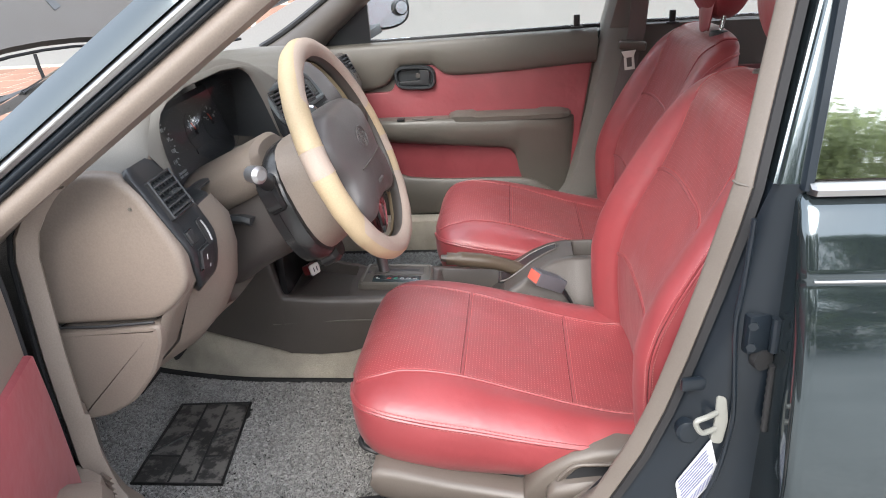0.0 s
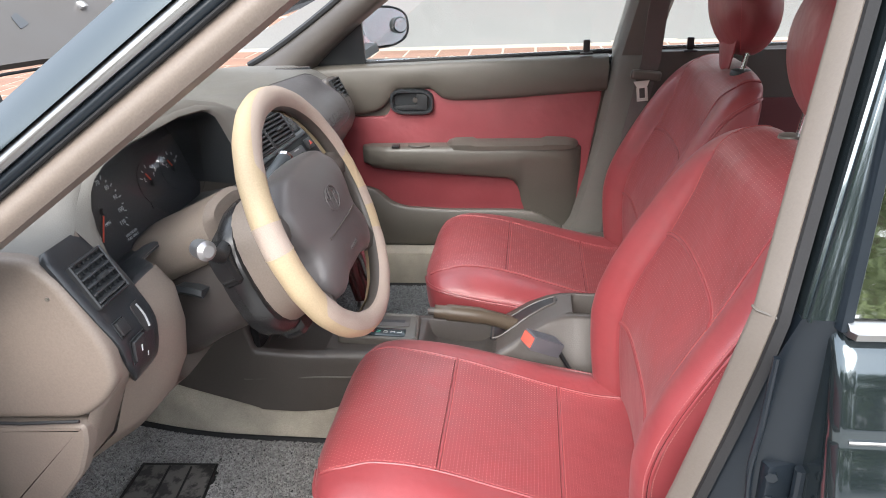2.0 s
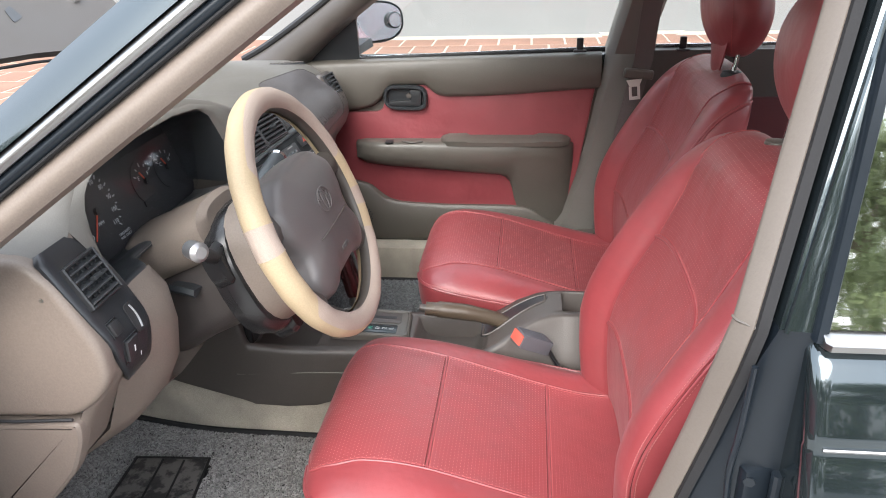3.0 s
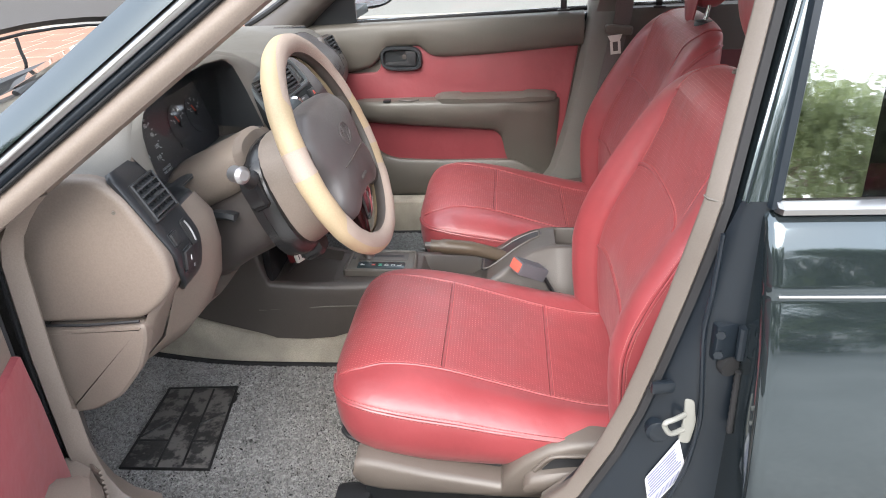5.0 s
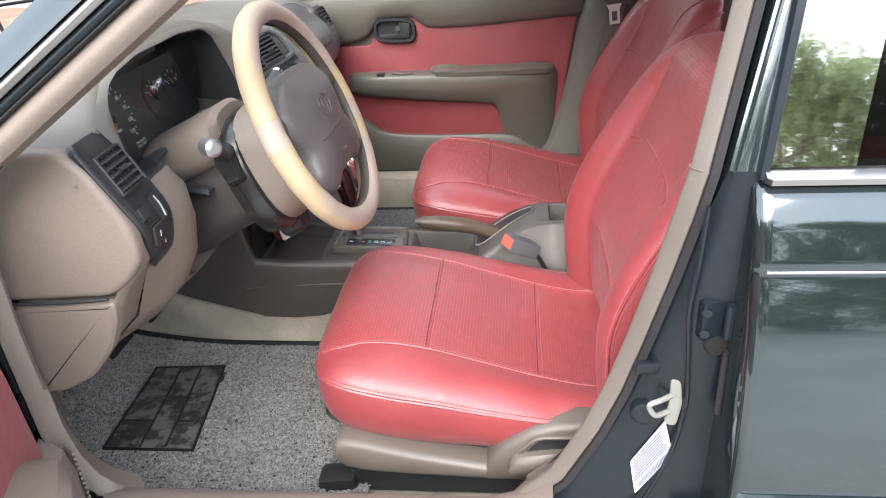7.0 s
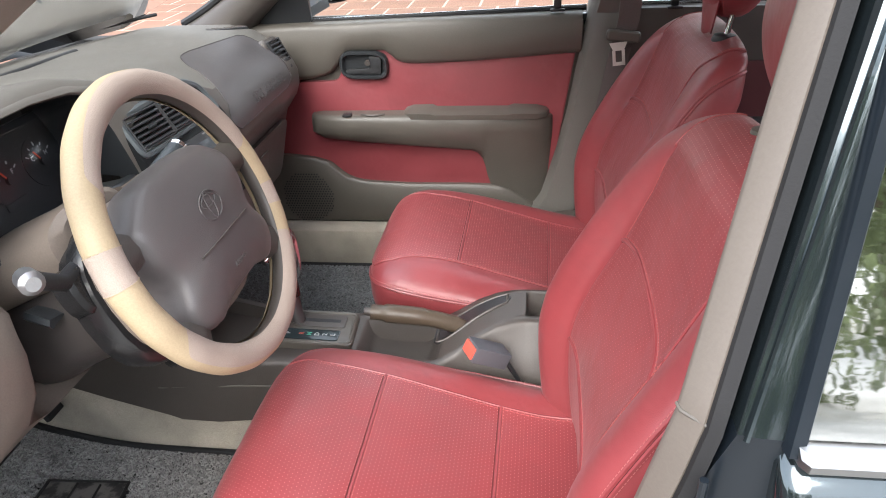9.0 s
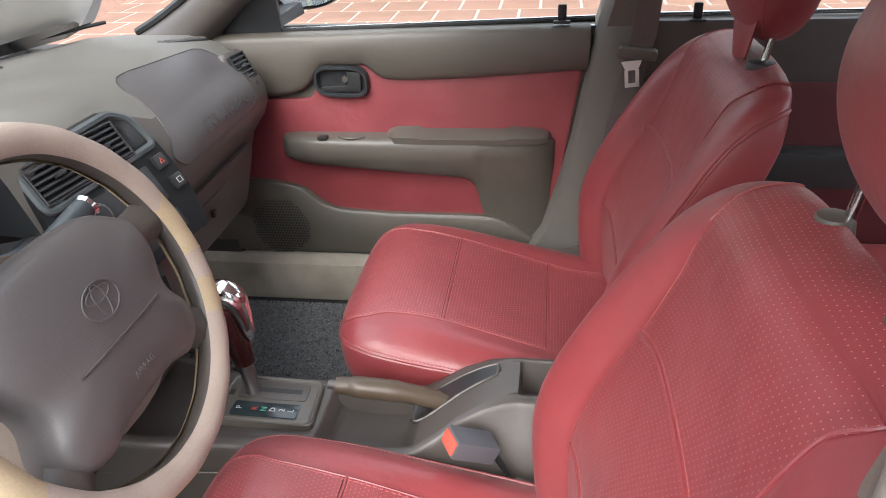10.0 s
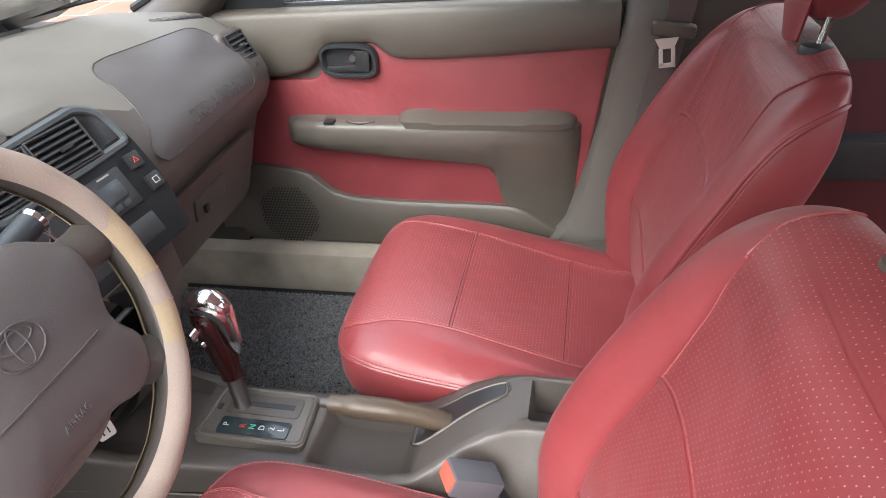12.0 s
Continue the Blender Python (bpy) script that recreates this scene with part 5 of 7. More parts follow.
bag = []
for i in range(17):
    u = 0.5 - 0.5 * math.cos(math.pi * i / 16)
    ca, cb = 1 - math.sqrt(1 - max(0, 1 - 9 * u) ** 2), 1 - math.sqrt(1 - max(0, 9 * u - 8) ** 2)
    bag.append([bagpt(1.668 + 0.385 * u + (0.085 * (v - 0.12) * (1 - u)) + 0.012 * math.sin(math.pi * v), v, 0.004 * min(1, 6 * min(u, 1 - u, v - 0.08, 0.90 - v) + 0.15)) for v in np.linspace(0.08 + 0.12 * ca + 0.12 * cb, 0.90 - 0.14 * ca - 0.14 * cb, 12)])
part("airbag_cover", loft(bag, closed=False), LIDSKIN, dash, "mauve grey passenger airbag cover", 50)
edge = [bag[0][k] for k in range(12)] + [bag[i][11] for i in range(1, 17)] + [bag[16][k] for k in range(10, -1, -1)] + [bag[i][0] for i in range(15, 0, -1)]
part("cover_gap", tube(edge, 0.0011, 6, closed=True), SHROUD, dash)
def on_lid(text, size, u0, v0):
    """Raised lettering laid on the curved airbag lid."""
    cu = bpy.data.curves.new("embossed_text", "FONT")
    cu.body, cu.size, cu.extrude, cu.align_x, cu.align_y, cu.resolution_u = text, size, 0.0008, "CENTER", "CENTER", 2
    tmp = new("embossed_text", cu)
    me_ = bpy.data.meshes.new_from_object(tmp.evaluated_get(bpy.context.evaluated_depsgraph_get()))
    bpy.data.objects.remove(tmp)
    bpy.data.curves.remove(cu)
    bm = bmesh.new()
    bm.from_mesh(me_)
    bpy.data.meshes.remove(me_)
    for q in bm.verts:
        q.co = bagpt(u0 + q.co.x, v0 + q.co.y / 0.22, 0.0042 + q.co.z)
    part("embossed_text", bm, LIDSKIN, dash, "embossed lettering", 0)


on_lid("SRS AIRBAG", 0.040, 1.905, 0.235)
SV = frame_of((-0.474, 2.086, 0.880), (0.10, 0.99, 0), (-0.45, 0, 0.9))
part("vent_bezel", slab(round_poly([(-0.040, 0.044), (0.034, 0.042), (0.046, 0.0), (0.040, -0.058), (-0.034, -0.056), (-0.046, 0.0)], 0.016), lambda u, v, d: SV @ Vector((u, v, d - 0.034)), 0.034, 0.012, 4), GREYBROWN, dash, "grey brown rounded vent bezel")
vent(dash, SV @ pose(-0.002, 0.004, 0.001), 0.052, 0.050, 5, 0)
part("vent_lever", box(-0.012, 0.012, -0.004, 0.004, 0, 0.005, 0.001, SV @ pose(0.004, -0.038, 0.001)), BLACK, dash)
dm = part("demister_grille", box(-0.052, 0.052, -0.014, 0.014, -0.010, 0.003, 0.004, frame_of((-0.592, 2.085, 0.938), (0.52, 0.86, -0.10), (-1, 0, 0.03))), BLACK, dash, "black demister grille")
for k in range(7):
    part("fin", box(-0.0015, 0.0015, -0.013, 0.013, 0.0, 0.0045, 0.0005, frame_of((-0.592, 2.085, 0.938), (0.52, 0.86, -0.10), (-1, 0, 0.03)) @ pose(-0.042 + k * 0.014, 0, 0, 0, 0, 25)), GREYBROWN, dm)
# Lid takes the same shadow-darkened colour as the face above.
gb = part("glovebox", slab(round_poly([(1.68, 0.735), (2.07, 0.732), (2.03, 0.60), (1.70, 0.60)], 0.03), lambda u, v, d: (-0.478 + 0.16 * (v - 0.735) + d, u, v), 0.010, 0.004), GREYBROWN, dash, "glovebox lid, shaded grey brown")
part("latch", slab(round_poly([(1.80, 0.700), (1.92, 0.700), (1.915, 0.655), (1.805, 0.655)], 0.006), lambda u, v, d: (-0.470 + 0.16 * (v - 0.735) + d, u, v), 0.006, 0.002), GREYBROWN, gb, "recessed latch plate")
part("lock", obox((-0.466, 1.825, 0.675), (0.008, 0.012, 0.014), (0, 0, 0), 0.002), BLACK, gb)
part("dash_slot", tube([(-0.83, 1.15, 0.957), (-0.86, 1.5, 0.951), (-0.83, 1.85, 0.947)], 0.007, 6, flat=0.4), BLACK, dash, "dark demister slot")
part("screen_edge", tube(curve_points([(-0.83, 0.90, 0.964), (-0.93, 1.2, 0.966), (-0.955, 1.5, 0.967), (-0.93, 1.8, 0.967), (-0.83, 2.12, 0.966)], 6), 0.011, 8), BLACK, car, "black windscreen edge band")

# ---- steering column and wheel ----
WC, WT = Vector((-0.2766, 1.1789, 0.8828)), 0.3936
WN = Vector((math.cos(WT), 0, math.sin(WT)))
WF = frame_of(WC, (0, 1, 0), Vector((-math.sin(WT), 0, math.cos(WT))))
col = thing("steering_column", "taupe steering column shroud with black stalks", "steering column", at=(-0.45, 1.18, 0.8))


def rring(w, h, z, off=(0, 0), k=28, e=2.6):
    return [WF @ Vector((off[0] + w * math.copysign(abs(math.cos(a)) ** (2 / e), math.cos(a)), off[1] + h * math.copysign(abs(math.sin(a)) ** (2 / e), math.sin(a)), z)) for a in [2 * math.pi * i / k for i in range(k)]]


part("hub_cover", loft([rring(0.080, 0.075, -0.026, (0, -0.022)), rring(0.092, 0.088, -0.034, (-0.003, -0.026)), rring(0.100, 0.095, -0.06, (-0.006, -0.030)), rring(0.104, 0.100, -0.095, (-0.008, -0.034))]), BEIGE, col, "beige hub back cover")
part("shroud_ring", loft([rring(0.100, 0.094, -0.090, (-0.008, -0.036)), rring(0.110, 0.101, -0.094, (-0.008, -0.038)), rring(0.115, 0.105, -0.103, (-0.008, -0.040)), rring(0.115, 0.105, -0.116, (-0.008, -0.041)), rring(0.111, 0.101, -0.119, (-0.008, -0.041)), rring(0.110, 0.100, -0.134, (-0.008, -0.042)), rring(0.096, 0.088, -0.142, (-0.008, -0.042))]), GLOSSBLACK, col, "glossy black shroud ring")
part("column_shroud", loft([rring(0.066, 0.050, -0.125, (-0.006, -0.040)), rring(0.088, 0.064, -0.135, (-0.006, -0.042)), rring(0.092, 0.068, -0.17, (-0.006, -0.046)), rring(0.088, 0.068, -0.22, (-0.006, -0.05)), rring(0.08, 0.075, -0.30, (0, -0.06))]), SHROUD, col, "dark lower column shroud")
part("upper_cover", loft([rring(0.065, 0.030, -0.122, (-0.006, 0.048)), rring(0.082, 0.042, -0.132, (-0.006, 0.044)), rring(0.086, 0.044, -0.17, (-0.006, 0.040)), rring(0.082, 0.044, -0.30, (0, 0.036))]), BEIGE, col, "beige upper column cover")
part("stalk_housing", loft([rring(0.016, 0.026, -0.098, (-0.110, 0.004)), rring(0.020, 0.030, -0.103, (-0.112, 0.004)), rring(0.020, 0.030, -0.125, (-0.112, 0.004)), rring(0.015, 0.024, -0.130, (-0.110, 0.004))]), GLOSSBLACK, col, "gloss black stalk housing")
part("lower_boss", loft([rring(0.020, 0.018, -0.092, (-0.030, -0.136)), rring(0.026, 0.022, -0.10, (-0.030, -0.138)), rring(0.026, 0.022, -0.125, (-0.030, -0.140)), rring(0.018, 0.016, -0.135, (-0.030, -0.140))]), GLOSSBLACK, col, "gloss black lower boss")
part("key_slot", obox((-0.452, 1.094, 0.768), (0.010, 0.006, 0.022), (0, 20, 0), 0.002), BLACK, col)
part("tilt_lever", loft([[(x, y, z + dz) for dz, y in ((-0.006, y0), (0.0, y0 - 0.004), (0.007, y0), (0.0, y0 + 0.03))] for x, y0, z in ((-0.47, 1.075, 0.800), (-0.44, 1.062, 0.803), (-0.425, 1.060, 0.800))]), CHARCOAL, col, "dark tilt lever")
part("stalk", tube([WF @ Vector((-0.05, 0.03, -0.115)), WF @ Vector((-0.13, 0.025, -0.105)), Vector((-0.383, 1.000, 0.898))], [0.011, 0.010, 0.011], 12), BLACK, col, "black indicator stalk")
part("stalk_tip", tube([(-0.390, 1.006, 0.897), (-0.372, 0.992, 0.899), (-0.368, 0.989, 0.8995)], [0.0125, 0.0135, 0.008], 16), SATIN, col, "satin silver stalk end")
rs0, rs1 = WF @ Vector((0.04, 0.035, -0.115)), WF @ Vector((0.195, 0.062, -0.10))
ws_ = part("stalk", tube([rs0, rs0.lerp(rs1, 0.4), rs0.lerp(rs1, 0.5), rs1], [0.010, 0.011, 0.016, 0.015], 14), mat("slate stalk plastic", (0.030, 0.037, 0.042), 0.4), col, "slate wiper stalk")
part("stalk_tip", tube([rs1, rs1 + (rs1 - rs0).normalized() * 0.006, rs1 + (rs1 - rs0).normalized() * 0.012], [0.015, 0.0165, 0.010], 16), CHROME, ws_, "bright stalk end")
SWF = frame_of(rs0.lerp(rs1, 0.78) + WN * 0.0162, rs1 - rs0, (-0.3, 0, 1))
lettering("stalk_text", "OFF\nINT\nLO", 0.007, SWF @ pose(-0.02, 0.0, 0.0, 0, 0, 0), PALE, ws_, 0.0002)

wheel = thing("steering_wheel", "steering wheel in a cream and pink fabric cover", "steering wheel", at=tuple(WC))
R0, NU, NV = 0.178, 360, 48


def rim(th, ph, r):
    c, s = math.cos(th), math.sin(th)
    rr = R0 + r * math.cos(ph)
    return WF @ Vector((rr * c, rr * s, r * math.sin(ph)))


def rim_strip(a0, a1, p0, p1, r, na, np_):
    """A piece of the cover between two angles round the wheel and two lines round the tube."""
    g = []
    for i in range(na + 1):
        a = a0 + (a1 - a0) * i / na
        lo, hi = p0(a), p1(a)
        g.append([rim(radians(a), radians(lo + (hi - lo) * k / np_), r + 0.0003 * math.sin(a * 0.36)) for k in range(np_ + 1)])
    return loft(g, closed=False)


low_line = lambda a: 44 + 12 * math.sin(3 * radians(a) + 0.5)
cv = part("cover", rim_strip(0, 360, lambda a: 200, lambda a: 505, 0.0188, 360, 36), CREAM, wheel, "cream leatherette wheel cover", 60)
part("rim", rim_strip(0, 360, lambda a: 135, lambda a: 212, 0.0158, 240, 14), GREYBROWN, wheel, "brown grey inner rim", 60)
for a0, a1 in ((12, 146), (204, 326)):
    taper = lambda a, a0=a0, a1=a1: low_line(a) + 70 * max(0.0, 1 - min(a - a0, a1 - a) / 7.0) ** 2
    part("mesh_inlay", rim_strip(a0, a1, taper, lambda a: 146, 0.0193, 160, 14), PINKMESH, cv, "pinkish beige mesh fabric inlay", 60)
for a0, a1 in ((164, 177), (340, 351)):
    part("mesh_inlay", rim_strip(a0, a1, lambda a: -62, lambda a: 146, 0.0193, 12, 24), PINKMESH, cv, "pinkish beige mesh fabric band", 60)
st_bm = []
for a in (164, 177, 340, 351):
    for k in range(17):
        ph0, ph1 = radians(-62 + k * 12.4), radians(-62 + k * 12.4 + 8)
        st_bm.append(tube([rim(radians(a), ph0, 0.0197), rim(radians(a), ph1, 0.0197)], 0.0005, 4))
stt = part("stitching", join(*st_bm), CREAM, cv, "cream stitching", 0)
stt["kind"] = "stuff"
pad = round_poly([(-0.078, 0.080), (0.0, 0.083), (0.078, 0.080), (0.128, 0.046), (0.129, 0.010), (0.106, -0.032), (0.128, -0.072), (0.113, -0.100), (0.085, -0.111), (0.050, -0.099), (-0.050, -0.099), (-0.085, -0.111), (-0.113, -0.100), (-0.128, -0.072), (-0.106, -0.032), (-0.129, 0.010), (-0.128, 0.046)], 0.018, 4)
pl = [[WF @ Vector((u * s, v * s, z)) for u, v in pad] for s, z in ((0.98, -0.035), (1.0, -0.012), (0.985, 0.0), (0.955, 0.009), (0.90, 0.015), (0.75, 0.021), (0.5, 0.025), (0.2, 0.027), (0.02, 0.0275))]
pdm = part("airbag_pad", loft(pl), MAUVE, wheel, "mauve grey airbag pad", 50)


def padz(u, v):
    s = max(abs(u) / 0.125, abs(v) / 0.09)
    return interp(s, (0, 0.2, 0.5, 0.75, 0.9, 0.955), (0.0275, 0.027, 0.025, 0.021, 0.015, 0.009))


def lineon(pts, r=0.0012):
    return tube([WF @ Vector((u, v, padz(u, v) + 0.0002)) for u, v in pts], r, 6)


part("pad_groove", lineon([(x, -0.027) for x in np.linspace(-0.07, 0.07, 15)], 0.0014), GREYBROWN, pdm, "moulded groove")
for nm, cx, cy, rx, ry in (("emblem", 0, 0.012, 0.026, 0.018), ("emblem", 0, 0.012, 0.008, 0.017), ("emblem", 0, 0.018, 0.018, 0.007)):
    part(nm, tube([WF @ Vector((cx + rx * math.cos(a), cy + ry * math.sin(a), padz(cx, cy) + 0.0004)) for a in [2 * math.pi * k / 32 for k in range(32)]], 0.0010, 6, closed=True), MAUVE, pdm, "embossed oval ring")
lettering("embossed_text", "SRS\nAIRBAG", 0.010, WF @ Matrix.Translation((0.0, -0.062, padz(0.0, -0.062) + 0.0006)), MAUVE, pdm, 0.0008, "embossed lettering")
for u0, v0, u1, v1, w0, w1 in ((0.10, 0.026, 0.170, 0.030, 0.024, 0.022), (-0.10, 0.026, -0.170, 0.030, 0.024, 0.022), (0.098, -0.080, 0.138, -0.108, 0.024, 0.026), (-0.098, -0.080, -0.138, -0.108, 0.024, 0.026)):
    d = Vector((u1 - u0, v1 - v0)).normalized()
    n = Vector((-d.y, d.x))
    lp = []
    for t in (0, 0.3, 0.6, 0.85, 1.0):
        c = Vector((u0 + (u1 - u0) * t, v0 + (v1 - v0) * t))
        w = w0 + (w1 - w0) * t + 0.010 * max(0, t - 0.6)
        zc = -0.012 + 0.010 * t
        lp.append([WF @ Vector((c.x + n.x * w * a, c.y + n.y * w * a, zc + h)) for a, h in ((-1, -0.004), (-0.7, 0.009), (0, 0.013), (0.7, 0.009), (1, -0.004), (0.6, -0.014), (-0.6, -0.014))])
    part("spoke", loft(lp), GREYBROWN, wheel, "brown grey spoke", 50)
part("back_cover", loft([rring(0.085, 0.085, -0.045, (0, -0.03)), rring(0.095, 0.09, -0.03, (0, -0.03)), rring(0.10, 0.092, -0.018, (0, -0.025))]), BEIGE, wheel, "beige back cover")

# ---- centre console ----
con = thing("centre_console", "grey brown plastic centre console", "console", at=(-0.2, 1.52, 0.3))
CY = 1.522
cs = []
# along the car: place, height of the top, near and far edge of the top, foot, recess (near edge, far edge, depth)
CONSOLE = ((-0.98, 0.68, 1.415, 1.637, 0.48, 0), (-0.80, 0.66, 1.415, 1.637, 0.44, 0), (-0.66, 0.63, 1.415, 1.637, 0.395, 0), (-0.545, 0.60, 1.415, 1.637, 0.362, 0), (-0.525, 0.50, 1.415, 1.637, 0.355, 0), (-0.52, 0.49, 1.415, 1.637, 0.352, 0.025), (-0.45, 0.482, 1.420, 1.632, 0.346, 0.025), (-0.39, 0.476, 1.430, 1.622, 0.345, 0.022), (-0.385, 0.474, 1.432, 1.620, 0.345, 0), (-0.36, 0.472, 1.438, 1.612, 0.35, 0), (-0.192, 0.474, 1.444, 1.606, 0.345, 0), (-0.186, 0.474, 1.444, 1.606, 0.345, 0.004), (-0.178, 0.474, 1.444, 1.606, 0.345, 0.030), (-0.165, 0.473, 1.444, 1.606, 0.343, 0.042), (-0.12, 0.470, 1.443, 1.607, 0.337, 0.046), (-0.07, 0.468, 1.444, 1.610, 0.332, 0.044), (-0.045, 0.468, 1.447, 1.613, 0.33, 0.030), (-0.036, 0.469, 1.449, 1.614, 0.33, 0.004), (-0.03, 0.471, 1.451, 1.615, 0.33, 0), (0.0, 0.486, 1.464, 1.620, 0.32, 0), (0.03, 0.504, 1.482, 1.624, 0.315, 0), (0.07, 0.520, 1.499, 1.626, 0.31, 0), (0.10, 0.526, 1.507, 1.626, 0.30, 0), (0.122, 0.527, 1.511, 1.626, 0.30, 0), (0.126, 0.527, 1.511, 1.626, 0.30, 0.055), (0.132, 0.527, 1.511, 1.626, 0.30, 0.06), (0.30, 0.527, 1.511, 1.626, 0.30, 0.06), (0.304, 0.527, 1.511, 1.626, 0.30, 0), (0.36, 0.52, 1.515, 1.62, 0.30, 0))
for x, zt, yl, yr, zb, dep in CONSOLE:
    foot = ease(x, (-0.98, -0.3, 0.0, 0.10, 0.36), (yl - 0.008, 1.428, 1.432, 1.436, 1.44)) if x > -0.35 else yl - 0.012
    rl, rr = (yl + 0.018, yr - 0.020) if x < 0.1 else (yl + 0.019, yr - 0.012)
    low = zt - dep
    cs.append([(x, foot, zb), (x, foot + (yl - foot) * 0.12, zb + (zt - zb) * 0.45), (x, foot + (yl - foot) * 0.55, zb + (zt - zb) * 0.80), (x, yl - 0.004, zt - 0.012), (x, yl - 0.001, zt - 0.004), (x, yl + 0.004, zt), (x, rl - 0.002, zt), (x, rl + 0.002, zt - min(dep, 0.004)), (x, rl + 0.006 + 0.2 * dep, low + 0.25 * dep), (x, rl + 0.012 + 0.35 * dep, low), (x, rr - 0.008, low), (x, rr - 0.002, zt - min(dep, 0.004)), (x, rr, zt), (x, yr - 0.006, zt), (x, yr, zt - 0.006), (x, yr + 0.002, zt - 0.03), (x, yr + 0.006, (zb + zt) / 2), (x, yr + 0.012, zb)])
part("console_body", loft(cs), GREYBROWN, con, "", 50)
part("console_line", tube([(-0.55, 1.404, 0.425), (-0.40, 1.419, 0.425), (-0.25, 1.435, 0.42)], 0.0018, 6), TAUPE, con)
# gear plate, its bezel and lit strip
GP = frame_of((-0.283, CY + 0.012, 0.476), (1, 0.0, -0.03), (0, 1, 0))
part("gear_plate", slab(round_poly([(-0.085, -0.058), (0.088, -0.058), (0.080, 0.052), (-0.080, 0.052)], 0.014), lambda u, v, d: GP @ Vector((u, v, d - 0.004)), 0.014, 0.005), TAUPE, con, "taupe gear selector plate")
part("plate_bezel", tube([GP @ Vector((u, v, 0.009)) for u, v in round_poly([(-0.078, -0.052), (0.082, -0.052), (0.075, 0.047), (-0.074, 0.047)], 0.012)], 0.004, 8, closed=True), TAUPE, con, "raised plate rim")
part("gear_slot", slab(round_poly([(-0.055, -0.004), (0.062, -0.004), (0.060, 0.038), (-0.055, 0.038)], 0.008), lambda u, v, d: GP @ Vector((u, v, d + 0.0085)), 0.003, 0.001), GREYBROWN, con)
part("slot_gap", slab([(-0.048, 0.012), (0.05, 0.012), (0.05, 0.022), (-0.048, 0.022)], lambda u, v, d: GP @ Vector((u, v, d + 0.0105)), 0.0015), BLACK, con)
strp = part("indicator_strip", slab(round_poly([(-0.052, -0.046), (0.058, -0.046), (0.058, -0.014), (-0.052, -0.014)], 0.005), lambda u, v, d: GP @ Vector((u, v, d + 0.009)), 0.003, 0.001), mat("indicator window", (0.03, 0.045, 0.05), 0.15, bump=0), con, "dark gear indicator window")
for s, u, m in (("P", -0.040, PALE), ("R", -0.014, REDPRINT), ("N", 0.001, GREENPRINT), ("D", 0.016, PALE), ("2", 0.031, PALE), ("L", 0.046, PALE)):
    lettering("letter", s, 0.0135, GP @ pose(u, -0.030, 0.0124, 0, 0, 90), m, strp, 0.0003)
part("lock_slot", slab([(-0.070, 0.0), (-0.062, 0.0), (-0.062, 0.012), (-0.070, 0.012)], lambda u, v, d: GP @ Vector((u, v, d + 0.010)), 0.001), BLACK, con)
# Solid black panel painted as the shade inside an open pocket.
part("front_pocket", box(-0.530, -0.512, 1.424, 1.628, 0.484, 0.60, 0.004), GLOSSBLACK, con, "black panel for the shaded inside of the pocket below the radio")
# open tray ahead of the gear plate, cubby behind the hand brake
slot, rim_l, rim_r = [], [], []
for k in range(25):
    u = -0.048 + 0.141 * k / 24
    rnd = 0.010 * (1 - math.sqrt(max(0.0, 1 - (1 - 8 * min(k, 24 - k) / 24) ** 2))) if min(k, 24 - k) < 3 else 0.0
    zz = ease(u, (-0.06, -0.03, 0.0, 0.03, 0.07, 0.10), (0.466, 0.471, 0.486, 0.504, 0.520, 0.526))
    lo, hi = interp(u, (-0.048, 0.0, 0.093), (1.512, 1.535, 1.578)) + rnd, interp(u, (-0.048, 0.093), (1.580, 1.606)) - rnd
    slot.append([(u, lo, zz - 0.004), (u, lo + 0.001, zz + 0.0015), (u, hi - 0.001, zz + 0.0015), (u, hi, zz - 0.004)])
    rim_l.append((u, lo, zz + 0.001)), rim_r.append((u, hi, zz + 0.001))
# No real hollow: a black plate stands in for the slot's shaded depth.
part("brake_slot", loft(slot, closed=False), BLACK, con, "hand brake slot, its shaded depth drawn as a black plate")
part("slot_rim", tube(rim_l[1:-1] + rim_r[1:-1][::-1], 0.0024, 6, closed=True), GREYBROWN, con, "raised rim of the brake slot")

usb = thing("usb_charger", "white and red twin socket phone charger", "charger", at=(-0.44, 1.42, 0.55))
part("body", obox((-0.452, 1.415, 0.556), (0.018, 0.028, 0.022), (0, -20, -25), 0.004), mat("dark red plastic", (0.12, 0.01, 0.012), 0.35), usb)
UF = frame_of((-0.440, 1.406, 0.560), (0.55, 0.8, 0.1), (-0.2, 0.0, 1))
part("face", slab(round_poly([(-0.012, -0.012), (0.012, -0.012), (0.012, 0.012), (-0.012, 0.012)], 0.005), lambda u, v, d: UF @ Vector((u, v, d)), 0.005, 0.0015), WHITE, usb, "white charger face")
for u in (-0.004, 0.004):
    part("socket", box(-0.0010, 0.0010, -0.005, 0.005, 0.004, 0.0056, 0, UF @ pose(u, 0, 0)), BLACK, usb)

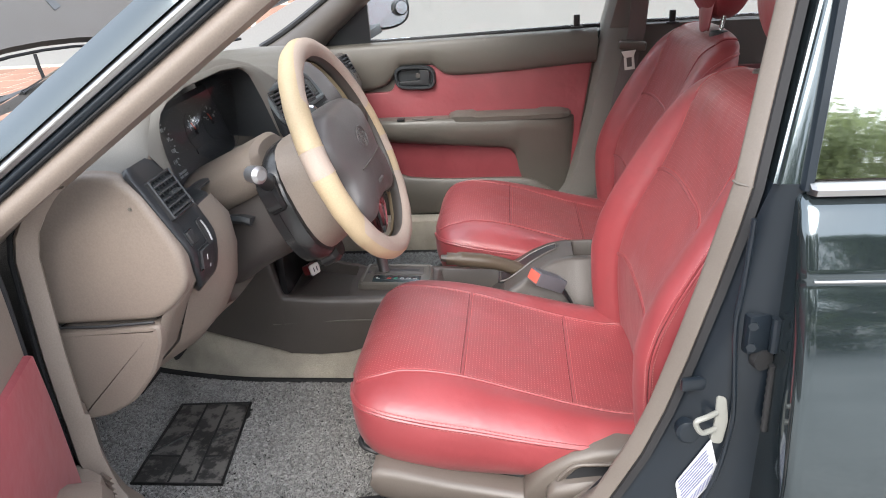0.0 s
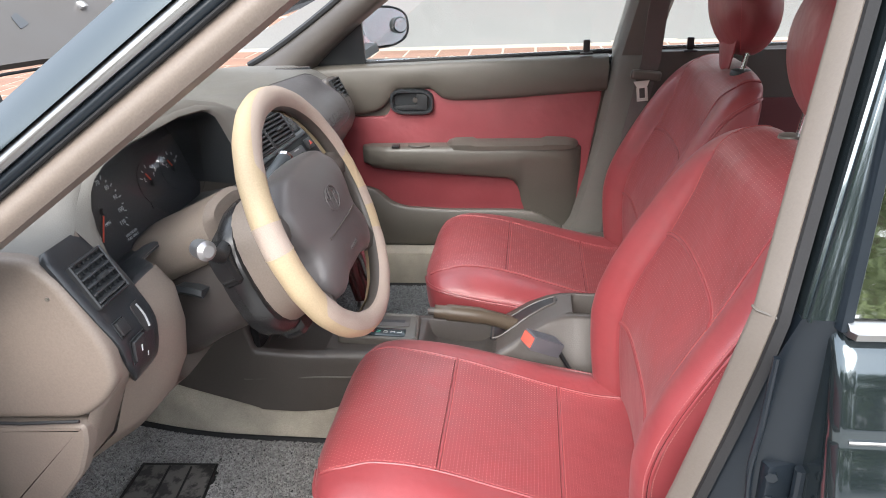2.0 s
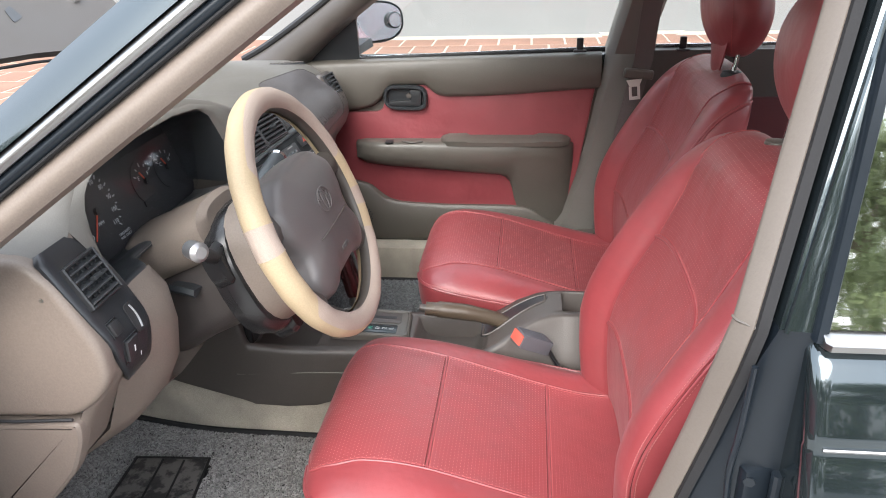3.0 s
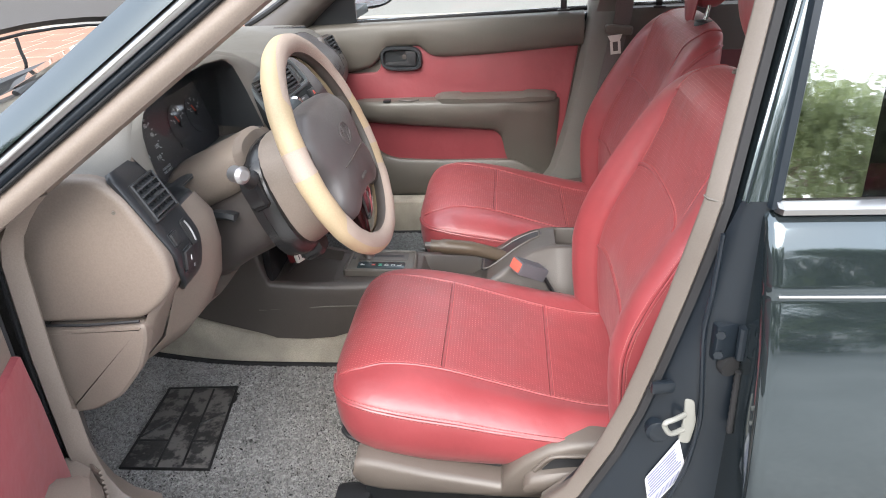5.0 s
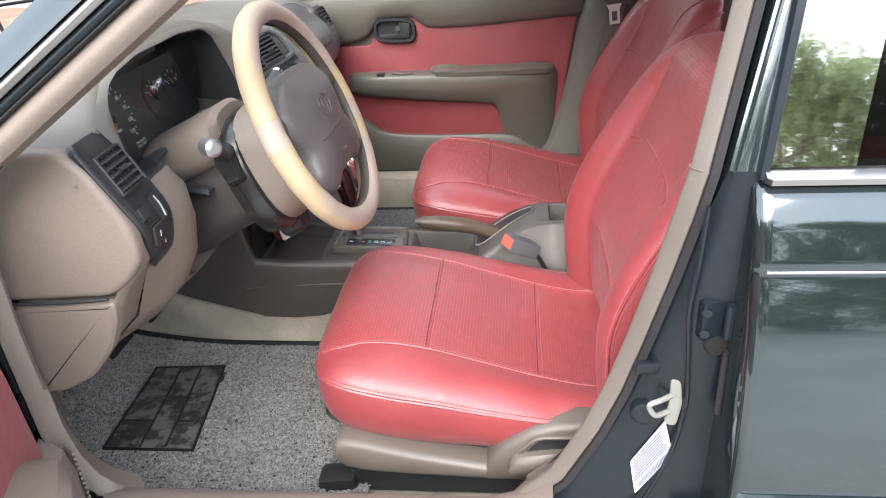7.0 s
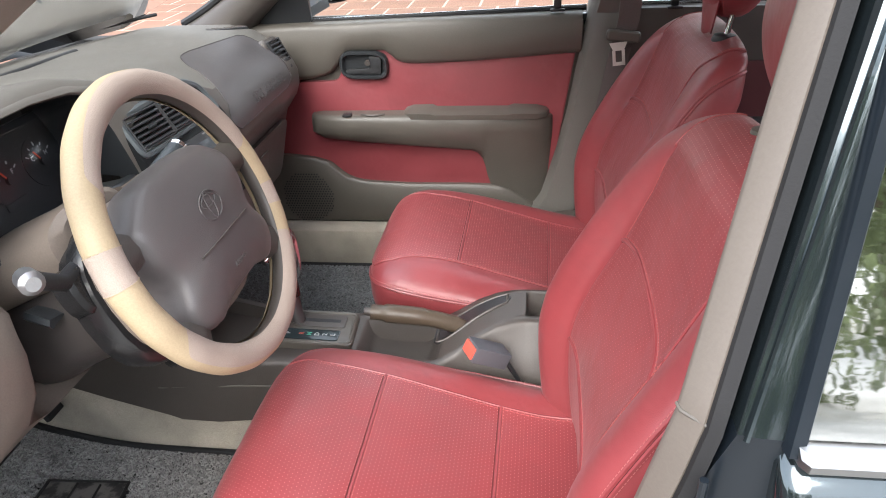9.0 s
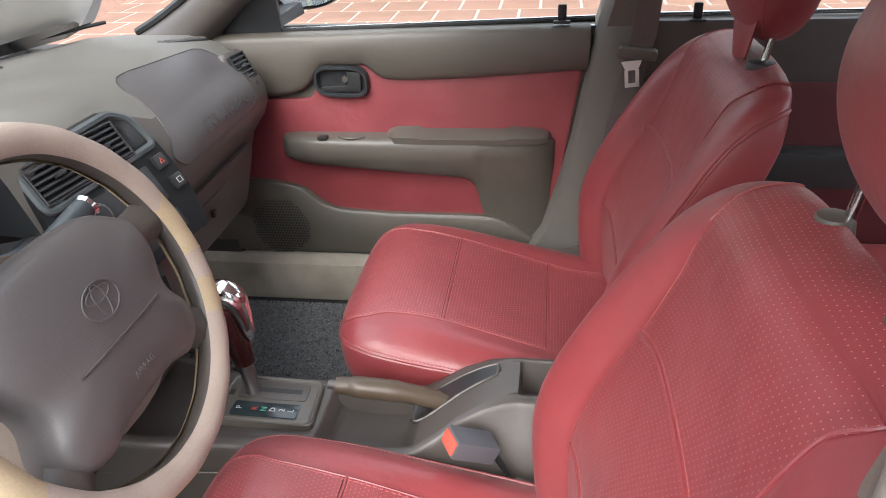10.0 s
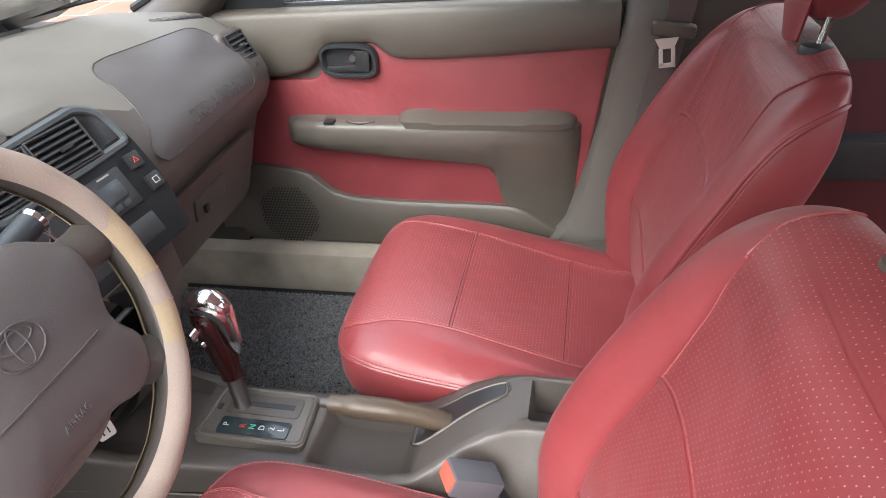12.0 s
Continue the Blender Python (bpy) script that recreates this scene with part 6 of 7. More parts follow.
# gear lever: steel shaft, dark wood grip, chrome top and button
gv = thing("gear_lever", "chrome topped dark wood automatic gear lever", "gear lever", at=(-0.335, 1.55, 0.48))
g0, g1 = Vector((-0.314, 1.547, 0.478)), Vector((-0.325, 1.554, 0.550))
part("shaft", tube([g0, g0.lerp(g1, 0.3), g0.lerp(g1, 0.5), g1], [0.014, 0.012, 0.0125, 0.0115], 16), STEEL, gv, "worn steel shaft")
part("grip", tube(curve_points([(-0.323, 1.553, 0.540), (-0.329, 1.555, 0.572), (-0.338, 1.556, 0.612), (-0.343, 1.556, 0.648), (-0.340, 1.556, 0.668)], 4), [0.0165, 0.0172, 0.018, 0.0185, 0.019, 0.0195, 0.020, 0.0205, 0.021, 0.0215, 0.022, 0.022, 0.022, 0.021, 0.019, 0.016, 0.010], 18), WOODRED, gv, "dark red wood grip")
part("cap", tube(curve_points([(-0.309, 1.560, 0.580), (-0.310, 1.560, 0.602), (-0.314, 1.559, 0.632), (-0.322, 1.558, 0.660), (-0.338, 1.557, 0.672), (-0.356, 1.556, 0.664), (-0.368, 1.555, 0.652)], 4), [0.003, 0.006, 0.008, 0.010, 0.0115, 0.0125, 0.0135, 0.0145, 0.0155, 0.0165, 0.018, 0.0195, 0.021, 0.0215, 0.0220, 0.0222, 0.0222, 0.022, 0.021, 0.020, 0.018, 0.015, 0.011, 0.007, 0.003], 18), CHROME, gv, "chrome lever top, its plating worn")
part("button", tube([(-0.352, 1.545, 0.634), (-0.358, 1.530, 0.627), (-0.359, 1.528, 0.6265)], [0.0095, 0.0095, 0.0075], 18), CHROME, gv, "chrome push button")
part("screw", tube([(-0.345, 1.540, 0.612), (-0.347, 1.534, 0.610), (-0.3475, 1.533, 0.6095)], [0.0065, 0.006, 0.003], 14), CHROME, gv, "round chrome screw head")

hb = thing("hand_brake", "taupe plastic hand brake lever", "hand brake", at=(-0.05, 1.54, 0.48))
part("lever", tube(curve_points([(-0.165, 1.530, 0.524), (-0.12, 1.533, 0.519), (-0.06, 1.540, 0.508), (0.0, 1.552, 0.484), (0.06, 1.563, 0.452)], 6), [0.0145] * 4 + [0.0175] * 8 + [0.016] * 6 + [0.014] * 7, 16), mat("brown lever grip", (0.088, 0.066, 0.046), 0.4, grain=0.08, stain=0.12), hb)
part("release_button", tube([(-0.164, 1.530, 0.524), (-0.178, 1.529, 0.526)], [0.0085, 0.0075], 14), GREYBROWN, hb, "worn release button")

bk = thing("belt_buckle", "grey belt buckle with an orange release button", "belt buckle", at=(0.05, 1.43, 0.45))
BF = frame_of((0.055, 1.424, 0.518), (-0.46, 0.89, 0.0), (-0.78, -0.40, 0.48))
part("body", box(-0.021, 0.021, -0.042, 0.030, -0.015, 0.015, 0.004, BF), mat("slate plastic", (0.10, 0.105, 0.12), 0.45), bk, "slate grey buckle body")
part("button", box(-0.018, 0.018, 0.020, 0.033, -0.011, 0.011, 0.002, BF), ORANGE, bk, "orange release button")
part("stem", tube([BF @ Vector((0, -0.04, 0)), (0.12, 1.435, 0.44)], [0.012, 0.01], 8, flat=0.4), BLACK, bk)
part("anchor", obox((0.135, 1.425, 0.435), (0.04, 0.02, 0.03), (0, 30, 10), 0.006), GREYBROWN, bk)
part("bolt", tube([(0.16, 1.415, 0.432), (0.163, 1.405, 0.433)], 0.010, 10), STEEL, bk)
bk2 = thing("belt_buckle", "taupe belt buckle beside the passenger seat", "belt buckle", at=(0.07, 1.63, 0.45))
part("body", obox((0.075, 1.632, 0.496), (0.014, 0.010, 0.028), (0, -25, 0), 0.004), TAUPE, bk2)


# ---- seats ----
def sell(a, w, h1, h2, e=2.8):
    c, s = math.cos(a), math.sin(a)
    return w * math.copysign(abs(c) ** (2 / e), c), (h1 if s > 0 else h2) * math.copysign(abs(s) ** (2 / e), s)


NJ = 64


def cushion_point(x, j):
    """Cushion skin at a place along the seat (x) and round its section (j of NJ), seat centre at y = 0."""
    w = ease(x, (-0.296, -0.292, -0.284, -0.270, -0.245, -0.20, -0.1, 0.05, 0.2, 0.24), (0.02, 0.10, 0.165, 0.205, 0.230, 0.242, 0.246, 0.246, 0.238, 0.23))
    zt = ease(x, (-0.296, -0.292, -0.284, -0.270, -0.245, -0.21, -0.17, -0.10, 0.0, 0.09, 0.17, 0.24), (0.495, 0.510, 0.524, 0.538, 0.549, 0.554, 0.551, 0.537, 0.504, 0.474, 0.455, 0.45))
    zs = ease(x, (-0.296, -0.25, -0.20, -0.09, 0.02, 0.16, 0.24), (0.490, 0.500, 0.494, 0.478, 0.458, 0.440, 0.43))
    zb = ease(x, (-0.296, -0.284, -0.25, -0.2, -0.1, 0.24), (0.470, 0.43, 0.38, 0.358, 0.345, 0.35))
    a = 2 * math.pi * j / NJ
    y, dz = sell(a, w, zt - zs, zs - zb, 2.9)
    if dz > 0:
        b = math.exp(-((abs(y) / w - 0.80) / 0.16) ** 2)
        dz += b * ease(x, (-0.25, -0.1, 0.05, 0.2), (0.0, 0.006, 0.016, 0.020)) - 0.004 * math.exp(-(y / 0.09) ** 2)
    return Vector((x, y, zs + dz))


XS = [-0.296, -0.2955, -0.294, -0.291, -0.286, -0.279, -0.270, -0.258, -0.245, -0.23, -0.21, -0.19, -0.165, -0.14, -0.12, -0.10, -0.07, -0.04, -0.01, 0.02, 0.05, 0.07, 0.088, 0.11, 0.14, 0.17, 0.20, 0.24]


# half of the backrest's level section, from the middle of its front round to the middle of its rear:
# share of the half width, and how far behind the bolster's crown
SECTION_Y = (0.0, 0.28, 0.50, 0.64, 0.70, 0.77, 0.84, 0.93, 0.985, 1.0, 0.99, 0.95, 0.82, 0.5, 0.0)
SECTION_X = (0.056, 0.056, 0.053, 0.046, 0.025, 0.007, 0.0, 0.012, 0.040, 0.07, 0.105, 0.135, 0.152, 0.160, 0.163)
# the door side of each seat is worn flatter
SECTION_WORN = (0.056, 0.056, 0.053, 0.046, 0.036, 0.028, 0.025, 0.030, 0.045, 0.072, 0.105, 0.135, 0.152, 0.160, 0.163)
SECTION_P = tuple(range(15))
HALF = 32 / 14


def back_point(z, j):
    """Backrest skin at a height and round its level section: recessed middle, raised bolsters, upright sides."""
    xf = ease(z, (0.40, 0.45, 0.50, 0.55, 0.60, 0.65, 0.70, 0.75, 0.80, 0.85, 0.89, 0.92, 0.94, 0.95, 0.96, 0.966, 0.968), (0.163, 0.157, 0.151, 0.147, 0.146, 0.154, 0.172, 0.197, 0.225, 0.256, 0.284, 0.310, 0.334, 0.350, 0.372, 0.392, 0.405))
    w = ease(z, (0.42, 0.50, 0.60, 0.70, 0.80, 0.86, 0.90, 0.925, 0.942, 0.952, 0.960, 0.966, 0.968), (0.236, 0.241, 0.246, 0.249, 0.247, 0.243, 0.236, 0.226, 0.213, 0.197, 0.168, 0.11, 0.02))
    rec = ease(z, (0.42, 0.78, 0.86, 0.91, 0.945, 0.968), (1.0, 1.0, 0.70, 0.30, 0.0, 0.0))
    dep = ease(z, (0.42, 0.80, 0.87, 0.91, 0.935, 0.95, 0.96, 0.966, 0.968), (0.95, 0.95, 0.84, 0.68, 0.52, 0.39, 0.24, 0.11, 0.03))
    d = (j - 16 + 32) % 64 - 32
    p = abs(d) / HALF
    y = w * ease(p, SECTION_P, SECTION_Y) * (1 if d < 0 else -1)
    o = ease(p, SECTION_P, SECTION_X if d < 0 else SECTION_WORN)
    crown = 0.0 if d < 0 else 0.025
    share = min(1.0, p / 3.0)
    front = (o - crown * share) * rec + crown * share * dep
    return Vector((xf + (front if p < 6 else o * dep), y, z))


ZS = [0.42 + 0.012 * k for k in range(36)] + [0.852 + 0.006 * k for k in range(13)] + [0.928 + 0.003 * k for k in range(9)] + [0.954, 0.9565, 0.959, 0.961, 0.963, 0.9645, 0.966, 0.967, 0.968]


def contour(z):
    """The backrest's level section at a height: half width, and its front and rear on either side at given places."""
    out = []
    for sg in (-1, 1):
        pts = [back_point(z, 16 + sg * HALF * p) for p in [0.5 * k for k in range(29)]]
        fr, re_ = pts[:19], pts[18:][::-1]
        out.append(([abs(p.y) for p in fr], [p.x for p in fr], [abs(p.y) for p in re_], [p.x for p in re_]))
    return out


CROWN = [(z, contour(z)) for z in [0.968 - 0.0012 * k for k in range(30)]]


def crown_height(x, y):
    """Height of the backrest's rounded top over a place."""
    last = None
    for z, two in CROWN:
        fy, fx, ry, rx = two[0] if y > 0 else two[1]
        inside = min(fy[-1] - abs(y), x - interp(abs(y), fy, fx), interp(abs(y), ry, rx) - x)
        if inside >= 0:
            return z if last is None else z + (last[0] - z) * inside / (inside - last[1])
        last = (z, inside)
    return CROWN[-1][0]


def crown_reach(y, z=0.953):
    """Front and rear of the rounded top at a place across it."""
    two = min(CROWN, key=lambda c: abs(c[0] - z))[1]
    fy, fx, ry, rx = two[0] if y > 0 else two[1]
    return interp(abs(y), fy, fx), interp(abs(y), ry, rx)


def cushion_width(x):
    return ease(x, (-0.296, -0.292, -0.284, -0.270, -0.245, -0.20, -0.1, 0.05, 0.2, 0.24), (0.02, 0.10, 0.165, 0.205, 0.230, 0.242, 0.246, 0.246, 0.238, 0.23))


def cj(x):
    """Where the cushion's two long seams lie round its section."""
    y = ease(x, (-0.292, -0.282, -0.268, -0.235, -0.19, -0.10, 0.2), (0.092, 0.135, 0.168, 0.168, 0.158, 0.153, 0.153))
    j = math.acos(min(0.98, y / cushion_width(x)) ** 1.45) * 32 / math.pi
    return j, 32 - j


def bj(z):
    """Where the backrest's two long seams lie, swinging outwards at the top."""
    p = HALF * ease(z, (0.46, 0.86, 0.90, 0.925, 0.94, 0.95), (3.0, 3.0, 3.25, 3.8, 4.8, 6.0))
    return 16 - p, 16 + p


def cross_seam(z, j):
    """The bowed seams across the backrest."""
    return z + 0.012 * (1 - ((j - 16) / 6.86) ** 2)


HEADX = 0.402


def head_point(t, j):
    """Headrest skin: t from its bottom (0) to its top (1)."""
    s = math.sin(math.pi * min(max(t, 0.0), 1.0))
    w = 0.148 * s ** 0.42 * (1 - 0.12 * t)
    d = 0.068 * s ** 0.45
    a = 2 * math.pi * j / NJ
    y, dx = sell(a, max(w, 0.002), max(d, 0.002) * 0.9, max(d, 0.002), 2.4)
    return Vector((HEADX - 0.012 * t - dx, y, 0.985 + 0.215 * t))


def dashes(pts, off, step=0.0046, r=0.00075):
    """Short stitches along a line on a skin, raised by off (a vector each)."""
    bms = bmesh.new()
    acc = 0.0
    out = []
    for i in range(len(pts) - 1):
        a, b = pts[i] + off[i], pts[i + 1] + off[i + 1]
        n = max(1, int((b - a).length / step))
        for k in range(n):
            p, q = a.lerp(b, (k + 0.15) / n), a.lerp(b, (k + 0.75) / n)
            out.append((p, q))
    for p, q in out:
        d = (q - p).normalized()
        s = d.cross(Vector((0.3, 0.2, 1))).normalized() * r
        u = d.cross(s.normalized()) * r
        ring0 = [bms.verts.new(p + v) for v in (s, u, -s, -u)]
        ring1 = [bms.verts.new(q + v) for v in (s, u, -s, -u)]
        for k in range(4):
            bms.faces.new((ring0[k], ring0[(k + 1) % 4], ring1[(k + 1) % 4], ring1[k]))
        bms.faces.new(ring0), bms.faces.new(ring1[::-1])
    bmesh.ops.recalc_face_normals(bms, faces=bms.faces)
    return bms


def outward(fn, t, j, amount):
    """The skin's outward normal at a point, times amount."""
    e = 0.002
    a, b = fn(t + e, j) - fn(t - e, j), fn(t, j + 0.3) - fn(t, j - 0.3)
    n = a.cross(b).normalized()
    c = fn(t, NJ * 0.25) * 0.5 + fn(t, NJ * 0.75) * 0.5
    if n.dot(fn(t, j) - c) < 0:
        n = -n
    return n * amount


def seat(name, at, near, label):
    """A front seat in red leather covers. near: -1 or 1, the side of its plastic trim."""
    ox, oy = at
    s = thing(name, label, "car seat", "front seats", at=(ox, oy, 0.27))

    def put(p):
        return p + Vector((ox, oy, 0))

    def skin(fn, ts, js, nm, m, parent, closed=False, lb=""):
        g = [[fn(t, j) for j in js] for t in ts]
        if fn is back_point:
            uv = [[(p.y, p.z * 1.08) for p in r] for r in g]
        else:
            uv = [[(p.y, p.x * 1.06) for p in r] for r in g]
        return part(nm, loft([[put(p) for p in r] for r in g], closed, closed, uv), m, parent, lb, 70)

    cu = skin(cushion_point, XS, range(NJ), "cushion", LEATHER, s, True, "red leather seat cushion")
    ba = skin(back_point, ZS, [0.5 * k for k in range(2 * NJ)], "backrest", LEATHER, s, True, "red leather backrest")

    def raised(fn, amount):
        return lambda t, j: fn(t, j) + outward(fn, t, j, amount)
    skin_c = lambda t, j: cushion_point(t, j) + Vector((0, 0, 0.0012))
    skin_b = lambda t, j: back_point(t, j) + Vector((-0.0012, 0, 0.0004))

    def patch(base, lo, hi, n, parent):
        """A perforated panel between two cross seams; lo and hi give the seam's place for j."""
        g = []
        for k in range(n + 1):
            t0 = lo(16) + (hi(16) - lo(16)) * k / n
            a, b = cj(t0) if base is cushion_point else bj(t0)
            r = []
            for j in fine(a, b, 24):
                t = lo(j) + (hi(j) - lo(j)) * k / n
                r.append(base(t, j) + outward(base, t, j, 0.0016))
            g.append(r)
        mid = len(g[0]) // 2
        uv, run = [], 0.0
        for k, r in enumerate(g):
            run += (r[mid] - g[k - 1][mid]).length if k else lo(16)
            across = [0.0]
            for i in range(1, len(r)):
                across.append(across[-1] + (r[i] - r[i - 1]).length)
            uv.append([(c - across[mid], run) for c in across])
        return part("centre_panel", loft([[put(p) for p in r] for r in g], False, False, uv), PERFORATED, parent, "perforated red leather panel", 70)
    flat = lambda t: (lambda j: t)
    bow = lambda z: (lambda j: cross_seam(z, j))
    patch(cushion_point, flat(-0.288), flat(-0.101), 26, cu)
    patch(cushion_point, flat(-0.097), flat(0.084), 14, cu)
    patch(cushion_point, flat(0.088), flat(0.215), 10, cu)
    patch(back_point, flat(0.46), bow(0.610), 12, ba)
    patch(back_point, bow(0.614), bow(0.780), 14, ba)
    patch(back_point, bow(0.784), flat(0.950), 44, ba)

    # the perforated panel goes on over the top
    g, uv = [], []
    half = 0.86 * min(side_[0][-1] for side_ in min(CROWN, key=lambda c: abs(c[0] - 0.953))[1])
    for k in range(25):
        ys = [half * (i / 15 - 1) for i in range(31)]
        ends = [crown_reach(y) for y in ys]
        xs = [f + (r - f) * (0.01 + 0.93 * k / 24) for f, r in ends]
        g.append([put(Vector((x, y, crown_height(x, y) + 0.0014))) for x, y in zip(xs, ys)])
        uv.append([(-y, 1.14 + x) for x, y in zip(xs, ys)])
    part("top_panel", loft(g, False, False, uv), PERFORATED, ba, "perforated red leather over the top", 70)
    for k, edge in ((0, -1), (1, 0)):
        run = [put(back_point(0.950, bj(0.950)[k]))] + [r[edge] for r in g[1:]]
        part("welt", tube(run, 0.0017, 6), LEATHER, ba)
        o = part("stitching", dashes([p + Vector((0, 0.004 * (1 if edge == 0 else -1), 0.0006)) for p in run], [Vector((0, 0, 0.0014))] * len(run)), REDTHREAD, ba, "fine stitching", 0)
        o["kind"] = "stuff"

    # welts: lines sewn on the skins
    def welt(fn, path, parent, r=0.0028, up=0.0012):
        part("welt", tube([put(fn(t, j) + outward(fn, t, j, up)) for t, j in path], r, 6), LEATHER, parent)

    def stitch(fn, path, parent, up=0.0008, m=REDTHREAD):
        o = part("stitching", dashes([put(fn(t, j)) for t, j in path], [outward(fn, t, j, up) for t, j in path]), m, parent, "fine stitching", 0)
        o["kind"] = "stuff"
    zt = fine(0.46, 0.88, 30) + fine(0.884, 0.950, 44)
    for k, sg in ((0, 0.28), (1, -0.28)):
        welt(cushion_point, [(t, cj(t)[k]) for t in fine(-0.288, 0.215, 60)], cu, 0.0017, 0.0010)
        stitch(cushion_point, [(t, cj(t)[k] + sg) for t in fine(-0.286, 0.21, 60)], cu, 0.0014)
        welt(back_point, [(t, bj(t)[k]) for t in zt], ba, 0.0017, 0.0010)
        stitch(back_point, [(t, bj(t)[k] + sg) for t in zt], ba, 0.0014)
    for xx in (-0.099, 0.086):
        js = fine(cj(xx)[0], cj(xx)[1], 30)
        welt(cushion_point, [(xx + 0.002, j) for j in js], cu, 0.0028, 0.0008)
        part("groove_shade", tube([put(cushion_point(xx - 0.0016, j) + outward(cushion_point, xx, j, 0.0009)) for j in js], 0.0008, 5), SEAMSHADE, cu)
        stitch(cushion_point, [(xx + 0.006, j) for j in js], cu, 0.0014)
    for zz in (0.612, 0.782):
        js = fine(bj(zz)[0], bj(zz)[1], 30)
        welt(back_point, [(cross_seam(zz, j) + 0.001, j) for j in js], ba, 0.0034, 0.0010)
        part("groove_shade", tube([put(back_point(cross_seam(zz, j) - 0.0024, j) + outward(back_point, zz, j, 0.0009)) for j in js], 0.0008, 5), SEAMSHADE, ba)
        stitch(back_point, [(cross_seam(zz, j) + 0.006, j) for j in js], ba, 0.0014)
    # double seams along both sides: two rolled edges with a dark bar for the groove's shade and a row of stitches on
    # each
    cseam = lambda t: ease(t, (-0.288, -0.25, -0.13, 0.19), (28.0, 29.6, 30.6, 30.0))
    side = lambda t: 16 + HALF * ease(t, (0.46, 0.85, 0.885, 0.908, 0.922, 0.931, 0.935), (7.9, 7.9, 8.1, 8.6, 9.4, 10.3, 11.0))
    for sg in (0, 1):
        wj = (lambda j: 32 - j) if sg else (lambda j: j)
        for fn, line, ts, owner in ((cushion_point, cseam, fine(-0.288, 0.19, 70), cu), (back_point, side, fine(0.46, 0.88, 30) + fine(0.884, 0.935, 50), ba)):
            part("groove_shade", tube([put(fn(t, wj(line(t))) + outward(fn, t, wj(line(t)), 0.0004)) for t in ts], 0.0018, 6), SEAMSHADE, owner)
            for o in (-0.32, 0.32):
                welt(fn, [(t, wj(line(t) + o)) for t in ts], owner, 0.0030, 0.0004)
                stitch(fn, [(t, wj(line(t) + o * 1.9)) for t in ts], owner, 0.0016, THREAD)

    # headrest with its cover flap, posts and guides
    back = Vector((0.040 if near < 0 else 0.0, 0, 0))
    rest = lambda t, j: head_point(t, j) + back
    hd_ = skin(rest, fine(0.0, 1.0, 24), range(NJ), "headrest", LEATHER, s, True, "red leather headrest cover")
    stitch(rest, [(t, 5) for t in fine(0.08, 0.92, 30)], hd_)
    stitch(rest, [(t, 27) for t in fine(0.08, 0.92, 30)], hd_)
    if near > 0:
        fl = []
        for k in range(9):
            t = k / 8
            fl.append([put(Vector((0.366 - 0.002 * t - 0.004 * math.cos(y * 40), -0.025 + y * (1 - 0.5 * t), 1.04 - 0.075 * t + 0.003 * math.sin(y * 70)))) for y in np.linspace(-0.08, 0.08, 13)])
        fb = loft(fl, closed=False)
        bmesh.ops.solidify(fb, geom=fb.faces[:], thickness=0.003)
        part("cover_flap", fb, LEATHER, hd_, "loose red cover flap")
    for y in (-0.080, 0.080):
        p0, p1 = put(Vector((0.414 if near < 0 else 0.388, y, 0.950))), put(Vector((0.424 if near < 0 else 0.408, y * 0.85, 1.06)))
        part("post", tube([p0, p1], 0.0055, 12), CHROME, s, "chrome headrest post")
        if near > 0 and y > 0:
            continue
        gx = 0.404 if near < 0 else 0.388
        gd = Vector((gx, y, crown_height(gx, y) - 0.002))
        part("post_guide", tube([put(gd + Vector((0.002, 0, -0.016))), put(gd + Vector((0.0, 0, 0.001))), put(gd + Vector((0.0, 0, 0.006))), put(gd + Vector((0.0, 0, 0.008)))], [0.023, 0.0225, 0.019, 0.007] if near > 0 else [0.018, 0.0175, 0.015, 0.007], 28), TAUPE if near < 0 else CHARCOAL, s, "plastic post guide")

    # base: plastic side trim with lever, recliner, rails
    yn = near
    tp = []
    for x, zt, zb in ((-0.245, 0.405, 0.392), (-0.241, 0.420, 0.378), (-0.23, 0.425, 0.366), (-0.20, 0.420, 0.358), (-0.119, 0.400, 0.352), (-0.003, 0.378, 0.347), (0.001, 0.379, 0.347), (0.004, 0.392, 0.346), (0.02, 0.412, 0.346), (0.039, 0.431, 0.346), (0.076, 0.455, 0.346), (0.11, 0.464, 0.347), (0.15, 0.468, 0.350), (0.20, 0.462, 0.36), (0.22, 0.45, 0.37)):
        r = min(0.012, (zt - zb) * 0.4)
        tp.append([put(Vector((x, yn * d, z))) for d, z in ((0.205, zb), (0.246, zb), (0.256, zb + r * 0.4), (0.260, zb + r), (0.260, zt - r), (0.256, zt - r * 0.3), (0.247, zt), (0.215, zt))])
    tm = part("side_trim", loft(tp), SEATTRIM, s, "shaded beige plastic seat side trim", 45)
    part("lever_recess", slab(round_poly([(0.062, 0.412), (0.085, 0.438), (0.165, 0.440), (0.165, 0.372), (0.150, 0.368)], 0.010), lambda u, v, d: put(Vector((u, yn * (0.2602 + d), v))), 0.0012), BLACK, tm, "dark lever recess")
    part("recess_rim", tube([put(Vector((u, yn * 0.262, v))) for u, v in round_poly([(0.048, 0.408), (0.080, 0.444), (0.168, 0.446), (0.172, 0.366)], 0.014)], 0.0035, 8, closed=True), SEATTRIM, tm)
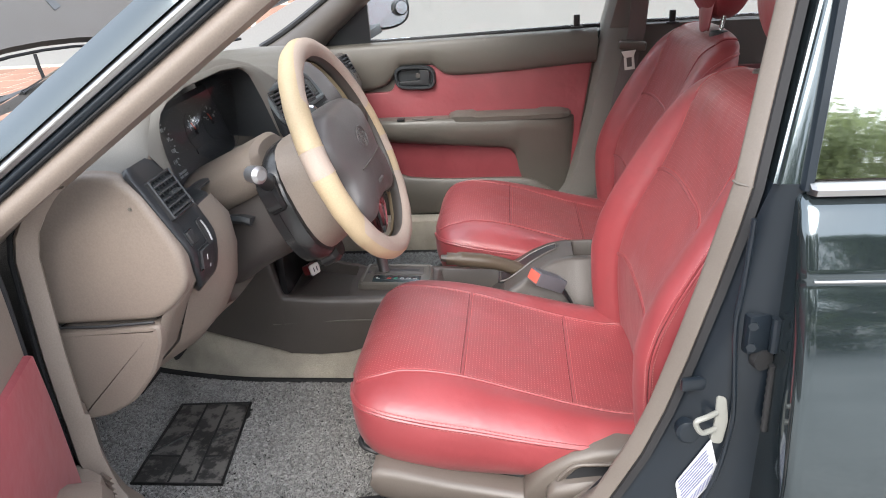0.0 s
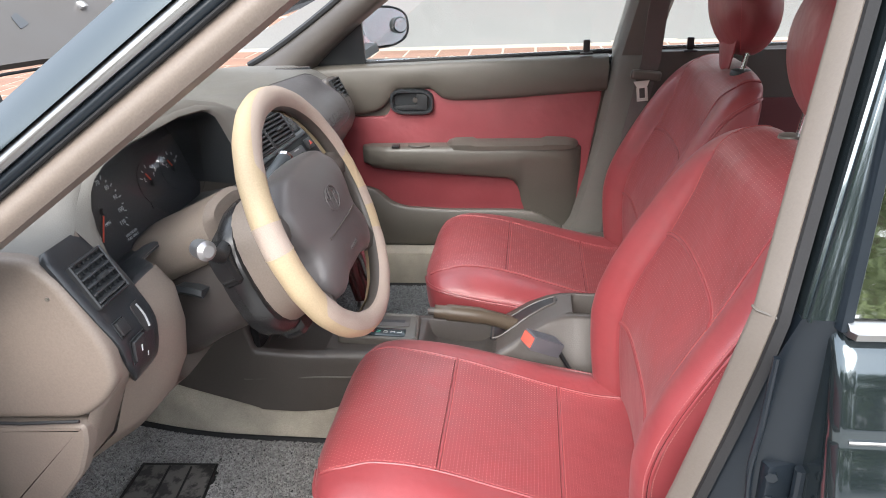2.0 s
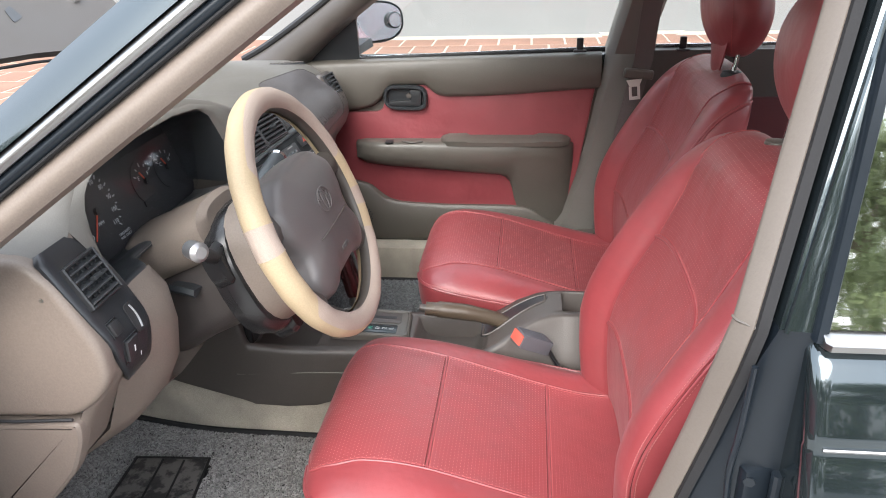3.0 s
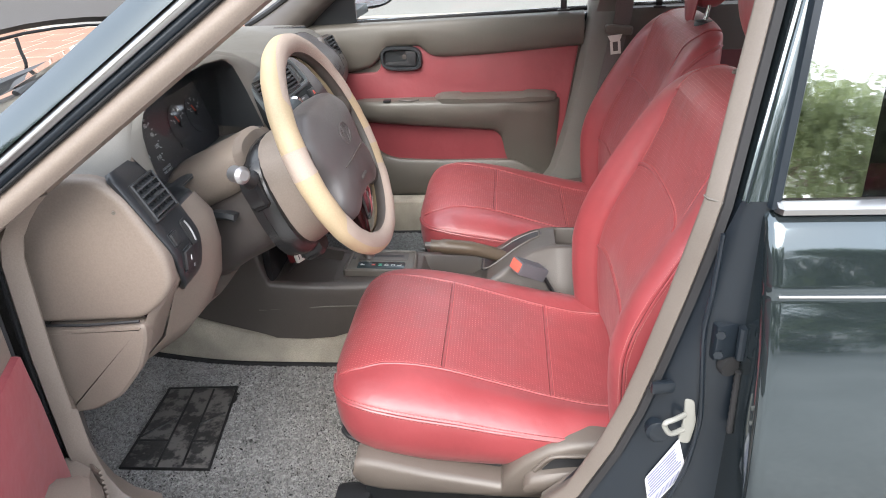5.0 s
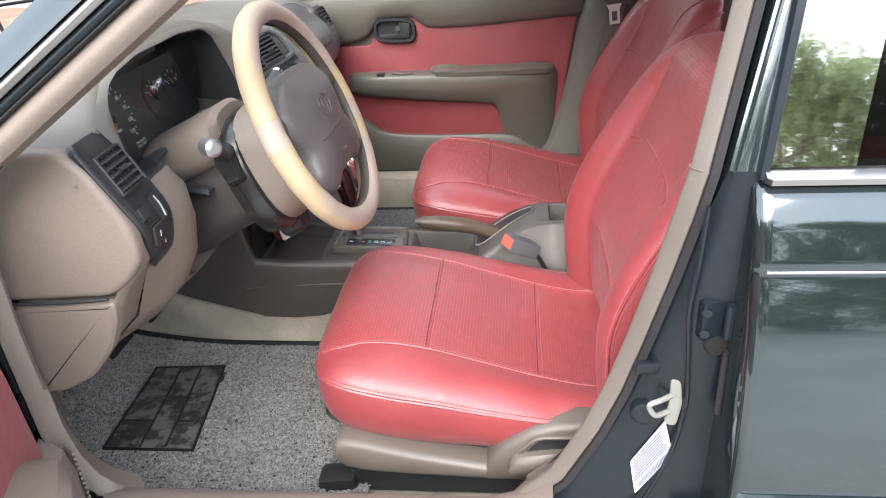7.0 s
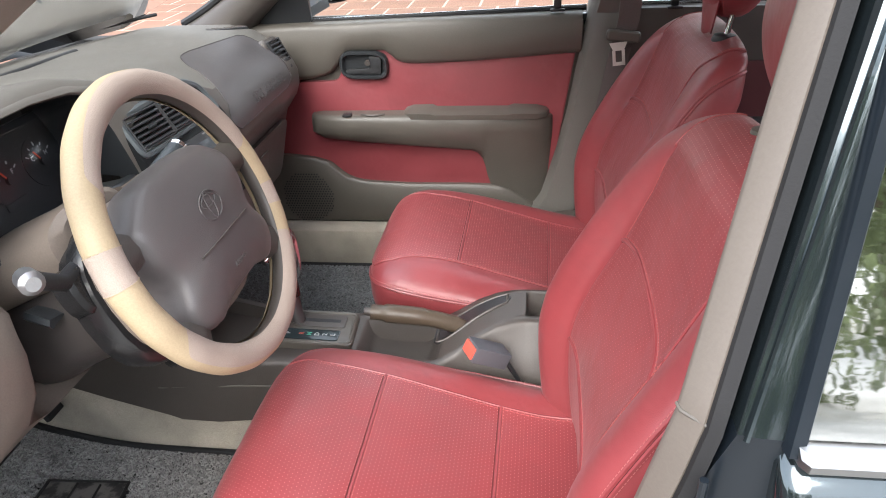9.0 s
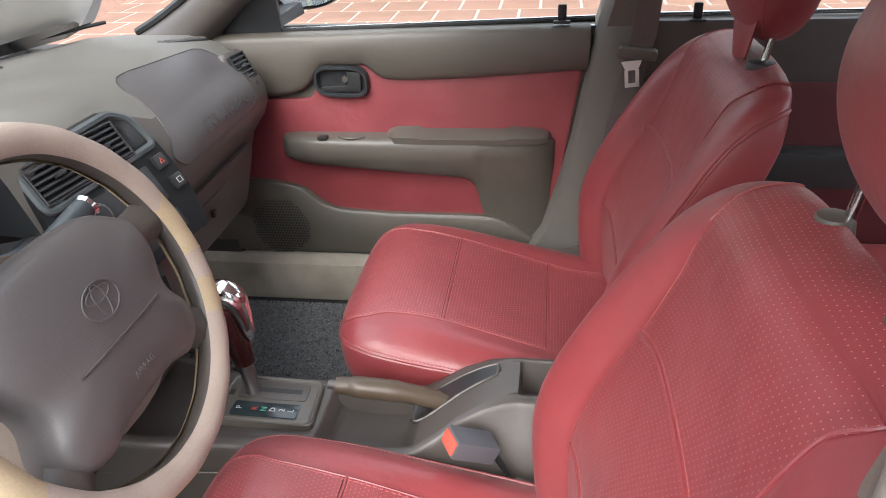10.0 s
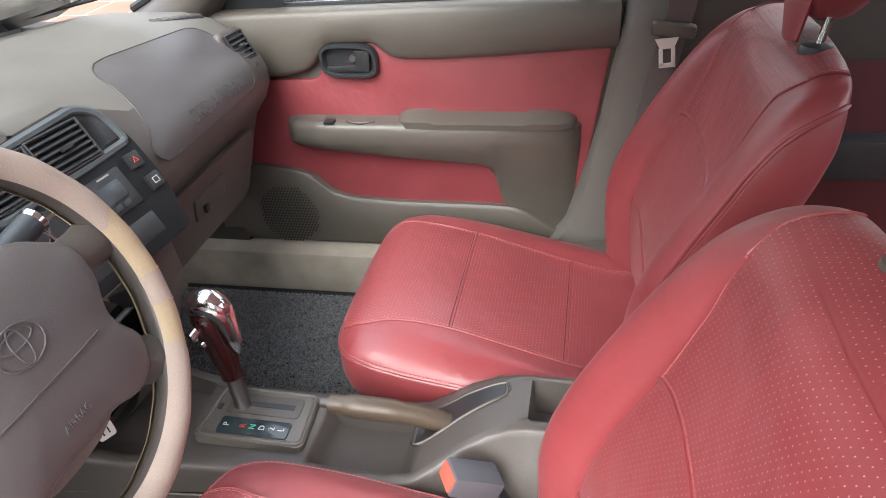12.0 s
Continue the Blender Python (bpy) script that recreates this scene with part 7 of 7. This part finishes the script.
    part("recliner_lever", loft([[put(Vector((x, yn * d, zc + h * k))) for d, k in ((0.258, -1), (0.272, -0.95), (0.279, -0.6), (0.281, 0.1), (0.279, 0.6), (0.272, 0.95), (0.258, 1))] for x, zc, h in ((0.036, 0.389, 0.006), (0.040, 0.390, 0.014), (0.050, 0.393, 0.020), (0.10, 0.398, 0.023), (0.143, 0.401, 0.024), (0.147, 0.401, 0.022))]), SEATTRIM, tm, "brownish beige recliner lever", 40)
    for y in (-0.19, 0.19):
        part("rail", box(ox - 0.24, ox + 0.26, oy + y - 0.018, oy + y + 0.018, 0.268, 0.325, 0.004), CHARCOAL, s, "dark steel seat rail")
    part("rail_cap", obox(put(Vector((-0.262, yn * 0.20, 0.287))), (0.07, 0.05, 0.035), (0, -8, 0), 0.012), BLACK, s, "black rail end cap")
    part("slide_bar", tube(curve_points([put(Vector((-0.20, yn * 0.15, 0.36))), put(Vector((-0.275, yn * 0.15, 0.385))), put(Vector((-0.285, yn * 0.10, 0.39))), put(Vector((-0.285, -yn * 0.10, 0.39)))], 4), 0.005, 8), BLACK, s, "black slide bar")
    part("zip_tab", tube([put(Vector((0.165, yn * 0.240, 0.445))), put(Vector((0.155, yn * 0.252, 0.435))), put(Vector((0.14, yn * 0.255, 0.428)))], 0.004, 6), IVORY, s, "pale zip tab")
    part("seat_pan", box(ox - 0.24, ox + 0.24, oy - 0.215, oy + 0.215, 0.325, 0.40, 0.02), BLACK, s, "dark seat pan")
    return s


seat("front_seat", (0.0, 1.18), -1, "driver's seat in red perforated leather with pink stitching")
seat("front_seat", (0.078, 1.865), 1, "passenger seat in red perforated leather with pink stitching")

# rear bench
bench = thing("rear_bench", "dark red leather rear bench seat", "bench seat", at=(1.05, 1.5, 0.3))
part("cushion", box(0.72, 1.20, 0.86, 2.14, 0.30, 0.50, 0.05, None, 4), LEATHER, bench)
part("backrest", box(-0.07, 0.07, 0.88, 2.12, 0.0, 0.46, 0.05, pose(1.20, 0, 0.46, 0, 15, 0), 4), LEATHER, bench)

# seat belt on the passenger pillar, and the guide on the driver's pillar
sb = thing("seat_belt", "grey passenger seat belt with a bright tongue", "seat belt", at=(0.30, 2.14, 0.86))
def ribbon(pts, w, th=0.0016):
    lp = []
    for p in pts:
        p = Vector(p)
        lp.append([p + Vector(o) for o in ((-w / 2, -th, 0), (w / 2, -th, 0), (w / 2, th, 0), (-w / 2, th, 0))])
    return loft(lp)
part("webbing", ribbon([(0.352, 2.045, 1.24), (0.338, 2.10, 1.05), (0.335, 2.135, 0.93), (0.325, 2.142, 0.88)], 0.047), BELT, sb)
part("webbing", ribbon([(0.325, 2.142, 0.88), (0.30, 2.142, 0.75), (0.27, 2.146, 0.55), (0.245, 2.15, 0.40)], 0.047), BELT, sb)
part("tongue_cover", obox((0.325, 2.132, 0.895), (0.078, 0.018, 0.026), (0, 6, 0), 0.010, 3), TAUPE, sb, "taupe tongue cover")
TF = frame_of((0.316, 2.122, 0.857), (1, 0, 0.10), (0.10, 0.0, 1))
part("tongue", join(slab([(-0.020, 0.026), (0.020, 0.026), (0.012, 0.008), (-0.012, 0.008)], lambda u, v, d: TF @ Vector((u, v, d)), 0.003), *[box(a, b, c, e, 0, 0.003, 0.0006, TF, 1) for a, b, c, e in ((-0.014, -0.007, -0.024, 0.009), (0.007, 0.014, -0.024, 0.009), (-0.014, 0.014, -0.026, -0.018))]), WHITE, sb, "bright metal tongue")
part("anchor", obox((0.26, 2.145, 0.40), (0.05, 0.014, 0.02), (0, 0, 0), 0.004), STEEL, sb)
bg = thing("belt_guide", "beige seat belt guide on the driver's pillar", "belt guide", at=(0.33, 0.88, 1.05))
part("cover", obox((0.330, 0.900, 1.035), (0.05, 0.035, 0.10), (0, 12, 0), 0.016, 3), BEIGE, bg)

# ---- floor mats ----
def coil_mat(name, outline, z, label, seed, n, pile, keep=lambda x, y: True):
    m = thing(name, label, "floor mat", "coil floor mats", at=(outline[0][0], outline[0][1], z))
    part("backing", slab(round_poly(outline, 0.03), lambda u, v, d: (u, v, z - 0.006 + d), 0.008), COILDARK, m)
    rng = np.random.RandomState(seed)
    xs, ys = [p[0] for p in outline], [p[1] for p in outline]
    verts, faces = [], []
    for _ in range(n):
        x, y = rng.uniform(min(xs), max(xs)), rng.uniform(min(ys), max(ys))
        inside = False
        for i in range(len(outline)):
            (ax, ay), (bx, by) = outline[i - 1], outline[i]
            if (ay > y) != (by > y) and x < (bx - ax) * (y - ay) / (by - ay) + ax:
                inside = not inside
        if not inside or not keep(x, y):
            continue
        a, ln, h = rng.uniform(0, 6.28), rng.uniform(0.003, 0.0062), rng.uniform(0.002, 0.006)
        bend = rng.uniform(-0.004, 0.004)
        c, s = math.cos(a), math.sin(a)
        base = len(verts)
        r = 0.0011
        for t in (-1, -0.4, 0.4, 1):
            px, py = x + c * ln * t - s * bend * (1 - t * t), y + s * ln * t + c * bend * (1 - t * t)
            pz = z + 0.002 + h * (1 - t * t)
            verts += [(px - s * r, py + c * r, pz), (px + s * r, py - c * r, pz), (px, py, pz + 1.6 * r)]
        for k in range(3):
            b0 = base + 3 * k
            for e in range(3):
                faces.append((b0 + e, b0 + (e + 1) % 3, b0 + 3 + (e + 1) % 3, b0 + 3 + e))
    me = bpy.data.meshes.new("coil_surface")
    o = ORIGIN[m.name]
    me.from_pydata([(v[0] - o.x, v[1] - o.y, v[2] - o.z) for v in verts], [], faces)
    me.materials.append(pile)
    ob = new("coil_surface", me)
    ob.parent = m
    ORIGIN[ob.name] = o
    ob["kind"] = "stuff"
    return m


cm = coil_mat("floor_mat", [(-0.97, 0.875), (-0.21, 0.875), (-0.21, 1.390), (-0.43, 1.392), (-0.637, 1.396), (-0.80, 1.418), (-0.97, 1.46)], 0.278, "grey coil driver's floor mat with a black heel pad", 3, 52000, COIL, lambda x, y: not (-0.74 < x < -0.58 and 1.05 < y < 1.29))
part("edge_binding", tube(curve_points([(-0.20, 1.390, 0.284), (-0.43, 1.392, 0.285), (-0.637, 1.396, 0.286), (-0.80, 1.420, 0.288), (-0.894, 1.443, 0.290), (-0.95, 1.465, 0.292)], 5), 0.0065, 8), RUBBER, cm, "black bound edge")
hp_ = part("heel_pad", slab(round_poly([(-0.742, 1.292), (-0.590, 1.300), (-0.558, 1.040), (-0.735, 1.040)], 0.008), lambda u, v, d: (u, v, 0.284 + d), 0.004, 0.001), worn_rubber("worn black rubber pad"), cm, "worn black rubber heel pad")
ridge = mat("heel pad ridge", (0.015, 0.015, 0.015), 0.6)
for pts in ([(-0.742, 1.292), (-0.590, 1.300), (-0.558, 1.040), (-0.735, 1.040)],):
    part("pad_edge", tube([(u, v, 0.288) for u, v in pts], 0.0035, 6, closed=True), ridge, hp_)
for a, b in (((-0.685, 1.29), (-0.665, 1.045)), ((-0.640, 1.29), (-0.615, 1.05)), ((-0.735, 1.13), (-0.685, 1.19)), ((-0.735, 1.12), (-0.670, 1.12)), ((-0.63, 1.17), (-0.585, 1.21)), ((-0.62, 1.12), (-0.59, 1.12))):
    part("pad_ridge", tube([(*a, 0.288), (*b, 0.288)], 0.0025, 6), ridge, hp_)
pm = coil_mat("floor_mat", [(-0.80, 1.66), (-0.12, 1.66), (-0.12, 2.13), (-0.76, 2.13)], 0.278, "dark grey coil passenger floor mat", 5, 32000, COILSLATE)
part("edge_binding", tube([(-0.12, 2.130, 0.284), (-0.76, 2.130, 0.284)], 0.006, 8), RUBBER, pm, "black bound edge")
tc = []
for x, h in ((-1.0, 0.16), (-0.90, 0.12), (-0.85, 0.10), (-0.78, 0.075), (-0.70, 0.05), (-0.62, 0.028), (-0.55, 0.015), (-0.47, 0.005), (-0.40, 0.0), (0.3, 0.0)):
    y0 = 1.398 + 0.18 * max(0.0, -0.63 - x) + 0.002 * math.sin(x * 40)
    tc.append([(x, y0, 0.27), (x, y0 + 0.006, 0.30 + h), (x, y0 + 0.016, 0.332 + h), (x, y0 + 0.03, 0.345 + h), (x, 1.63, 0.345 + h), (x, 1.65, 0.30 + h), (x, 1.66, 0.27)])
part("tunnel_carpet", loft(tc), CARPET, car, "tan carpet over the tunnel", 60)
part("sill_carpet", box(-0.85, 0.2, 2.14, 2.21, 0.27, 0.385, 0.012), CARPET, car, "tan carpet beside the passenger sill")
for nm, lb, y, w, h in (("accelerator_pedal", "dark ribbed rubber accelerator pedal", 1.400, 0.045, 0.085), ("brake_pedal", "dark ribbed rubber brake pedal", 1.262, 0.085, 0.055)):
    pe = thing(nm, lb, "pedal", "foot pedals", at=(-0.80, y, 0.38))
    PFR = frame_of((-0.797, y, 0.388), (0, 1, 0), (-0.45, 0, 0.9))
    pad_ = part("pad", box(-w / 2, w / 2, -h / 2, h / 2, -0.006, 0.006, 0.003, PFR), RUBBER, pe)
    for k in range(7):
        part("rib", box(-w * 0.42, w * 0.42, -0.0016, 0.0016, 0.005, 0.0085, 0.0006, PFR @ pose(0, h * (k - 3) / 8, 0), 1), RUBBER, pad_)
    part("arm", tube([(-0.803, y, 0.39), (-0.85, y, 0.50), (-0.87, y, 0.62)], 0.007, 8), STEEL, pe, "steel pedal arm")


# ---- trees and hedge across the yard ----
def foliage(cx, cy, cz, rx, ry, rz, n, size, seed):
    rng = np.random.RandomState(seed)
    verts, faces = [], []
    lobes = [(cx + rng.uniform(-0.7, 0.7) * rx, cy + rng.uniform(-0.7, 0.7) * ry, cz + rng.uniform(-0.7, 0.8) * rz, rng.uniform(0.3, 0.55)) for _ in range(14)]
    for k in range(n):
        lx, ly, lz, lr = lobes[rng.randint(len(lobes))]
        d = rng.normal(size=3)
        d /= np.linalg.norm(d)
        rr = lr * rng.uniform(0.55, 1.05)
        c = np.array([lx + d[0] * rx * rr, ly + d[1] * ry * rr, max(0.05, lz + d[2] * rz * rr)])
        u = rng.normal(size=3)
        u /= np.linalg.norm(u)
        v = np.cross(u, rng.normal(size=3))
        v /= np.linalg.norm(v)
        s = size * rng.uniform(0.6, 1.3)
        b = len(verts)
        verts += [tuple(c - u * s), tuple(c + v * s * 0.45), tuple(c + u * s), tuple(c - v * s * 0.45)]
        faces.append((b, b + 1, b + 2, b + 3))
    return verts, faces


def tree(x, y, h, r, seed):
    t = thing("tree", "broad leafed green tree across the yard", "tree", "yard trees", at=(x, y, 0))
    rng = random.Random(seed)
    trunk = [tube(curve_points([(x, y, 0), (x + 0.1, y, h * 0.25), (x - 0.05, y + 0.1, h * 0.55)], 4), [0.22 - 0.014 * k for k in range(9)], 8)]
    for k in range(6):
        a = k * 1.05 + rng.random()
        trunk.append(tube([(x, y, h * (0.28 + 0.05 * k)), (x + math.cos(a) * r * 0.4, y + math.sin(a) * r * 0.4, h * (0.45 + 0.05 * k)), (x + math.cos(a) * r * 0.75, y + math.sin(a) * r * 0.75, h * (0.55 + 0.05 * k))], [0.09, 0.06, 0.02], 6))
    part("trunk", join(*trunk), BARK, t)
    v, f = foliage(x, y, h * 0.56, r, r, h * 0.42, 8500, 0.085, seed)
    me = bpy.data.meshes.new("crown")
    me.from_pydata([(p[0] - x, p[1] - y, p[2]) for p in v], [], f)
    me.materials.append(LEAF)
    ob = new("crown", me)
    ob.parent = t
    ob["kind"] = "stuff"


rng = random.Random(12)
for k in range(15):
    tree(-15 + k * 2.7 + rng.uniform(-0.4, 0.4), -12.5 + rng.uniform(-1.0, 1.0), rng.uniform(4.3, 5.5), rng.uniform(2.1, 2.7), 20 + k)
v, f = [], []
for k in range(22):
    a, b = foliage(-13 + k * 1.5, -4.3 + 0.2 * math.sin(k * 1.7), 0.62 + 0.10 * math.sin(k * 2.3), 1.0, 0.5, 0.62, 2200, 0.055, 60 + k)
    f += [tuple(i + len(v) for i in q) for q in b]
    v += a
me = bpy.data.meshes.new("hedge")
me.from_pydata(v, [], f)
me.materials.append(LEAF)
tagged(new("hedge", me), "low green leafy hedge along the yard edge", "hedge", "", "stuff")

# ---- paving bricks, last ----
BL, BW, GAP = 0.36, 0.46, 0.026


def paver_mesh():
    b = box(-(BL - GAP) / 2, (BL - GAP) / 2, -(BW - GAP) / 2, (BW - GAP) / 2, 0.0, 0.0055, 0.002, None, 1)
    me_ = bpy.data.meshes.new("brick")
    b.to_mesh(me_)
    b.free()
    me_.materials.append(BRICK)
    return me_


PAVER = paver_mesh()
rest_v, rest_f = [], []
count = 0
for r in range(13):
    y = 2.98 + r * BW
    for c in range(66):
        x = -13.8 + c * BL + (r % 2) * BL / 2
        if x > 9.8 or y > 8.9:
            continue
        if -3.2 < x < 2.4 and y > 4.0 and count < 300:
            count += 1
            ob = new("brick", PAVER)
            ob.parent = pavement
            ob.location = (x, y, 0.010)
        else:
            b = len(rest_v)
            hx_, hy = (BL - GAP) / 2, (BW - GAP) / 2
            rest_v += [(x - hx_, y - hy, 0.012), (x + hx_, y - hy, 0.012), (x + hx_, y + hy, 0.012), (x - hx_, y + hy, 0.012), (x - hx_ + 0.004, y - hy + 0.004, 0.0155), (x + hx_ - 0.004, y - hy + 0.004, 0.0155), (x + hx_ - 0.004, y + hy - 0.004, 0.0155), (x - hx_ + 0.004, y + hy - 0.004, 0.0155)]
            rest_f += [(b + 4, b + 5, b + 6, b + 7), (b, b + 1, b + 5, b + 4), (b + 1, b + 2, b + 6, b + 5), (b + 2, b + 3, b + 7, b + 6), (b + 3, b, b + 4, b + 7)]
me = bpy.data.meshes.new("bricks")
me.from_pydata(rest_v, [], rest_f)
me.materials.append(BRICK)
ob = new("bricks", me)
ob.parent = pavement
ob["kind"] = "stuff"
